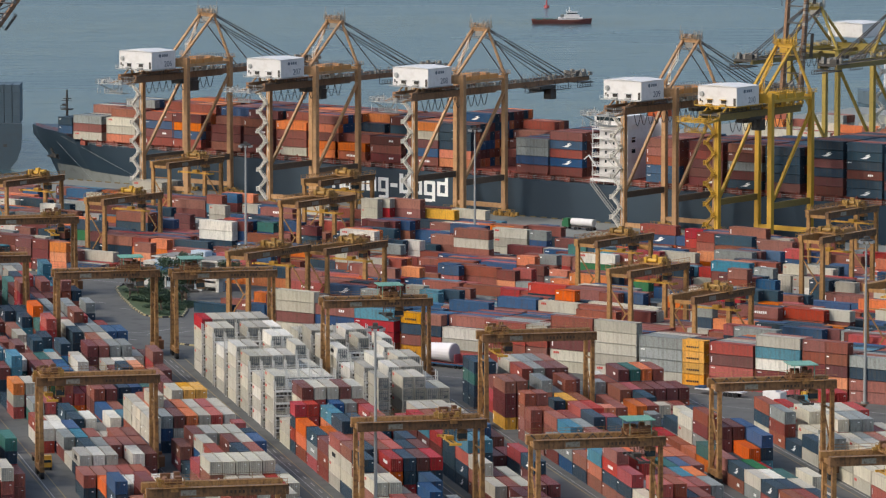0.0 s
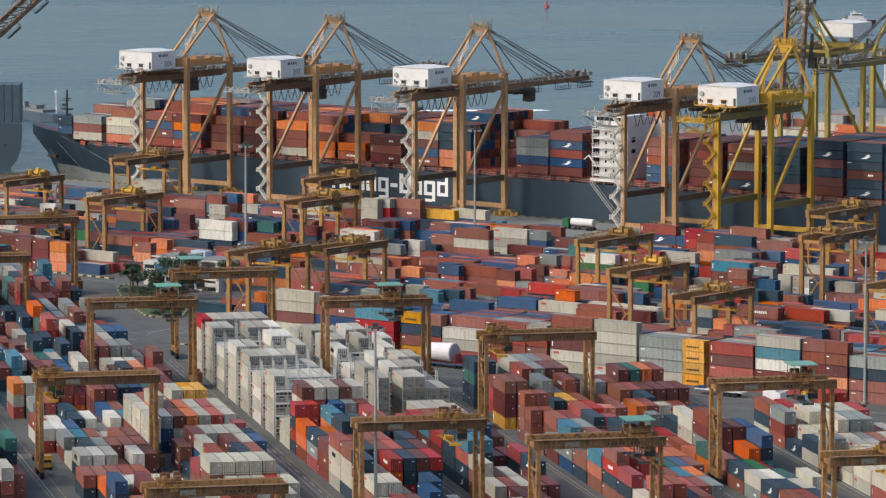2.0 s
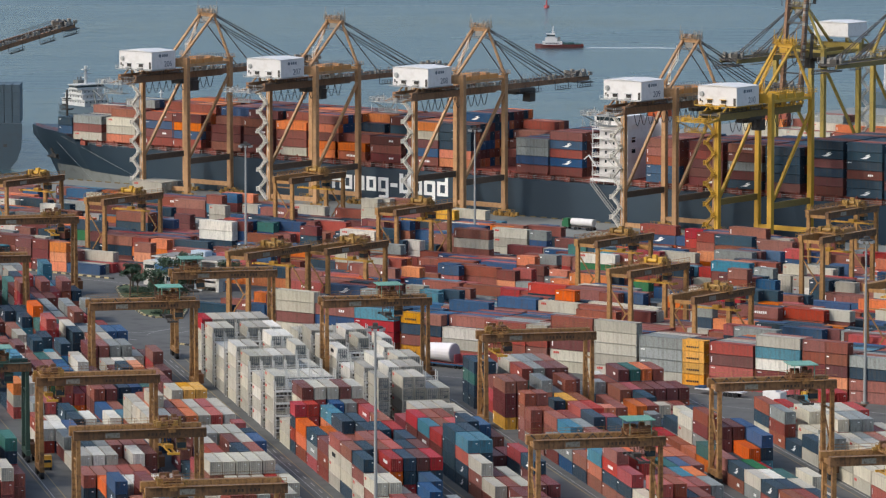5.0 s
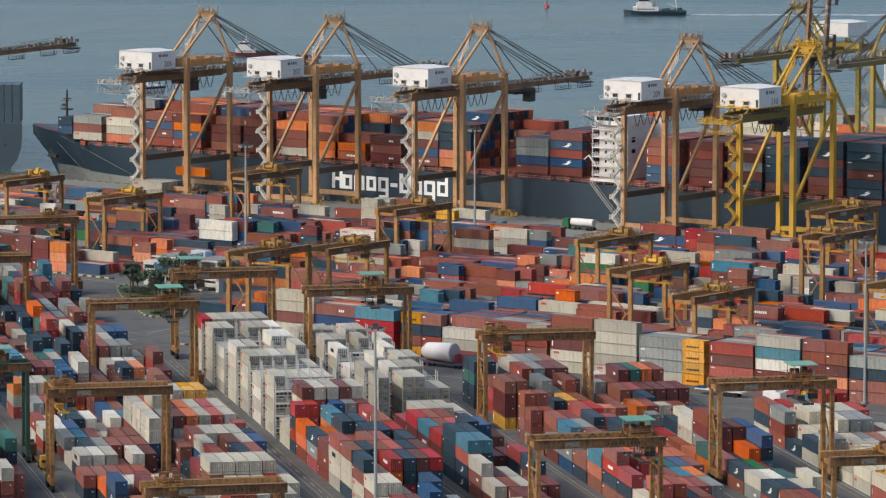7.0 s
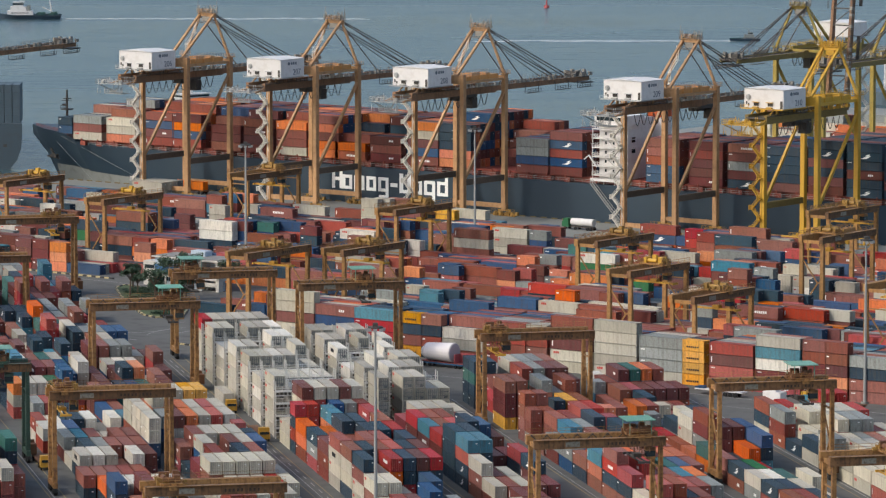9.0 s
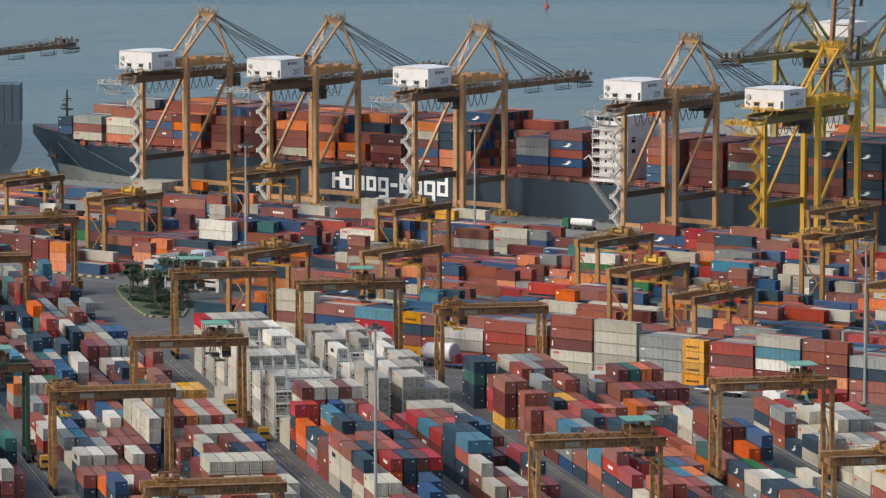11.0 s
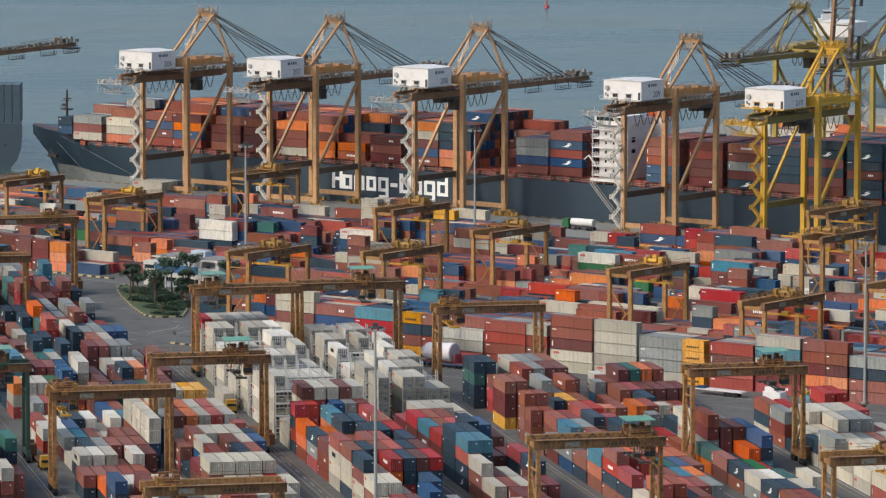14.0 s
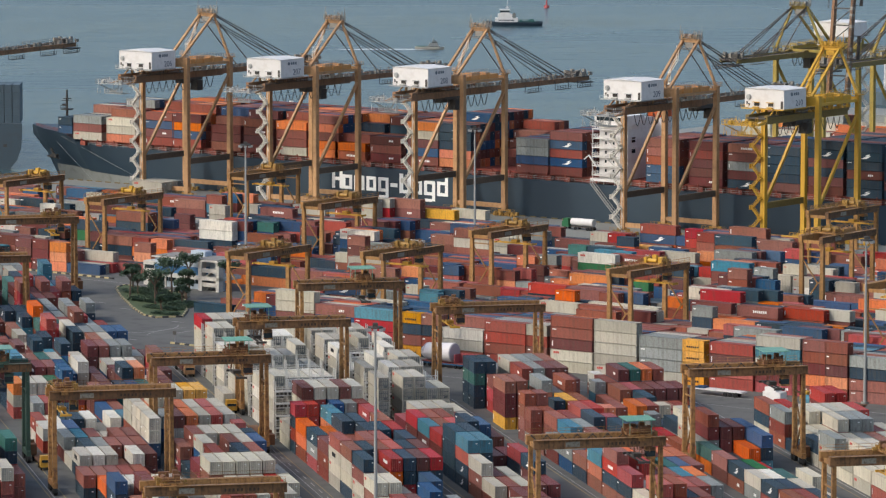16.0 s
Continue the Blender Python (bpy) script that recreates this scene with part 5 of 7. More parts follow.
block(at_a, "block six", 267.0, -1127.0, ["0 2W* 0 0 0 0 0", "2gc* 2r 3mn 3tR 3oc 3rm 0", "1rr 2r 2R 2m 2mr 2mm 2mr", "1R 1w 2n 1n 1r 1r 0", "2oy 2r 2wl* 1r 0 0 0", "2g* 1n 1n 2wl 2n 0 0", "1R 2ng 1n 0 0 0 0", "1r 3www 0 1m 0 0 0",
    "1o 4rmg 3m 3m 3b 0 0", "2to 1r 1n 2o 3bn 0 0", "2r 1r 1n 1R 0 0 0", "2nr 2Gr 1R 0 0 0 0", "2lg 2Wl 2tr 1w 2wr 0 0", "2nr 2n 2w 1n 1w 0 0", "2 2 2 1 1 0 0", "2 2 2 1 1 0 0"], MIX, 108)
block(at_a, "block seven", 291.5, -1068.5, ["0 0 0 2R 0 0 3Rm 3Rb", "3rnw 0 1l 2w 2w 0 0 0", "3grr 1w 3ww 3w 3l 3l 3RR 0", "1n 2ww 2w 3w 3gl 3gl 2r 2l", "2nw 2w 2l 2w 2g 2r 2l", "3gll 1l 1w 2w 2w 2l 2l", "2lw 3wl 3w 2w 2w 2l 2g", "2wl 2w 3w 2 2w 2 2", "2w 3w 3w 3w 2 2 2", "2 2 3w 3 2 2 2"], MIX + "www", 109)

# ---- yard B along the quay: bays from the bow end to the stern end of the berth ----
block(at_b, "front row", 961.0, -787.1, ["5wwrwr 4r 4 4 3 3", "4rbmr 4wo 4o 4 4 3", "4cRRr 4nb 4n 3n 3 3"], MID, 200, pitch=12.4, doors=False)
block(at_b, "front row", 961.0, -754.4, ["4ynry* 4b* 4n* 3* 3* 3*"], MID, 212, doors=False)
block(at_b, "front row", 961.0, -748.2, ["4rnrn* 4b* 4b* 3* 3* 3*"], MID, 213, doors=False)
block(at_b, "front row", 961.0, -735.4, ["3Wlr 4r 4b 4r 4 4", "4rRrr 4g 4g 4r 4n 4"], MID, 201, doors=True)
block(at_b, "front row", 961.0, -716.4, ["4lrrn* 4l* 4r* 3* 3* 3*"], MID, 214)
block(at_b, "front row", 961.0, -703.0, ["5rrmww 4r 4b 4b 4 4", "5lllll 4r 4b 4r 4 4", "4gggl 4g 4l 4r 3 3"], MID, 215, pitch=12.8, doors=True)
block(at_b, "front row", 961.0, -670.9, ["4yyyy* 4n* 4r* 3* 3* 3*"], MID, 202, doors=True, pitch=12.75)
block(at_b, "front row", 961.0, -657.6, ["4RmRR 4g 4l 4 4 4", "5lcWmR 5r 4r 4 4 4"], MID, 203, pitch=13.0, doors=True)
block(at_b, "front row", 961.0, -631.6, ["5rrmor' 4r 4 4 4 4", "4gnrr 4r 4g 4n 4 4", "4lnm 4 4 4 4 4", "4 4 4 4 4 4"], MID, 216, pitch=12.9, doors=True)
# stacks placed to fit the camera's view, as u/row=stack
QUAYSIDE = [
    ("second row", 981.6, -818, -590, MID, "-773.4/5=3b -766.9/2=3b -752.7/2=4b -667.7/2=4g"),
    ("third row", 1008.6, -825, -600, MID, "-785.0/3=3c* -780.8/1=3c* -780.2/4=3n* -747.2/3=3l -743.9/4=4o* -698.2/2=4g* -670.6/1=3b"),
    ("fourth row", 1039.5, -985, -625, MID, "-947.7/1=3mm* -941.3/1=3mm* -932.3/0=3ooo* -928.3/3=2l -927.1/1=1l -913.2/5=3ro* -819.0/5=3on* -816.1/4=2b* -807.3/0=2l* -796.3/4=2r -793.9/1=2r* -781.9/3=2R* -757.3/1=3r -744.6/0=3r* -726.6/1=3o* -724.7/0=2r* -715.0/1=4R -702.0/0=3r -676.3/4=2n*"),
    ("fifth row", 1062.6, -985.7, -645, MID, "-974.5/1=3W* -957.5/0=3n* -949.9/2=4n -947.5/1=3Gg* -934.5/0=3rnm -915.4/0=3oo* -909.0/1=3n -904.4/5=2r* -867.7/0=2r* -859.8/2=2n* -847.2/1=5r* -844.8/0=3l -830.3/5=2m* -813.2/0=3b* -808.6/1=3rr -795.1/5=3mm* -793.3/2=3R* -784.7/4=2o* -753.9/4=2b* -753.5/1=3G* -722.6/1=5r* -715.6/2=4b* -705.0/0=3r* -704.4/5=2b"),
    ("sixth row", 1089.6, -1012.5, -665, MID + "rn", "-986.0/2=4W* -954.0/1=4rn -920.4/0=4WW -903.5/0=3r -903.5/2=4t* -888.0/2=4mn* -886.7/4=2r* -873.6/2=4W -857.7/5=3WW* -822.3/1=2b -806.6/3=3g* -797.2/0=2o* -787.4/0=4WG -755.5/3=2l* -748.0/2=4c -730.9/0=4g* -730.7/3=3ll* -728.9/4=4w* -724.1/3=3lW* -708.9/2=3l*"),
    ("seventh row", 1116.6, -1039, -690, MID + "rlgnb", "-1021.4/0=3w* -999.3/0=3n* -992.2/2=3m -990.3/1=2W* -952.7/0=3mm* -943.9/2=4ll* -880.7/0=4r* -849.9/0=4rlr -841.3/5=2m -815.6/0=2rR* -814.2/2=3t* -785.8/3=3l -776.8/5=3oo* -769.1/4=5n -761.7/0=4g -750.0/2=4b* -748.3/5=4Rb* -736.5/1=3w* -729.7/0=3l*"),
    ("eighth row", 1143.6, -1064, -705, MID + "rlgnb", "-1041.2/5=2g* -1036.6/0=3b* -1013.2/1=3w* -980.4/2=3rr -963.1/0=4r* -954.8/0=2b* -953.9/2=3l* -941.0/5=3l -933.8/0=2r -925.1/5=3r -924.3/1=2R -919.5/0=1r* -916.5/3=2m* -904.3/0=5ll* -902.1/1=5l* -899.0/2=5r -888.6/3=4y -856.5/0=3lll -843.5/0=3g* -840.5/3=2r -814.7/5=4rb -813.7/3=2y* -797.5/4=4RRr* -789.7/2=4rr* -777.1/1=5r -766.5/0=4r -734.6/0=2r*"),
]


def quayside_rows(seed=77):
    """Seven blocks of six rows along the quay: stacks placed to fit the camera's view, with other stacks closing up the
    rows between them.
    """
    rng = random.Random(seed)
    fitted = []
    for name, v0, u0, u1, palette, text in QUAYSIDE:
        for item in text.split():
            place, word = item.split("=")
            u, j = place.split("/")
            long = L20 if word.endswith("*") else L40
            fitted.append((name, int(j), float(u), long, v0 + int(j) * ROW, word))

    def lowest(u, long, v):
        """Stacks before a view-fitted one are kept low so that the camera sees it."""
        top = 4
        for _, _, ku, klong, kv, word in fitted:
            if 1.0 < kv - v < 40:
                # u scaled by v / kv follows the sight line from the eye
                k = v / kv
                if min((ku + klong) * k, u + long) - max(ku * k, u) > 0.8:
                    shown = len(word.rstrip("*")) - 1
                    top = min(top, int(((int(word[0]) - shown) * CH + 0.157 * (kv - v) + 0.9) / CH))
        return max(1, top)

    for name, v0, u0, u1, palette, text in QUAYSIDE:
        for j in range(6):
            mine = sorted((k for k in fitted if k[0] == name and k[1] == j), key=lambda k: k[2])
            v = v0 + j * ROW
            u = u0 + rng.uniform(0, 3)
            while u < u1:
                gap = mine[0][2] - u if mine else 99
                if gap < 6.2:
                    _, _, at, long, _, word = mine.pop(0)
                    at = max(u, at)
                else:
                    word = ""
                    short = gap < 12.4 or rng.random() < 0.2
                    long, at = (L20 if short else L40), u
                    if name == "fourth row" and -915 < u < -838 and j < 3:
                        u += long + 0.2
                        continue
                    h = rng.choice((2, 2, 3, 3, 3)) - (1 if j == 0 and rng.random() < 0.5 else 0)
                    for n2, j2, ku, klong, _, w2 in fitted:
                        if n2 == name and 0 < j - j2 < 4 and min(ku + klong, at + long) - max(ku, at) > 3:
                            h = max(1, int(w2[0]) - rng.choice((0, 0, 0, 1)))
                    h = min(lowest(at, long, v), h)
                    word = str(h) + "".join(rng.choice(palette) for _ in range(h)) + ("*" if short else "")
                block(at_b, name, v, at + long - 12.75, [word], palette, rng.randint(0, 9999), twenty=0.0)
                u = at + long + rng.uniform(0.12, 0.3)


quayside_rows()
block(at_b, "apron boxes", 1202.0, -1043.4, ["2ll 2lg 2ll 2gl"], "Wlg", 210)
block(at_b, "apron boxes", 1180.0, -1072.0, ["1l 1g", "1l 1l 1l", "1g 1W 1l"], "Wlg", 220)
block(at_b, "boxes beside the park", 994.0, -842.0, ["1n 0 0 0 1r"], MID, 221)

# ---- steel racks between the reefer bays ----
M_RACKW = paint("white_rack_beam", (0.74, 0.72, 0.68), 0.55, 0, 0.12, 0.6, 3.0, dirt=0.25)
def reefer_rack(u, v0, rows, tiers):
    """A gallery of posts, floors and rails at the cooling-unit end of one bay."""
    root = new("reefer_rack")
    tagged(root, "galvanised steel access rack beside stacked reefers", "access rack", "reefer racks")
    root.matrix_basis = at_a(u + 0.5, v0 - 0.2)
    w = rows * ROW
    for k in range(rows + 1):
        y = k * ROW * 1.0
        for x in (0.25, 2.3):
            part_of("post", lambda bm: beam(bm, (x, y, 0), (x, y, tiers * CH - CH * 0.3), 0.22), M_RACK, root)
    for t in range(1, tiers):
        z = t * CH - 0.3

        def floor_(bm):
            box(bm, 0.2, 2.3, 0, w, z - 0.12, z)
        # floor coloured dark to give the shade of the gap between bays
        part_of("gallery_floor", floor_, M_DARK, root, "grating floor, coloured dark for the shaded gap")
        part_of("edge_beam", lambda bm: (box(bm, 2.3, 2.5, -0.1, w + 0.1, z - 0.26, z + 0.18), box(bm, 2.3, 2.46, -0.1, w + 0.1, z - 1.10, z - 0.86)), M_RACKW, root)

        def sockets(bm):
            for q in range(int(w / 0.9)):
                box(bm, 2.28, 2.52, 0.15 + q * 0.9, 0.66 + q * 0.9, z - 0.86, z - 0.28)
        part_of("socket_row", sockets, M_DARK, root, "dark row of power sockets")["kind"] = "stuff"
        part_of("guard_rail", lambda bm: rail(bm, [(2.4, 0, z), (2.4, w, z)], 1.1, ROW / 2, 0.09), M_RACK, root)
    return root


for i in range(7):
    reefer_rack(-1168.5 + i * 16.4, 187.6, 6, 5)
    if i < 6:
        reefer_rack(-1180.0 + i * 16.4, 213.0, 6, 4)

# ---- floodlight masts ----
def light_mast(x, y, h):
    root = new("light_mast")
    tagged(root, "tall slim grey floodlight mast with a lamp ring", "light mast", "light masts")
    root.matrix_basis = pose(x, y, 0)
    part_of("pole", lambda bm: tube(bm, (0, 0, 0), (0, 0, h), 0.4, 0.2, 12), M_STEEL, root)

    def ring(bm):
        tube(bm, (0, 0, h - 0.7), (0, 0, h - 0.4), 1.5, 1.5, 14)
        box(bm, -0.5, 0.5, -0.5, 0.5, h - 0.4, h + 0.3)
    part_of("head_ring", ring, M_DARK, root)
    for i in range(8):
        a = i * math.pi / 4
        part_of("floodlight", lambda bm: box(bm, 1.6 * math.cos(a) - 0.35, 1.6 * math.cos(a) + 0.35, 1.6 * math.sin(a) - 0.35, 1.6 * math.sin(a) + 0.35, h - 1.25, h - 0.7), M_STEEL, root)
    part_of("collar", lambda bm: tube(bm, (0, 0, 0), (0, 0, 0.4), 0.9, 0.9, 12), M_CONC, root)


light_mast(-54.0, 1372.0, 37.5)
light_mast(9.0, 1420.0, 37.5)
light_mast(-13.1, 968.0, 40.0)
light_mast(96.0, 1136.0, 38.0)

# ---- road markings, kerbs and the park beside the office ----
def marking(name, label, grid, pieces, mat):
    bm = bmesh.new()
    for u0, u1, v0, v1 in pieces:
        box(bm, u0, u1, v0, v1, -0.05, 0.008)
    ob = tagged(new(name, mesh_of(name, bm, mat)), label, "road marking", kind="structure")
    ob.matrix_basis = grid(0, 0)


marking("lane_line", "worn white lane lines on the yard road", at_a,
        [(-1196 + i * 9, -1192 + i * 9, 184.0, 184.2) for i in range(34)] + [(-1200, -880, 182.9, 183.05), (-1200, -880, 130.0, 130.2), (-1120, -880, 237.2, 237.35), (-1120, -880, 264.0, 264.2), (-1110, -880, 290.6, 290.8),
         (-1120, -880, 209.6, 209.8), (-1200, -880, 156.6, 156.8)], M_LINE)
marking("runway_line", "worn yellow crane runway lines", at_a,
        [(-1200, -880, v, v + 0.25) for v in (129.2, 132.2, 181.4, 185.0, 188.0, 210.8, 236.2, 259.8, 289.0)], M_YLINE)
marking("turning_arrow", "faded white arrows on the open road", at_b,
        [(-890 + i * 14, -886 + i * 14, 1000 - i * 6, 1000.4 - i * 6) for i in range(6)] + [(-875 + i * 11, -872 + i * 11, 968 - i * 5, 968.5 - i * 5) for i in range(6)] + [(-960, -860, 1030.0, 1030.3), (-740, -600, 950.0, 950.3), (-740, -600, 938.0, 938.2)], M_LINE)


def striped_kerb(name, grid, pts, label):
    """A raised kerb painted black and cream, block by block."""
    root = tagged(new(name), label, "kerb", kind="structure")
    k = 0
    for (u0, v0), (u1, v1) in zip(pts, pts[1:]):
        n = max(1, int(math.hypot(u1 - u0, v1 - v0) / 1.6))
        for i in range(n):
            a, b = i / n, (i + 1) / n
            p0, p1 = (u0 + (u1 - u0) * a, v0 + (v1 - v0) * a), (u0 + (u1 - u0) * b, v0 + (v1 - v0) * b)
            part_of("kerb_block", lambda bm: beam(bm, grid(*p0).translation + Vector((0, 0, 0.15)), grid(*p1).translation + Vector((0, 0, 0.15)), 0.5, 0.5), M_KERBK if k % 2 else M_KERBY, root)
            k += 1


bm = bmesh.new()
for cu_, cv_, r, a0, a1 in ((-807.0, 962.0, 17.5, 95, 215), (-807.0, 962.0, 11.0, 70, 200), (-838.0, 962.0, 14.0, -60, 40)):
    for k in range(12):
        t0, t1 = radians(a0 + (a1 - a0) * k / 12), radians(a0 + (a1 - a0) * (k + 1) / 12)
        beam(bm, at_b(cu_ + r * math.cos(t0), cv_ + r * math.sin(t0)).translation, at_b(cu_ + r * math.cos(t1), cv_ + r * math.sin(t1)).translation, 0.22, 0.024)
tagged(new("turning_line", mesh_of("turning_line", bm, M_LINE)), "worn white curved guide lines on the turning area", "road marking", kind="structure")
striped_kerb("kerb_island", at_b, [(-806.3, 943.4), (-798.1, 943.0)], "black and cream striped kerb of a small traffic island")
sign = tagged(new("sign_post"), "slim grey sign post with a small board on the island", "sign post")
sign.matrix_basis = at_b(-804.7, 943.2)
part_of("post", lambda bm: tube(bm, (0, 0, 0), (0, 0, 3.2), 0.09, 0.07, 8), M_STEEL, sign)
part_of("board", lambda bm: box(bm, -0.5, 0.5, -0.14, -0.08, 2.3, 3.2), M_DARK, sign, "dark board")
striped_kerb("kerb_north", at_b, [(-960, 1036.5), (-905, 1035.0)], "black and cream striped kerb before the stacks")
PARK = [(-893, 1026), (-891, 1020), (-878, 1007), (-860, 991), (-847.6, 981), (-841.5, 978.6), (-837, 984), (-844, 994), (-860, 1012), (-870, 1022), (-893, 1026)]
striped_kerb("kerb_park", at_b, PARK, "black and cream striped kerb round the planted island")
bm = bmesh.new()
vs = [at_b(u, v).translation for u, v in PARK[:-1]]
lo, hi = [bm.verts.new(p) for p in vs], [bm.verts.new(p + Vector((0, 0, 0.22))) for p in vs]
bm.faces.new(hi[::-1])
for i in range(len(vs)):
    j = (i + 1) % len(vs)
    bm.faces.new((lo[i], lo[j], hi[j], hi[i]))
bmesh.ops.recalc_face_normals(bm, faces=bm.faces)
tagged(new("lawn", mesh_of("lawn", bm, M_GRASS)), "rough green lawn of the planted island", "lawn", kind="structure")


def leaf_cloud(bm, rng, c, r, n, size):
    for _ in range(n):
        d = Vector((rng.gauss(0, 1), rng.gauss(0, 1), rng.gauss(0, 0.75)))
        d = d.normalized() * r * (rng.random() ** 0.4)
        p = Vector(c) + d
        a, b = Vector((rng.uniform(-1, 1), rng.uniform(-1, 1), rng.uniform(-0.5, 0.5))).normalized(), Vector((rng.uniform(-1, 1), rng.uniform(-1, 1), rng.uniform(-0.6, 0.6))).normalized()
        s = size * rng.uniform(0.6, 1.3)
        q = [bm.verts.new(p + a * s), bm.verts.new(p + b * s), bm.verts.new(p - a * s * 0.9), bm.verts.new(p - b * s)]
        bm.faces.new(q)


def tree(u, v, h, spread, seed, flat=True):
    rng = random.Random(seed)
    root = tagged(new("tree"), "spreading dark-green rain tree with a slim trunk" if flat else "young dark-green roadside tree", "tree", "trees of the planted island")
    root.matrix_basis = at_b(u, v, 0.2)
    tips = []

    def wood(bm):
        top = Vector((rng.uniform(-0.5, 0.5), rng.uniform(-0.5, 0.5), h * 0.55))
        tube(bm, (0, 0, -0.2), top, 0.28, 0.2, 8)
        for i in range(7):
            a = i * 2 * math.pi / 7 + rng.uniform(-0.3, 0.3)
            e = Vector((math.cos(a) * spread * rng.uniform(0.5, 0.95), math.sin(a) * spread * rng.uniform(0.5, 0.95), h * rng.uniform(0.78, 0.95)))
            mid = top.lerp(e, 0.5) + Vector((0, 0, 0.5))
            tube(bm, top, mid, 0.15, 0.1, 6)
            tube(bm, mid, e, 0.1, 0.04, 6)
            tips.append(e)
            tips.append(mid + Vector((0, 0, 0.8)))
    part_of("trunk", wood, M_TRUNK, root)

    def crown(bm):
        for e in tips:
            leaf_cloud(bm, rng, e, min(1.7, spread * rng.uniform(0.26, 0.42)), 95, 0.25)
    part_of("crown", crown, M_LEAF, root)


for i, (u, v, h, s) in enumerate(((-872.7, 1004.6, 8.6, 2.6), (-855, 994.5, 10.4, 4.4), (-866, 1014, 10.8, 4.6), (-859.2, 1011.8, 8.0, 2.6), (-868, 1010, 5.0, 2.6), (-863, 1004, 4.6, 2.4), (-860, 1012, 5.2, 2.6), (-853, 1003, 4.6, 2.2), (-877, 1013, 5.0, 2.4), (-849, 990, 3.4, 1.7), (-884, 1019, 7.0, 2.4), (-871, 1027, 10.2, 3.6), (-857, 1026.5, 9.4, 3.4))):
    tree(u, v, h, s, 40 + i)


def hedge(u, v, lu, lv, h, seed):
    rng = random.Random(seed)
    bm = bmesh.new()
    for _ in range(int(lu * lv * 26)):
        leaf_cloud(bm, rng, (rng.uniform(0, lu), rng.uniform(0, lv), rng.uniform(0.1, h)), 0.3, 3, 0.16)
    ob = tagged(new("shrubs", mesh_of("shrubs", bm, M_LEAF)), "low clipped green shrubs on the lawn", "shrubs", kind="stuff")
    ob.matrix_basis = at_b(u, v, 0.2)


hedge(-882, 1012, 12, 7, 1.2, 4)
hedge(-870, 1000, 10, 14, 1.1, 5)
hedge(-857, 991, 12, 4, 0.7, 6)
hedge(-847, 983, 8, 3, 0.8, 7)
hedge(-856, 998, 9, 8, 0.8, 8)


# ---- two-storey office beside the park ----
def office():
    root = tagged(new("office_building"), "two-storey cream office with a blue band and an open stair", "office building")
    root.matrix_basis = at_b(-886.2, 1030.0)
    L, F, W, H = 23.4, 16.2, 9.0, 8.3
    M_OFFW = paint("cream_plaster", (0.46, 0.44, 0.40), 0.8, 0, 0.12, 0.3, 1.5, dirt=0.35, dirt_col=(0.2, 0.18, 0.15))
    M_BLUE = paint("blue_cladding", (0.035, 0.12, 0.25), 0.5, 0, 0.1, 0.3, 2.0, dirt=0.15)
    M_PALE = paint("pale_blue_cladding", (0.40, 0.47, 0.54), 0.5, 0, 0.1, 0.3, 2.0, dirt=0.15)
    M_ROOF = paint("grey_roof_felt", (0.22, 0.21, 0.195), 0.85, 0, 0.15, 0.2, 1.0, dirt=0.3)
    part_of("upper_wall", lambda bm: box(bm, 0.3, F, 0.3, W - 0.3, 3.9, H - 0.4), M_PALE, root)
    part_of("blue_band", lambda bm: box(bm, 0.2, F + 0.1, 0.15, W - 0.15, 4.1, 6.1), M_BLUE, root, "blue cladding band")
    part_of("cornice", lambda bm: box(bm, -0.5, L + 0.2, -0.3, W + 0.4, H - 0.4, H), M_OFFW, root)
    part_of("roof", lambda bm: box(bm, 0.2, L - 0.4, 0.3, W - 0.2, H, H + 0.2), M_ROOF, root)
    part_of("floor_slab", lambda bm: box(bm, -0.2, L, -0.5, W, 2.9, 3.9), M_OFFW, root)
    part_of("ground_wall", lambda bm: box(bm, 0.8, F, 1.4, W - 0.5, 0, 2.9), M_PALE, root)
    for i in range(5):
        part_of("window", lambda bm: box(bm, 1.2 + i * 3.1, 3.9 + i * 3.1, 1.32, 1.46, 1.5, 2.6), M_GLASS, root)
        part_of("column", lambda bm: box(bm, 0.0 + i * 4.0, 0.4 + i * 4.0, -0.2, 0.3, 0, 2.9), M_OFFW, root)
    for x0, x1 in ((F, F + 1.2), (L - 1.1, L)):
        part_of("stair_pier", lambda bm: box(bm, x0, x1, -0.5, 1.4, 0, H - 0.4), M_OFFW, root)
    part_of("stair_wall", lambda bm: box(bm, F + 1.2, L - 1.1, 3.0, 3.4, 0, H - 0.4), M_PALE, root)
    for z in (1.2, 5.0):
        part_of("stair_parapet", lambda bm: box(bm, F + 1.2, L - 1.1, -0.3, 0.0, z, z + 1.1), M_OFFW, root)
    for k in range(2):
        part_of("stair_flight", lambda bm: beam(bm, (F + 1.6, 1.4, 0.2 + k * 3.6), (L - 1.4, 1.4, 3.4 + k * 3.6), 1.2, 0.3), M_OFFW, root)
    part_of("roof_shed", lambda bm: box(bm, 9, 14, 5, 8, H + 0.2, H + 1.6), M_PALE, root)
    part_of("gable_wing", lambda bm: box(bm, -4.5, 0.0, 1.0, 8.0, 0, 6.6), M_OFFW, root)
    part_of("wing_window", lambda bm: box(bm, -4.0, -0.6, 0.93, 1.05, 4.6, 5.6), M_GLASS, root)


office()

# ---- vehicles ----
def wheel_row(root, xs, y0, y1, r=0.5):
    for x in xs:
        for y in (y0, y1):
            part_of("wheel", lambda bm: tube(bm, (x, y - 0.16, r), (x, y + 0.16, r), r, r, 12), M_TYRE, root)


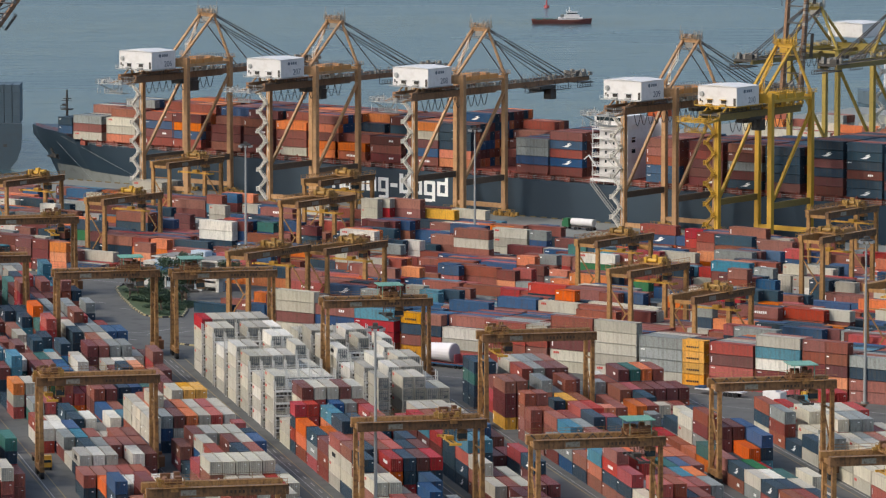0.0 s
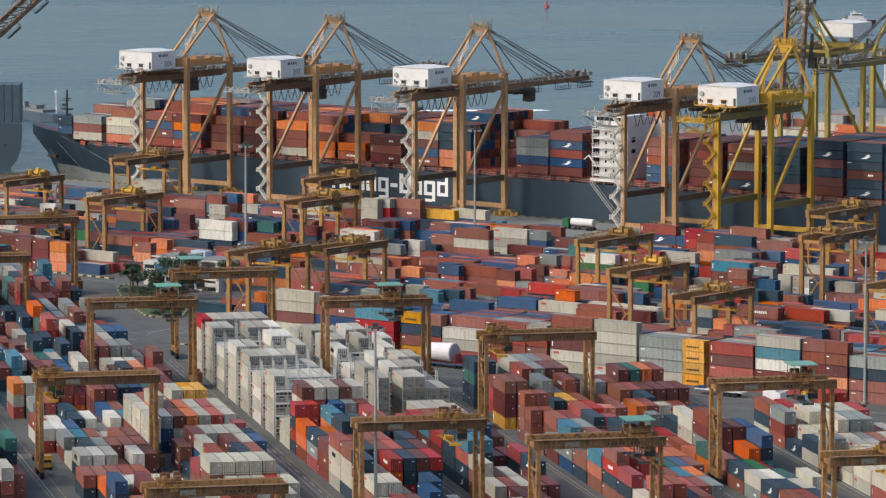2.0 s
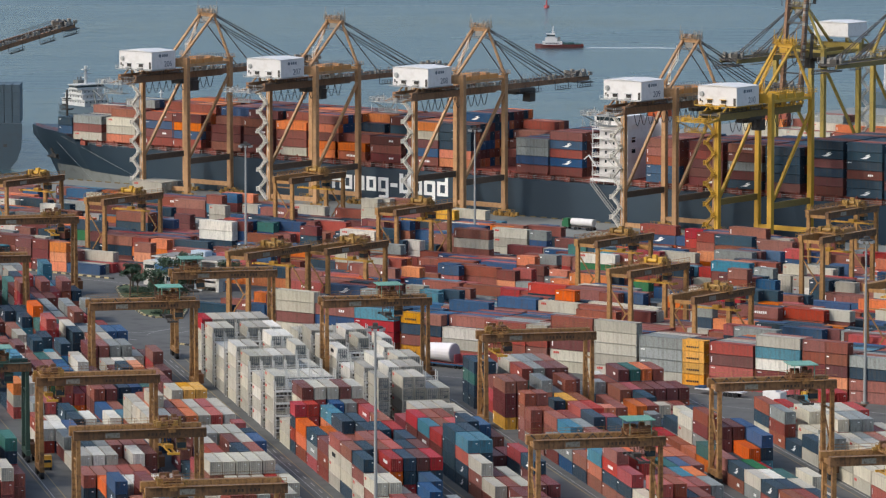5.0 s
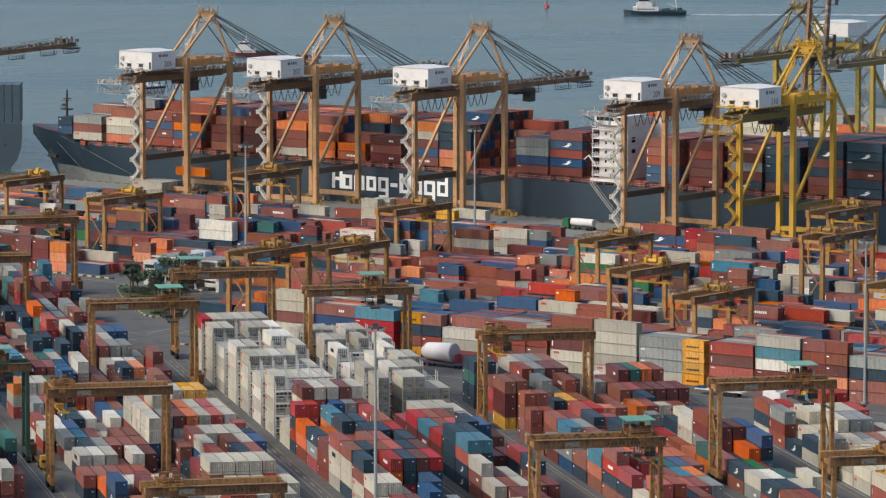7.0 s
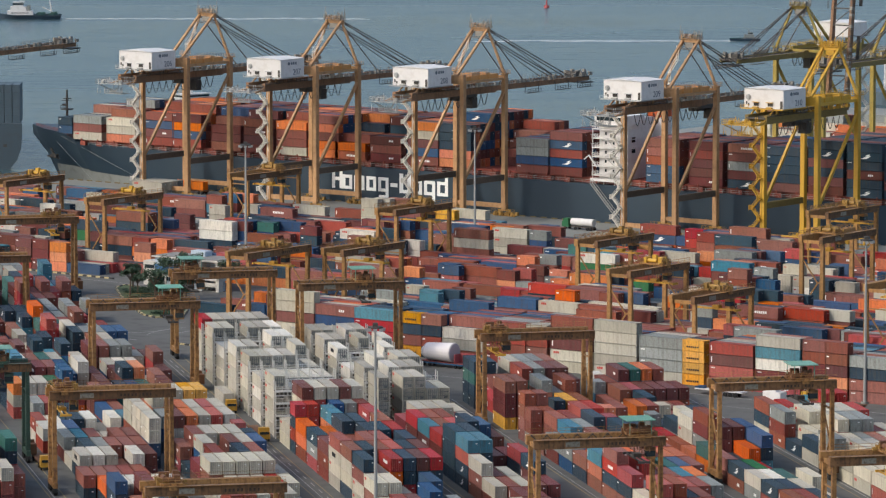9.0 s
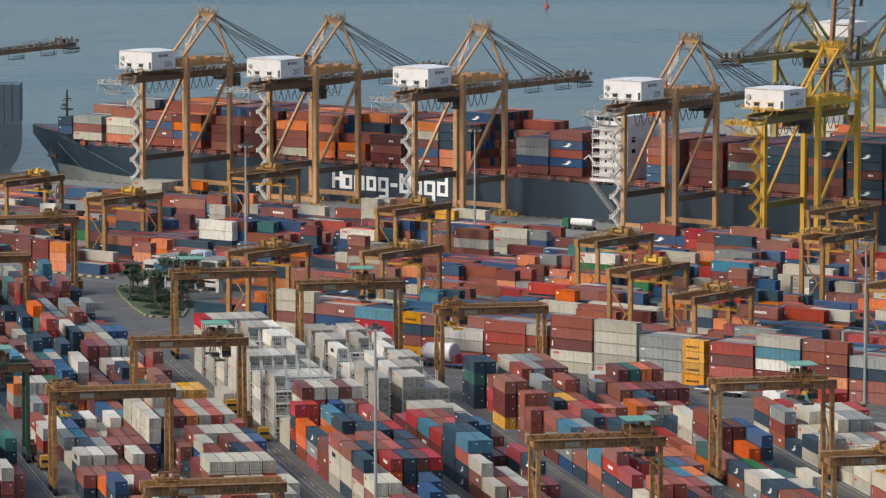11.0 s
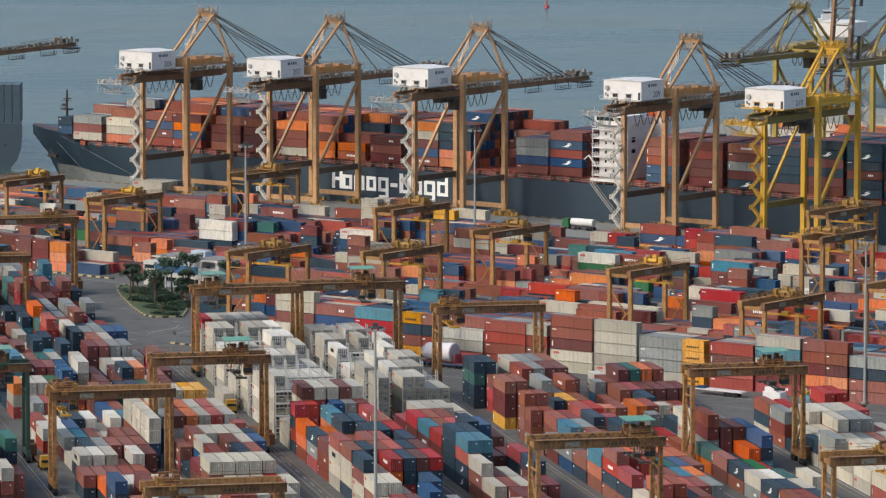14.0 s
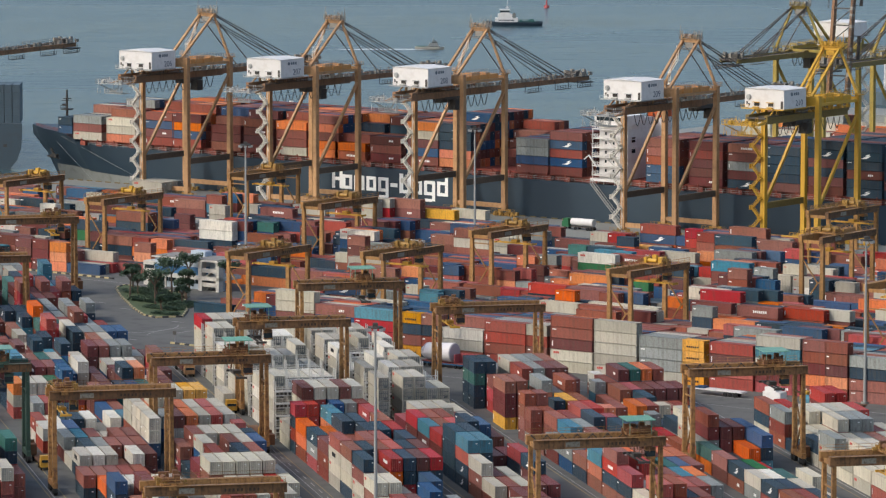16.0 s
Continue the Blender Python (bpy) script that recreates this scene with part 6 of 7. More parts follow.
def prime_mover(m, colour, label, trailer=12.5, load=None, group="yard trucks"):
    root = tagged(new("yard_truck"), label, "truck", group)
    root.matrix_basis = m
    part_of("cab", lambda bm: (box(bm, 0.2, 2.2, -1.2, 1.2, 0.7, 2.3), box(bm, 0.35, 1.9, -1.15, 1.15, 2.3, 3.1)), colour, root)
    part_of("windscreen", lambda bm: box(bm, 2.15, 2.24, -1.0, 1.0, 1.7, 2.25), M_GLASS, root)
    part_of("chassis", lambda bm: box(bm, -3.4, 0.4, -0.6, 0.6, 0.6, 1.0), M_DARK, root)
    part_of("trailer_bed", lambda bm: (box(bm, -trailer - 2, -1.4, -1.2, 1.2, 1.15, 1.35), box(bm, -trailer - 2, -1.4, -0.45, 0.45, 0.85, 1.15)), M_RUST, root)
    wheel_row(root, (1.3, -1.6, -2.8, -trailer + 1, -trailer - 0.3), -1.0, 1.0)
    if load:
        part_of("load", lambda bm: box(bm, -trailer - 1.9, -1.8, -1.22, 1.22, 1.36, 1.36 + CH), BOX[load], root, COLOURS[load][0] + " container on the trailer")
    return root


prime_mover(at_a(-1036, 133.0, 0, 0), M_RTGY, "yellow yard truck with an empty trailer")
prime_mover(at_a(-1060, 128.6, 0, 0), M_RTGY, "yellow yard truck with an empty trailer", load=None)
prime_mover(at_a(-1085, 178.5, 0, 0), M_QCY, "yellow yard truck with an empty trailer")
prime_mover(at_b(-622, 951, 0, 180), M_QCY, "yellow yard truck with an empty trailer")
TRUCK_U = -1028.0
QUAY_TRUCK = prime_mover(at_b(TRUCK_U, 1212, 0, 180), M_QCY, "yellow yard truck waiting under a quay crane")
HOISTED = tagged(new("hoisted_container", container_mesh(L40, "o")), "orange forty-foot container landed from the ship onto a truck", "shipping container")
HOISTED.matrix_basis = at_b(-1029.6, 1221, 1.4)


ROAD_TRUCK = prime_mover(pose(-48.0, 1150.0, 0, 0, 0, 186), M_QC, "orange yard truck pulling a maroon container", load="m")


AISLE_TRUCK = prime_mover(at_a(-1065, 184.2), M_RTGY, "yellow yard truck with an empty rusty trailer between the stacks")
BOX_TRUCK = prime_mover(at_a(-1108, 184.4), M_RTGY, "yellow yard truck carrying a pale grey container between the stacks", load="l")
LOOP_TRUCK = prime_mover(pose(-20.0, 1294.0, 0, 0, 0, 0), M_QC, "orange yard truck turning with an empty trailer")


def tank_truck():
    root = tagged(new("tank_truck"), "green tank truck with a white tank on the quay", "tank truck")
    root.matrix_basis = at_b(-872, 1212, 0, 180)
    part_of("cab", lambda bm: (box(bm, 6.6, 9.0, -1.25, 1.25, 0.8, 2.4), box(bm, 6.8, 8.6, -1.2, 1.2, 2.4, 3.3)), BOX["G"], root)
    part_of("tank", lambda bm: tube(bm, (-2.0, 0, 2.3), (6.0, 0, 2.3), 1.15, 1.15, 16), M_WHITE, root, "white cylindrical tank")
    part_of("chassis", lambda bm: box(bm, -2.0, 7.0, -0.6, 0.6, 0.7, 1.1), M_DARK, root)
    wheel_row(root, (7.8, 4.2, -0.2, -1.4), -1.05, 1.05)


tank_truck()


def heavy_load():
    root = tagged(new("lowloader_trailer"), "low-loader trailer with blue side skirt", "trailer")
    root.matrix_basis = at_b(-733.0, 951.0)
    part_of("bed", lambda bm: box(bm, 0, 18.5, -1.5, 1.5, 0.9, 1.3), BOX["m"], root)
    part_of("side_skirt", lambda bm: box(bm, 0.2, 18.3, -1.56, -1.5, 0.8, 1.15), BOX["b"], root)
    wheel_row(root, (1.2, 2.6, 10.5, 11.8, 13.1, 14.4), -1.1, 1.1, 0.42)
    w = tagged(new("wrapped_cylinder"), "large cylinder wrapped in white sheeting on a trailer", "wrapped cargo")
    w.matrix_basis = at_b(-733.0, 951.0)
    part_of("sheeting", lambda bm: (tube(bm, (1.6, 0, 3.5), (9.3, 0, 3.65), 2.05, 2.35, 20), tube(bm, (0.2, 0, 3.2), (1.6, 0, 3.5), 1.2, 2.05, 20)), paint("white_sheeting", (0.66, 0.62, 0.62), 0.6, 0, 0.08, 0.4, 1.5, bump=0.5), w)
    part_of("end_cap", lambda bm: tube(bm, (9.3, 0, 3.65), (9.5, 0, 3.65), 2.3, 2.1, 20), paint("grey_sheeting", (0.40, 0.37, 0.38), 0.7, 0, 0.1, 0.5, 2.0, bump=0.4), w)
    c = tagged(new("open_crate"), "red steel crate with a violet drum on the trailer", "crate")
    c.matrix_basis = at_b(-733.0, 951.0)
    part_of("crate_wall", lambda bm: (box(bm, 10.2, 18.2, 1.1, 1.3, 1.3, 3.6), box(bm, 10.2, 10.4, -1.3, 1.3, 1.3, 3.4), box(bm, 18.0, 18.2, -1.3, 1.3, 1.3, 3.6)), BOX["R"], c)
    part_of("drum", lambda bm: tube(bm, (13, -0.3, 2.0), (15.2, -0.3, 2.0), 0.7, 0.7, 14), paint("violet_drum", (0.20, 0.12, 0.25), 0.5), c)


heavy_load()


def flat_trailer(m):
    root = tagged(new("flatbed_trailer"), "empty white flatbed trailer parked before the stacks", "trailer")
    root.matrix_basis = m
    part_of("bed", lambda bm: box(bm, -13, 0, -1.2, 1.2, 1.1, 1.4), M_WHITE, root)
    part_of("gooseneck", lambda bm: box(bm, -13, -10.5, -1.0, 1.0, 1.4, 1.8), BOX["b"], root)
    wheel_row(root, (-2.0, -3.3, -4.6), -1.0, 1.0)


flat_trailer(at_b(-640.5, 951.5))
bm = bmesh.new()
tube(bm, (-1.6, 0, 1.6), (1.6, 0, 1.6), 1.6, 1.6, 16)
M_TARP = paint("blue_tarpaulin", (0.03, 0.16, 0.42), 0.5, 0, 0.2, 0.8, 2.0, bump=0.6)
drum = tagged(new("cable_drum", mesh_of("cable_drum", bm, BOX["c"])), "blue cable drum on the yard beside the stacks", "cable drum")
drum.matrix_basis = at_b(-619.0, 946.0)
for du, dv, w, d, h in ((0, 0, 3.2, 2.4, 2.6), (4.6, 0.6, 2.6, 2.2, 1.8), (8.4, -0.4, 2.2, 2.2, 2.3)):
    tc = tagged(new("covered_crate"), "crate under a bright blue tarpaulin beside the stacks", "crate", "covered crates")
    tc.matrix_basis = at_b(-678.0 + du, 955.5 + dv)
    part_of("tarpaulin", lambda bm: (box(bm, -w / 2, w / 2, -d / 2, d / 2, 0, h), box(bm, -w / 2 + 0.3, w / 2 - 0.3, -d / 2 + 0.2, d / 2 - 0.2, h, h + 0.35)), M_TARP, tc)
wr = tagged(new("wrapped_crate"), "crate wrapped in white sheeting beside the stacks", "wrapped cargo")
part_of("sheeting", lambda bm: (box(bm, -2.4, 2.4, -1.3, 1.3, 0.0, 3.2), box(bm, -2.0, 1.0, -1.1, 1.1, 3.2, 4.2)), M_WHITE, wr)
wr.matrix_basis = at_b(-628.5, 946.0)

# ---- the far pier with its cranes, and the ships beyond ----
bm = bmesh.new()
box(bm, -955, -300, 1352, 1424, -6, 0.0)
pier = tagged(new("far_pier", mesh_of("far_pier", bm, M_CONC)), "concrete pier across the basin with stacked boxes", "quay", kind="structure")
pier.matrix_basis = at_b(0, 0)
bm = bmesh.new()
box(bm, -1040, -300, 1424, 1622, -6, 0.004)
yard = tagged(new("far_terminal", mesh_of("far_terminal", bm, M_CONC)), "pale concrete yard of the terminal across the basin", "ground", kind="structure")
yard.matrix_basis = at_b(0, 0)
block(at_b, "far terminal", 1500.0, -1012.0, rand_bays(12, 6, 1, 2, 0.15), "llggrrwo", 301)
block(at_b, "far terminal", 1540.0, -990.0, rand_bays(10, 4, 1, 2, 0.3), "llggwr", 302)
block(at_b, "far pier", 1356.0, -950.0, rand_bays(18, 9, 3, 4, 0.1), "llgrrmGwb", 300)
place_containers()
# yellow desaturated in the paint to carry distance haze, with dirt
M_QCO = paint("hazy_olive_crane_paint", (0.34, 0.245, 0.05), 0.55, 0, 0.2, 0.15, 1.2, dirt=0.35)
M_QC_G[M_QCO.name] = M_QCYG
M_DECKO[M_QCO.name] = M_QCO
FARQ = [quay_crane(M_QCO, "olive-yellow quay crane on the far pier", "0", hy=5.0, hz=1.8, bl=38.0, zb=41.8, hh=4.3),
        quay_crane(M_QCO, "olive-yellow quay crane working beside the far pier", "0", hy=5.0, hz=1.8, bl=38.0, zb=41.8, hh=4.3),
        quay_crane(M_GREENRTG, "dark green quay crane far behind the pier", "0", housed=False)]
for f in FARQ:
    for o in f.children_recursive:
        if o.name.startswith("crane_number"):
            bpy.data.objects.remove(o)
            break
FARQ[0].matrix_basis = at_b(-912.0, 1372.0, 0, 180)
FARQ[1].matrix_basis = at_b(-874.5, 1372.0, 0, 180)
FARQ[2].matrix_basis = at_b(-900.0, 1520.0)


# white greyed in the colour for distance haze, plus dirt patches
M_SHIPW = paint("hazy_white_upperworks", (0.46, 0.46, 0.45), 0.6, 0, 0.12, 0.1, 0.6, dirt=0.3, dirt_col=(0.22, 0.2, 0.18))
# bluish slate with the distance haze mixed into the colour
M_SLATE = paint("hazy_slate_ship_paint", (0.065, 0.095, 0.12), 0.6, 0, 0.15, 0.05, 0.4, dirt=0.2, dirt_col=(0.06, 0.07, 0.08))


def far_ship(m, label):
    root = tagged(new("moored_ship"), label, "ship")
    root.matrix_basis = m

    def hull(bm):
        prof = [(-60, 0.5), (-54, 7), (-44, 10), (50, 10), (56, 8)]
        rows = []
        for x, w in prof:
            rows.append([bm.verts.new((x, -w, 5)), bm.verts.new((x, -w * 0.92, -4)), bm.verts.new((x, w * 0.92, -4)), bm.verts.new((x, w, 5))])
        for a, b in zip(rows, rows[1:]):
            for k in range(4):
                bm.faces.new((a[k], b[k], b[(k + 1) % 4], a[(k + 1) % 4]))
        bm.faces.new(rows[0]), bm.faces.new(rows[-1][::-1])
        bmesh.ops.recalc_face_normals(bm, faces=bm.faces)
    part_of("hull", hull, M_SLATE, root)
    tiers = ((24, 50, 9.0, 5.0, 9.0), (27, 47, 8.6, 9.0, 12.2), (29, 44, 8.0, 12.2, 15.4), (31, 40, 10.2, 15.4, 18.4))
    for x0, x1, w, z0, z1 in tiers:
        tier = part_of("deckhouse_tier", lambda bm: box(bm, x0, x1, -w, w, z0, z1), M_SHIPW, root)
        part_of("deck_edge", lambda bm: box(bm, x0 - 1.2, x1 + 1.2, -w - 0.8, w + 0.8, z1 - 0.15, z1 + 0.1), M_SHIPW, tier)
    part_of("window_band", lambda bm: box(bm, 30.9, 40.1, -10.3, 10.3, 16.6, 17.7), M_GLASS, root)

    def portholes(bm):
        for x0, x1, w, z0, z1 in tiers[:3]:
            k = int((x1 - x0) / 3)
            for i in range(k):
                for s in (-1, 1):
                    box(bm, x0 + 1 + i * 3, x0 + 2 + i * 3, s * w - 0.06, s * w + 0.06, z1 - 1.8, z1 - 1.0)
            for i in range(int(w * 2 / 3)):
                box(bm, x0 - 0.06, x0 + 0.06, -w + 1 + i * 3, -w + 2 + i * 3, z1 - 1.8, z1 - 1.0)
    part_of("porthole", portholes, M_GLASS, root)["kind"] = "stuff"
    part_of("funnel", lambda bm: (box(bm, 41, 46, -3, 3, 12, 20.5), tube(bm, (43.5, -1.2, 20.5), (43.5, -1.2, 22.5), 0.5), tube(bm, (43.5, 1.2, 20.5), (43.5, 1.2, 22.5), 0.5)), BOX["g"], root, "grey funnel with exhaust pipes")
    part_of("mast", lambda bm: (tube(bm, (36, 0, 18), (36, 0, 30), 1.3, 0.8), beam(bm, (36, -4, 25), (36, 4, 25), 0.5), box(bm, 34.5, 37.5, -2.2, 2.2, 22.4, 22.9), box(bm, 34.5, 37.5, -2.6, 2.6, 27.4, 27.9), beam(bm, (34, 0, 29.5), (38, 0, 29.5), 0.5)), M_SHIPW, root)
    part_of("foremast", lambda bm: (tube(bm, (-48, 0, 5), (-48, 0, 20), 0.6, 0.4), box(bm, -49.2, -46.8, -1, 1, 18, 18.6)), M_WHITE, root)
    part_of("deck_gear", lambda bm: (box(bm, -40, 24, -5, 5, 5, 6.6), beam(bm, (10, 0, 6), (16, -2, 14), 0.7), beam(bm, (16, -2, 14), (22, -2, 9), 0.5), box(bm, -30, -24, -3, 3, 6.6, 9), beam(bm, (18, 4, 6), (20, 5, 16), 0.8), beam(bm, (20, 5, 16), (10, 6, 12), 0.6), box(bm, -12, -8, -3, 0, 6.6, 10), beam(bm, (2, 3, 6), (2, 3, 12), 0.6)), BOX["g"], root)
    return root


far_ship(at_b(-1010, 1672, SEA_Z, 4), "grey and white ship lying far behind the pier")
TANKER = far_ship(pose(-200, 1848, SEA_Z, 0, 0, 188), "dark-hulled tanker with a white deckhouse under way")


def stern_ship():
    """The stern of another moored ship: a rounded dark transom with boxes above it."""
    root = tagged(new("moored_stern"), "dark stern of a moored container ship with stacked boxes", "ship")
    root.matrix_basis = pose(-143.0 - 15.4, 1704.0, 0)

    def hull(bm):
        prof = [(-16, -4), (8.5, -4), (11.5, -2.4), (13.8, 0.6), (15.2, 4.4), (15.6, 9.0), (15.6, 13.0), (-16, 13.0)]
        a, b = [bm.verts.new((x, 0, z)) for x, z in prof], [bm.verts.new((x - 30, 160, z)) for x, z in prof]
        bm.faces.new(a), bm.faces.new(b[::-1])
        for i in range(len(prof)):
            j = (i + 1) % len(prof)
            bm.faces.new((a[j], a[i], b[i], b[j]))
        bmesh.ops.recalc_face_normals(bm, faces=bm.faces)
    # stern hull: haze over the water is part of this colour
    part_of("hull", hull, paint("hazy_slate_hull_paint", (0.06, 0.088, 0.112), 0.6, 0, 0.15, 0.05, 0.4, dirt=0.2), root)
    for i in range(11):
        for k in range(5):
            part_of("deck_box", lambda bm: box(bm, -14.8 + i * 2.7, -12.3 + i * 2.7, 2, 14, 13.0 + k * 2.62, 15.58 + k * 2.62), M_SLATE, root)
    part_of("mooring_port", lambda bm: (box(bm, 5, 8, -0.05, 0.3, 5.5, 7.5), box(bm, 9.2, 10.4, -0.05, 0.3, 5.0, 6.0)), M_DARK, root)


stern_ship()

# ---- the crane at the next berth, of which only the boom reaches in ----
QC["205"] = quay_crane(M_QC, "orange quay crane lowering its boom over the next berth", "205", angle=60)
QC["205"].matrix_basis = at_b(-1130.0, 1228.5)
BOOM205 = [o for o in QC["205"].children if o.name.startswith("boom")][0]
for o in [o for o in QC["205"].children if o.name.startswith("forestay")]:
    bpy.data.objects.remove(o)

# ---- buoy ----
bm = bmesh.new()
tube(bm, (0, 0, -1), (0, 0, 1.2), 1.5, 1.3, 12)
tube(bm, (0, 0, 1.2), (0, 0, 6.0), 0.5, 0.25, 8)
box(bm, -0.6, 0.6, -0.6, 0.6, 4.6, 5.6)
buoy = tagged(new("buoy", mesh_of("buoy", bm, BOX["R"])), "red channel buoy in the harbour", "buoy")
buoy.matrix_basis = pose(52, 2528, SEA_Z)


# ---- small craft ----
def boat(kind, label, length, hull_mat, deck_mat, wake=0.0, froth=None, derrick=False):
    root = tagged(new("boat"), label, "boat", "harbour craft")
    w = length * 0.14

    def hull(bm):
        prof = [(-0.5, 0.85), (-0.2, 1.0), (0.2, 0.95), (0.38, 0.6), (0.5, 0.05)]
        rows = []
        for f, k in prof:
            sheer = 0.055 * length + max(0, f) * 0.07 * length
            rows.append([bm.verts.new((f * length, -w * k, sheer)), bm.verts.new((f * length * 0.96, -w * k * 0.8, -0.6)), bm.verts.new((f * length * 0.96, w * k * 0.8, -0.6)), bm.verts.new((f * length, w * k, sheer))])
        for a, b in zip(rows, rows[1:]):
            for i in range(4):
                bm.faces.new((a[i], b[i], b[(i + 1) % 4], a[(i + 1) % 4]))
        bm.faces.new(rows[0]), bm.faces.new(rows[-1][::-1])
        bmesh.ops.recalc_face_normals(bm, faces=bm.faces)
    part_of("hull", hull, hull_mat, root)
    h = length * 0.055
    k = min(1.0, length / 28) * (0.6 if kind == "patrol" else 1.0)
    fore = 0.04 * length
    for y0 in (-w * 0.95, w * 0.88):
        part_of("bulwark", lambda bm: box(bm, -0.5 * length, 0.3 * length, y0, y0 + w * 0.07, h - 0.2, h + 0.5), hull_mat, root)
    part_of("deckhouse", lambda bm: (box(bm, -0.06 * length, 0.34 * length, -w * 0.62, w * 0.62, h, h + 2.4 * k), box(bm, fore, 0.29 * length, -w * 0.52, w * 0.52, h + 2.4 * k, h + 4.5 * k)), deck_mat, root)
    part_of("wheelhouse", lambda bm: (box(bm, fore + 0.05 * length, 0.25 * length, -w * 0.46, w * 0.46, h + 4.5 * k, h + 6.5 * k), box(bm, fore + 0.04 * length, 0.26 * length, -w * 0.5, w * 0.5, h + 6.5 * k, h + 6.7 * k)), deck_mat, root)
    part_of("window_band", lambda bm: box(bm, fore + 0.047 * length, 0.253 * length, -w * 0.47, w * 0.47, h + 5.2 * k, h + 6.1 * k), M_GLASS, root)
    part_of("porthole_band", lambda bm: box(bm, 0.0, 0.28 * length, -w * 0.63, w * 0.63, h + 1.2 * k, h + 1.6 * k), M_GLASS, root)
    part_of("mast", lambda bm: (tube(bm, (0.13 * length, 0, h + 6.6 * k), (0.12 * length, 0, h + 11.0 * k), 0.2, 0.1), beam(bm, (0.13 * length, -1.8 * k, h + 8.6 * k), (0.13 * length, 1.8 * k, h + 8.6 * k), 0.15),
                                beam(bm, (0.10 * length, 0, h + 7.6 * k), (0.16 * length, 0, h + 7.6 * k), 0.3), tube(bm, (fore + 1, 0, h + 4.5 * k), (fore + 1, 0, h + 8.4 * k), 0.1, 0.06)), deck_mat, root)
    for y0 in (-w * 0.5, w * 0.25):
        part_of("funnel", lambda bm: box(bm, -0.02 * length, 0.03 * length, y0, y0 + w * 0.25, h + 2.4 * k, h + 4.8 * k), BOX["g"], root)

    def deck_gear(bm):
        rg = random.Random(int(length * 3))
        for _ in range(14):
            x, y = rg.uniform(-0.44, -0.1) * length, rg.uniform(-0.6, 0.6) * w
            box(bm, x - 0.6 * k, x + 0.6 * k, y - 0.5 * k, y + 0.5 * k, h - 0.1, h + rg.uniform(0.5, 1.9) * k)
        rail(bm, [(-0.46 * length, -w * 0.9, h + 0.4), (-0.08 * length, -w * 0.9, h + 0.4)], 0.9, 1.6, 0.08)
    part_of("deck_gear", deck_gear, BOX["t"], root)["kind"] = "stuff"
    if derrick:
        part_of("derrick", lambda bm: (beam(bm, (-0.36 * length, 0, h), (-0.30 * length, 0, h + 11.5), 0.7, 0.7, 0.4), beam(bm, (-0.36 * length, 0, h + 2), (-0.2 * length, 0, h + 4.2), 0.35)), deck_mat, root, "white leaning deck derrick")
    if wake:
        rng = random.Random(int(length))

        def foam(bm):
            n = 60
            for i in range(n):
                x = -0.45 * length - wake * (i / n) ** 1.3
                s = (2.2 + 3.0 * i / n) * rng.uniform(0.6, 1.2) * (1 - 0.55 * i / n)
                y = rng.uniform(-1, 1) * (1.5 + 0.03 * wake * i / n)
                k = 7
                c = bm.verts.new((x, y, 0.25))
                ring = [bm.verts.new((x + math.cos(j * 2 * math.pi / k) * s * 2.6, y + math.sin(j * 2 * math.pi / k) * s * 0.8 * rng.uniform(0.6, 1.2), 0.06)) for j in range(k)]
                for j in range(k):
                    bm.faces.new((c, ring[j], ring[(j + 1) % k]))
        part_of("wake", foam, froth or M_FOAM, root, "white foam of the wake")
    return root


BOATS = {
    "patrol": (boat("patrol", "red-hulled patrol boat with white upperworks under way", 29, BOX["m"], M_WHITE), 1, [(0, 57, 2414), (0.5, 89, 2410), (1, 127, 2410), (1.5, 160, 2407), (2.2, 207, 2403), (3, 262, 2399), (16, 420, 2395)]),
    "tug_one": (boat("tug", "dark-hulled tug with white deckhouse and a derrick trailing a wake", 31, M_HULL, M_WHITE, 150, derrick=True), -1, [(0, 620, 2478), (5.4, 300, 2478), (6.5, 158, 2478), (7, 104, 2474), (7.5, 32, 2470), (8, -43, 2462), (8.5, -129, 2454), (9, -201, 2446), (9.6, -290, 2438), (16, -560, 2430)]),
    "tug_two": (boat("tug", "red-hulled tug with white foam at its bow", 22, BOX["m"], M_WHITE, 40), -1, [(0, 420, 2370), (3, 196, 2318), (4, 122, 2288), (6.5, -49, 2218), (7.5, -122, 2205), (8, -166, 2204), (8.8, -240, 2202), (16, -520, 2200)]),
    "launch": (boat("launch", "grey fast launch trailing a long wake", 14, BOX["n"], BOX["g"], 120), 1, [(0, -620, 2230), (7.4, -200, 2250), (8.1, 17, 2268), (8.5, 71, 2282), (9, 138, 2299), (9.6, 240, 2310), (16, 560, 2320)]),
    "tug_three": (boat("tug", "black-hulled tug with white deckhouse under way", 27, M_HULL, M_WHITE), -1, [(0, 600, 2391), (13.0, 270, 2391), (14.4, 155, 2395), (15, 110, 2399), (15.5, 72, 2399), (16, 34, 2399)]),
    "pilot": (boat("pilot", "small grey pilot launch under way", 13, BOX["l"], BOX["g"], 32), 1, [(0, -640, 2170), (13.8, -420, 2180), (14.5, -235, 2192), (15, -145, 2198), (15.5, -54, 2231), (16, -6, 2248)]),
    "speedboat": (boat("speedboat", "small launch throwing up white spray", 12, BOX["n"], M_WHITE, 45, M_SPRAY), -1, [(0, 260, 1926), (0.9, 111, 1928), (1.5, 36, 1931), (2.1, -29, 1934), (3.2, -260, 1938), (16, -600, 1940)]),
}


# ---- everything that moves ----
def along(grid, v, rows):
    return [(t, grid(u + 0.0, v if w is None else w)) for t, u, w in rows]


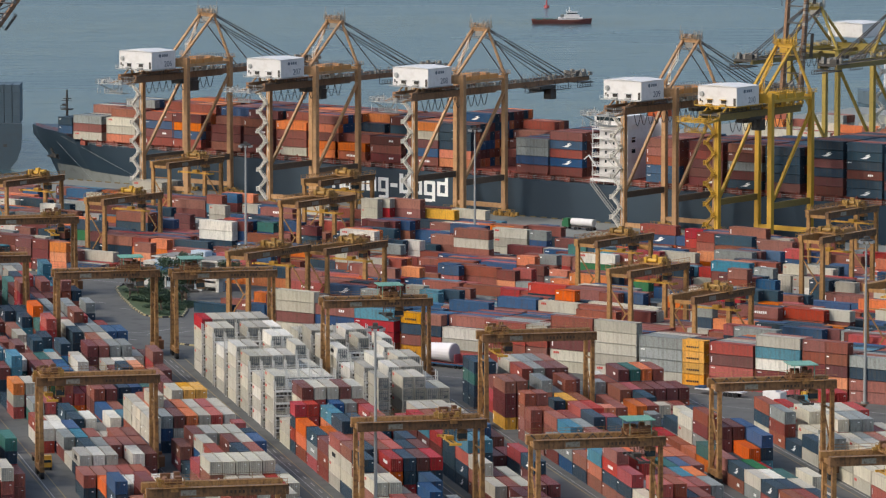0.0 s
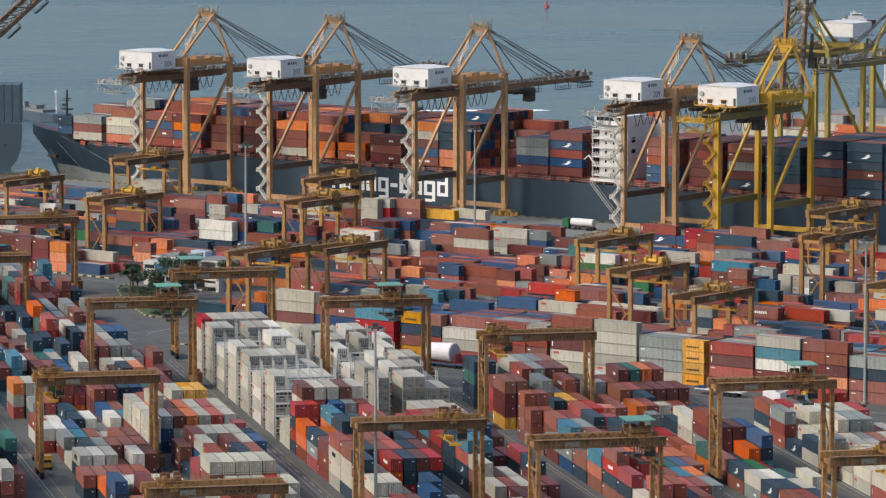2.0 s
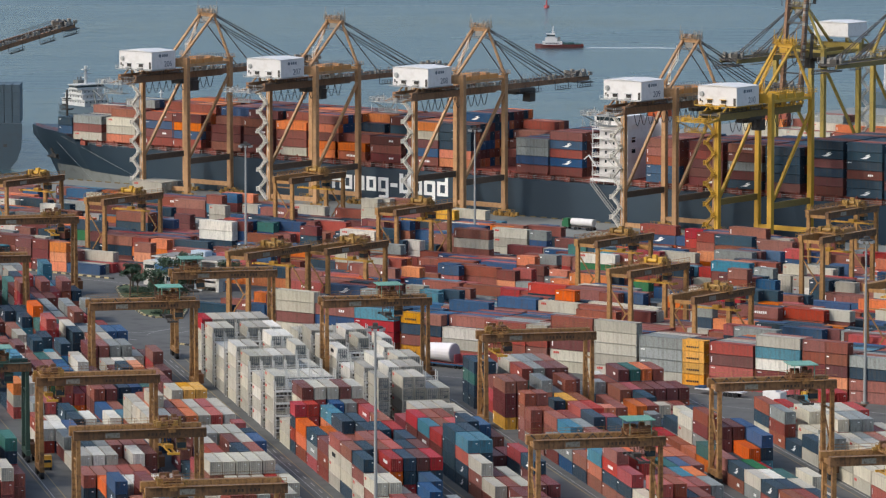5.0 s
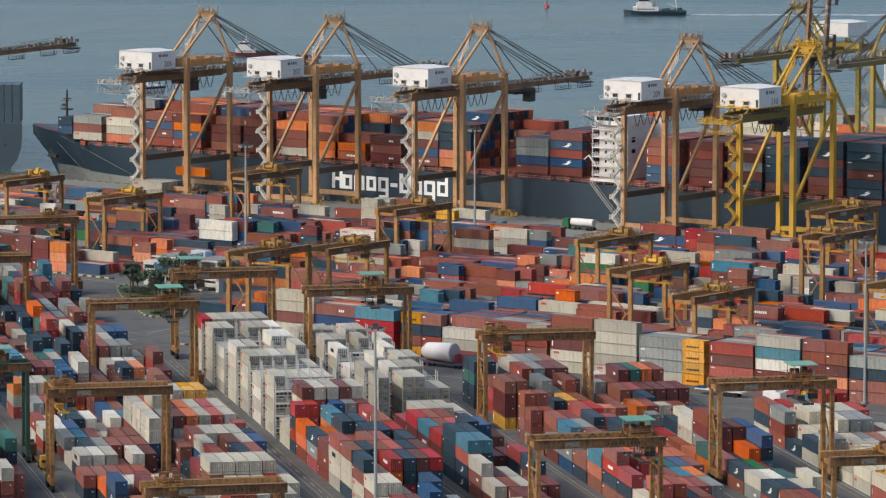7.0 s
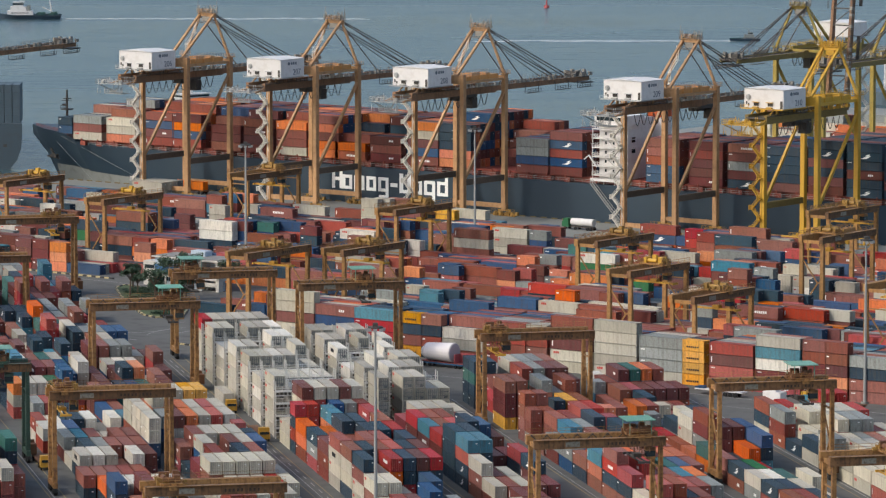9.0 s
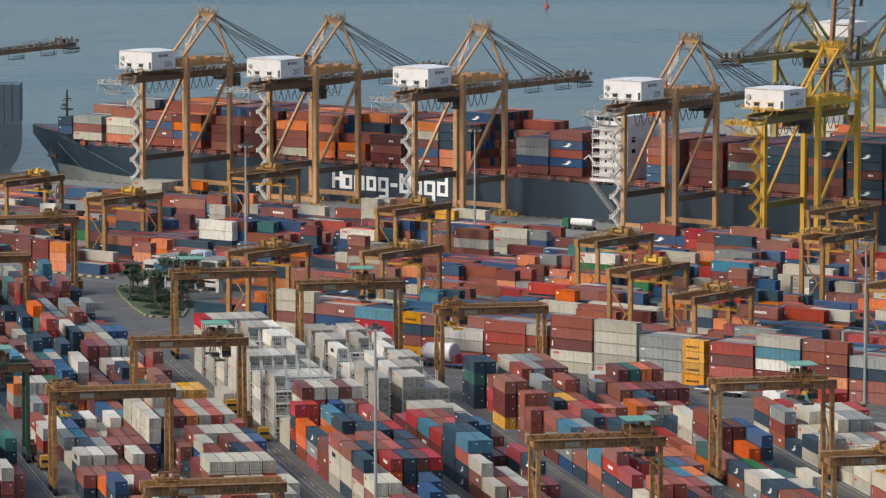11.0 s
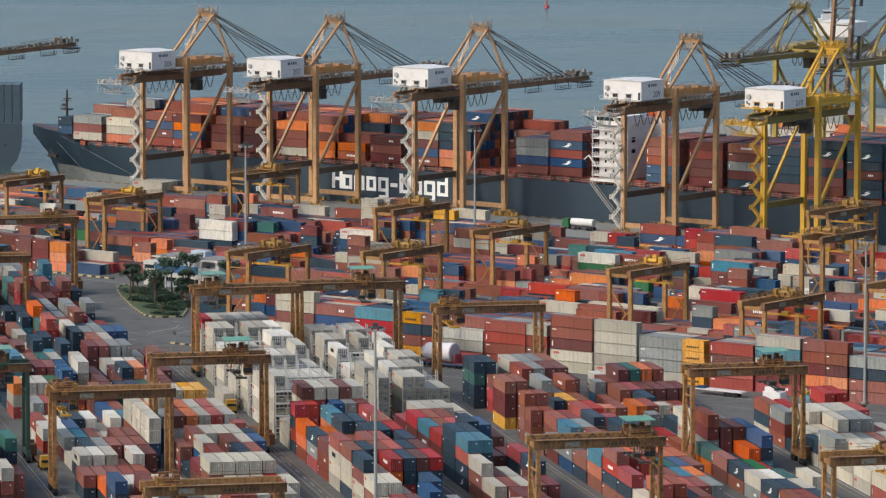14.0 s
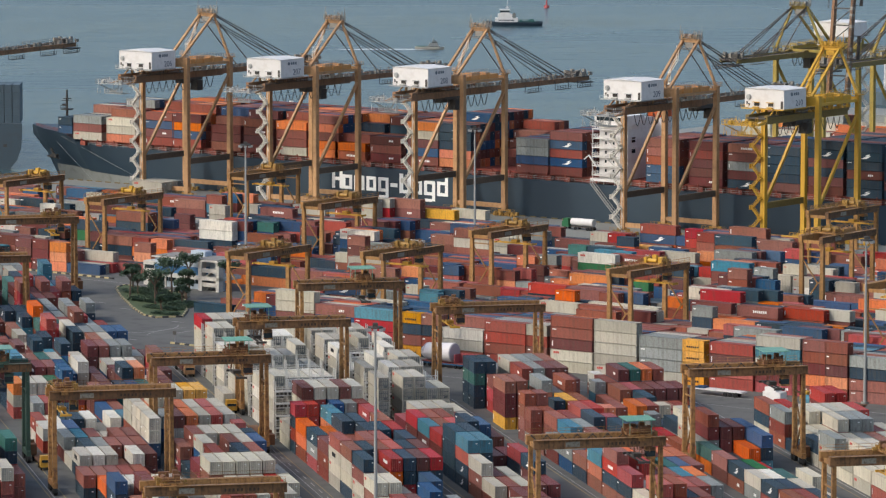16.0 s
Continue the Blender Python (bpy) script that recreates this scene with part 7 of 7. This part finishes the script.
def still(u):
    return [(0, u, None), (16, u, None)]


A_RUNS = {
    "a2": [(0, -1208, None), (1, -1188, None), (1.5, -1167, None), (2, -1149, None), (2.4, -1147, None), (9.3, -1146, None), (11.3, -1067, None), (12, -1052.5, None), (16, -1052, None)],
    "f1": [(0, -1027, None), (6.3, -1027, None), (7, -1010, None), (8, -1006, None), (16, -1006, None)],
    "d3": [(0, -1202, None), (12.8, -1201.5, None), (13.3, -1194, None), (14, -1169.6, None), (14.5, -1148, None), (15.3, -1126, None), (16, -1107, None)],
    "b3": [(0, -952, None), (3.5, -952, None), (4, -952, 169), (4.6, -952, 145), (5.6, -952, 90), (6.2, -952, 50), (16, -952, 45)],
    "e4": [(0, -1140, None), (6.3, -1142, None), (7, -1162, None), (8, -1173, None), (16, -1173.5, None)],
    "c6": still(-923), "c5": [(0, -1074, None), (9.2, -1076, None), (11, -1121, None), (16, -1124, None)],
    "g6": [(0, -990.5, None), (13.1, -990.5, None), (14, -1012, None), (16, -1012, None)],
    "c8": still(-892), "c9": [(0, -882, None), (12, -884, None), (16, -884, None)], "o2": still(-1331), "o1": still(-1245),
    "green": [(0, -1075, 60), (2.2, -1070, 80), (2.8, -1050, None), (16, -1049, None)],
}
B_RUNS = {
    "r": [(0, -884.9, None), (2.8, -881.8, None), (3.5, -865.0, None), (4.1, -850.3, None), (14.2, -851.3, None), (14.7, -859.4, None), (16, -876.7, None)],
    "b": [(0, -809.9, None), (8.2, -808.9, None), (9, -804.3, None), (11.3, -791.5, None), (16, -791.5, None)],
    "m": [(0, -762.9, None), (11.4, -762.9, None), (12, -784.3, None), (12.5, -795.5, None), (16, -797.5, None)],
    "p": [(0, -676.5, None), (13.1, -676.5, None), (14, -656.6, None), (14.5, -640.8, None), (15.2, -617.3, None), (16, -581.6, None)],
    "q": [(0, -920.2, None), (4.1, -920.4, None), (6.2, -947.9, None), (16, -948.4, None)],
    "j": [(0, -978.4, None), (1.2, -979.4, None), (2, -994.6, None), (3, -1024.9, None), (3.5, -1039.0, None), (4.5, -1070.3, None), (6, -1100.6, None), (16, -1102.6, None)],
    "n": still(-993.0),
    "h": still(-746.8),
    "g": still(-711.2),
    "re": still(-639.5),
    "a": still(-813.9),
    "e": still(-714.2),
    "i": still(-933.2),
}


TROLLEYS = {"206": [(0, -13), (8.6, -13), (11.4, 9), (12.6, 9), (13.4, -11), (16, -11)],
            "208": [(0, 30), (1, 28), (1.8, 19), (8.1, 19), (8.5, -3), (9.5, -12), (12, -19), (16, -19)]}


def motions():
    for key, rows in A_RUNS.items():
        walk(YC[key], along(at_a, YARD_A[key], rows))
    for key, rows in B_RUNS.items():
        walk(YC[key], along(at_b, YARD_B[key], rows))
    for num, rows in TROLLEYS.items():
        cart = [o for o in QC[num].children if o.name.startswith("trolley") and o.type == "EMPTY"][0]
        walk(cart, [(t, pose(0, y, 0)) for t, y in rows])
    walk(QC["210"], [(0, at_b(-804.2, 1228.5)), (6.2, at_b(-804.2, 1228.5)), (7.0, at_b(-796.5, 1228.5)), (8.4, at_b(-788.2, 1228.5)), (16, at_b(-788.0, 1228.5))])
    walk(FARQ[0], [(0, at_b(-906.5, 1372, 0, 180)), (1.2, at_b(-908, 1372, 0, 180)), (3.0, at_b(-912, 1372, 0, 180)), (16, at_b(-912, 1372, 0, 180))])
    walk(BOOM205, [(t, pose(0, 3.0, 38.8, a, 0, 0)) for t, a in ((0, 41), (1, 35), (2, 29), (3, 24), (4.2, 16.5), (6.2, 1), (16, 1))])
    for ob, way, rows in BOATS.values():
        walk(ob, [(t, pose(x, y, SEA_Z, 0, 0, 0 if way > 0 else 180)) for t, x, y in rows])
    away = [(12.35, -1029.6, 1221.0), (12.5, -1044.0, 1224.0), (12.7, -1061.0, 1226.0), (13.0, -1079.0, 1226.0), (13.4, -1106.0, 1226.0), (14.0, -1140.0, 1226.0), (16, -1180.0, 1226.0)]
    walk(QUAY_TRUCK, [(t, at_b(u, v, 0, 180)) for t, u, v in [(0, -955.0, 1222.2), (5.0, -957.0, 1222.2), (6.9, -1043.0, 1222.2), (12.35, -1043.0, 1222.2)] + [(t, u - 13.4, v + 1.2) for t, u, v in away[1:]]])
    walk(HOISTED, [(t, at_b(-1029.6, v, z)) for t, v, z in ((0, 1246.0, 6.0), (4.4, 1246.0, 6.0), (5.3, 1246.0, 28.5), (5.8, 1237.0, 28.5), (6.05, 1231.6, 26.0), (6.4, 1231.6, 17.2), (7.0, 1222.0, 5.6), (7.3, 1221.0, 1.4), (11.0, 1221.0, 1.4), (11.5, 1221.0, 3.0), (11.9, 1221.0, 1.5))] + [(t, at_b(u, v, 1.4)) for t, u, v in away])
    lane = [(6.4, 7.2, 1293.6, 143), (7.0, -34.0, 1325.0, 150), (7.15, -48.0, 1322.0, 215), (7.25, -64.0, 1300.0, 240), (7.4, -78.0, 1268.0, 265)]
    for truck, late, u in ((AISLE_TRUCK, 0.0, -1065.0), (BOX_TRUCK, 0.9, -1108.0)):
        out = [(t + late, pose(x, y, 0, 0, 0, a)) for t, x, y, a in lane]
        walk(truck, [(0, pose(lane[0][1] + late * 24, lane[0][2] - late * 18, 0, 0, 0, lane[0][3]))] + out + [(7.6 + late, at_a(-1180.0, 184.2)), (8.0 + late, at_a(-1079.0 if not late else u, 184.2)), (9.2 + late, at_a(u, 184.2)), (16, at_a(u, 184.2))])
    walk(LOOP_TRUCK, [(t, pose(x, y, 0, 0, 0, a)) for t, x, y, a in ((0, -83.7, 1167.8, 102), (12.4, -83.7, 1167.8, 102), (12.8, -94.0, 1216.7, 102), (13.0, -74.5, 1248.8, 85), (13.3, -77.0, 1267.0, 75), (13.5, -73.0, 1277.0, 50), (13.6, -67.0, 1291.0, 60), (13.8, -50.0, 1316.0, 45), (14.3, -20.0, 1314.0, -20), (15, 40.0, 1270.0, -37), (16, 60.0, 1254.0, -37))])
    walk(ROAD_TRUCK, [(t, pose(x, y, 0, 0, 0, a)) for t, x, y, a in ((0, -45.3, 1276.1, 186), (14.7, -45.3, 1276.1, 186), (15.2, -69.5, 1278.4, 188), (15.4, -71.9, 1272.8, 196), (15.5, -73.5, 1269.5, 206), (15.6, -73.0, 1258.5, 232), (15.7, -71.1, 1249.8, 262), (15.8, -65.6, 1245.5, 290), (16.0, -60.2, 1180.9, 282))])
    TANKER.scale = (0.6, 0.6, 0.6)
    walk(TANKER, [(t, pose(x, y, SEA_Z, 0, 0, 128)) for t, x, y in ((0, -215, 1911), (1, -178, 1911), (1.5, -170, 1911), (2, -163, 1911), (2.5, -156, 1911), (3, -149, 1911), (3.5, -143, 1911), (4.2, -134, 1910), (6.4, -106, 1903), (7.5, -94, 1895), (9, -81, 1864), (11.3, -66, 1815), (16, -40, 1750))])


motions()
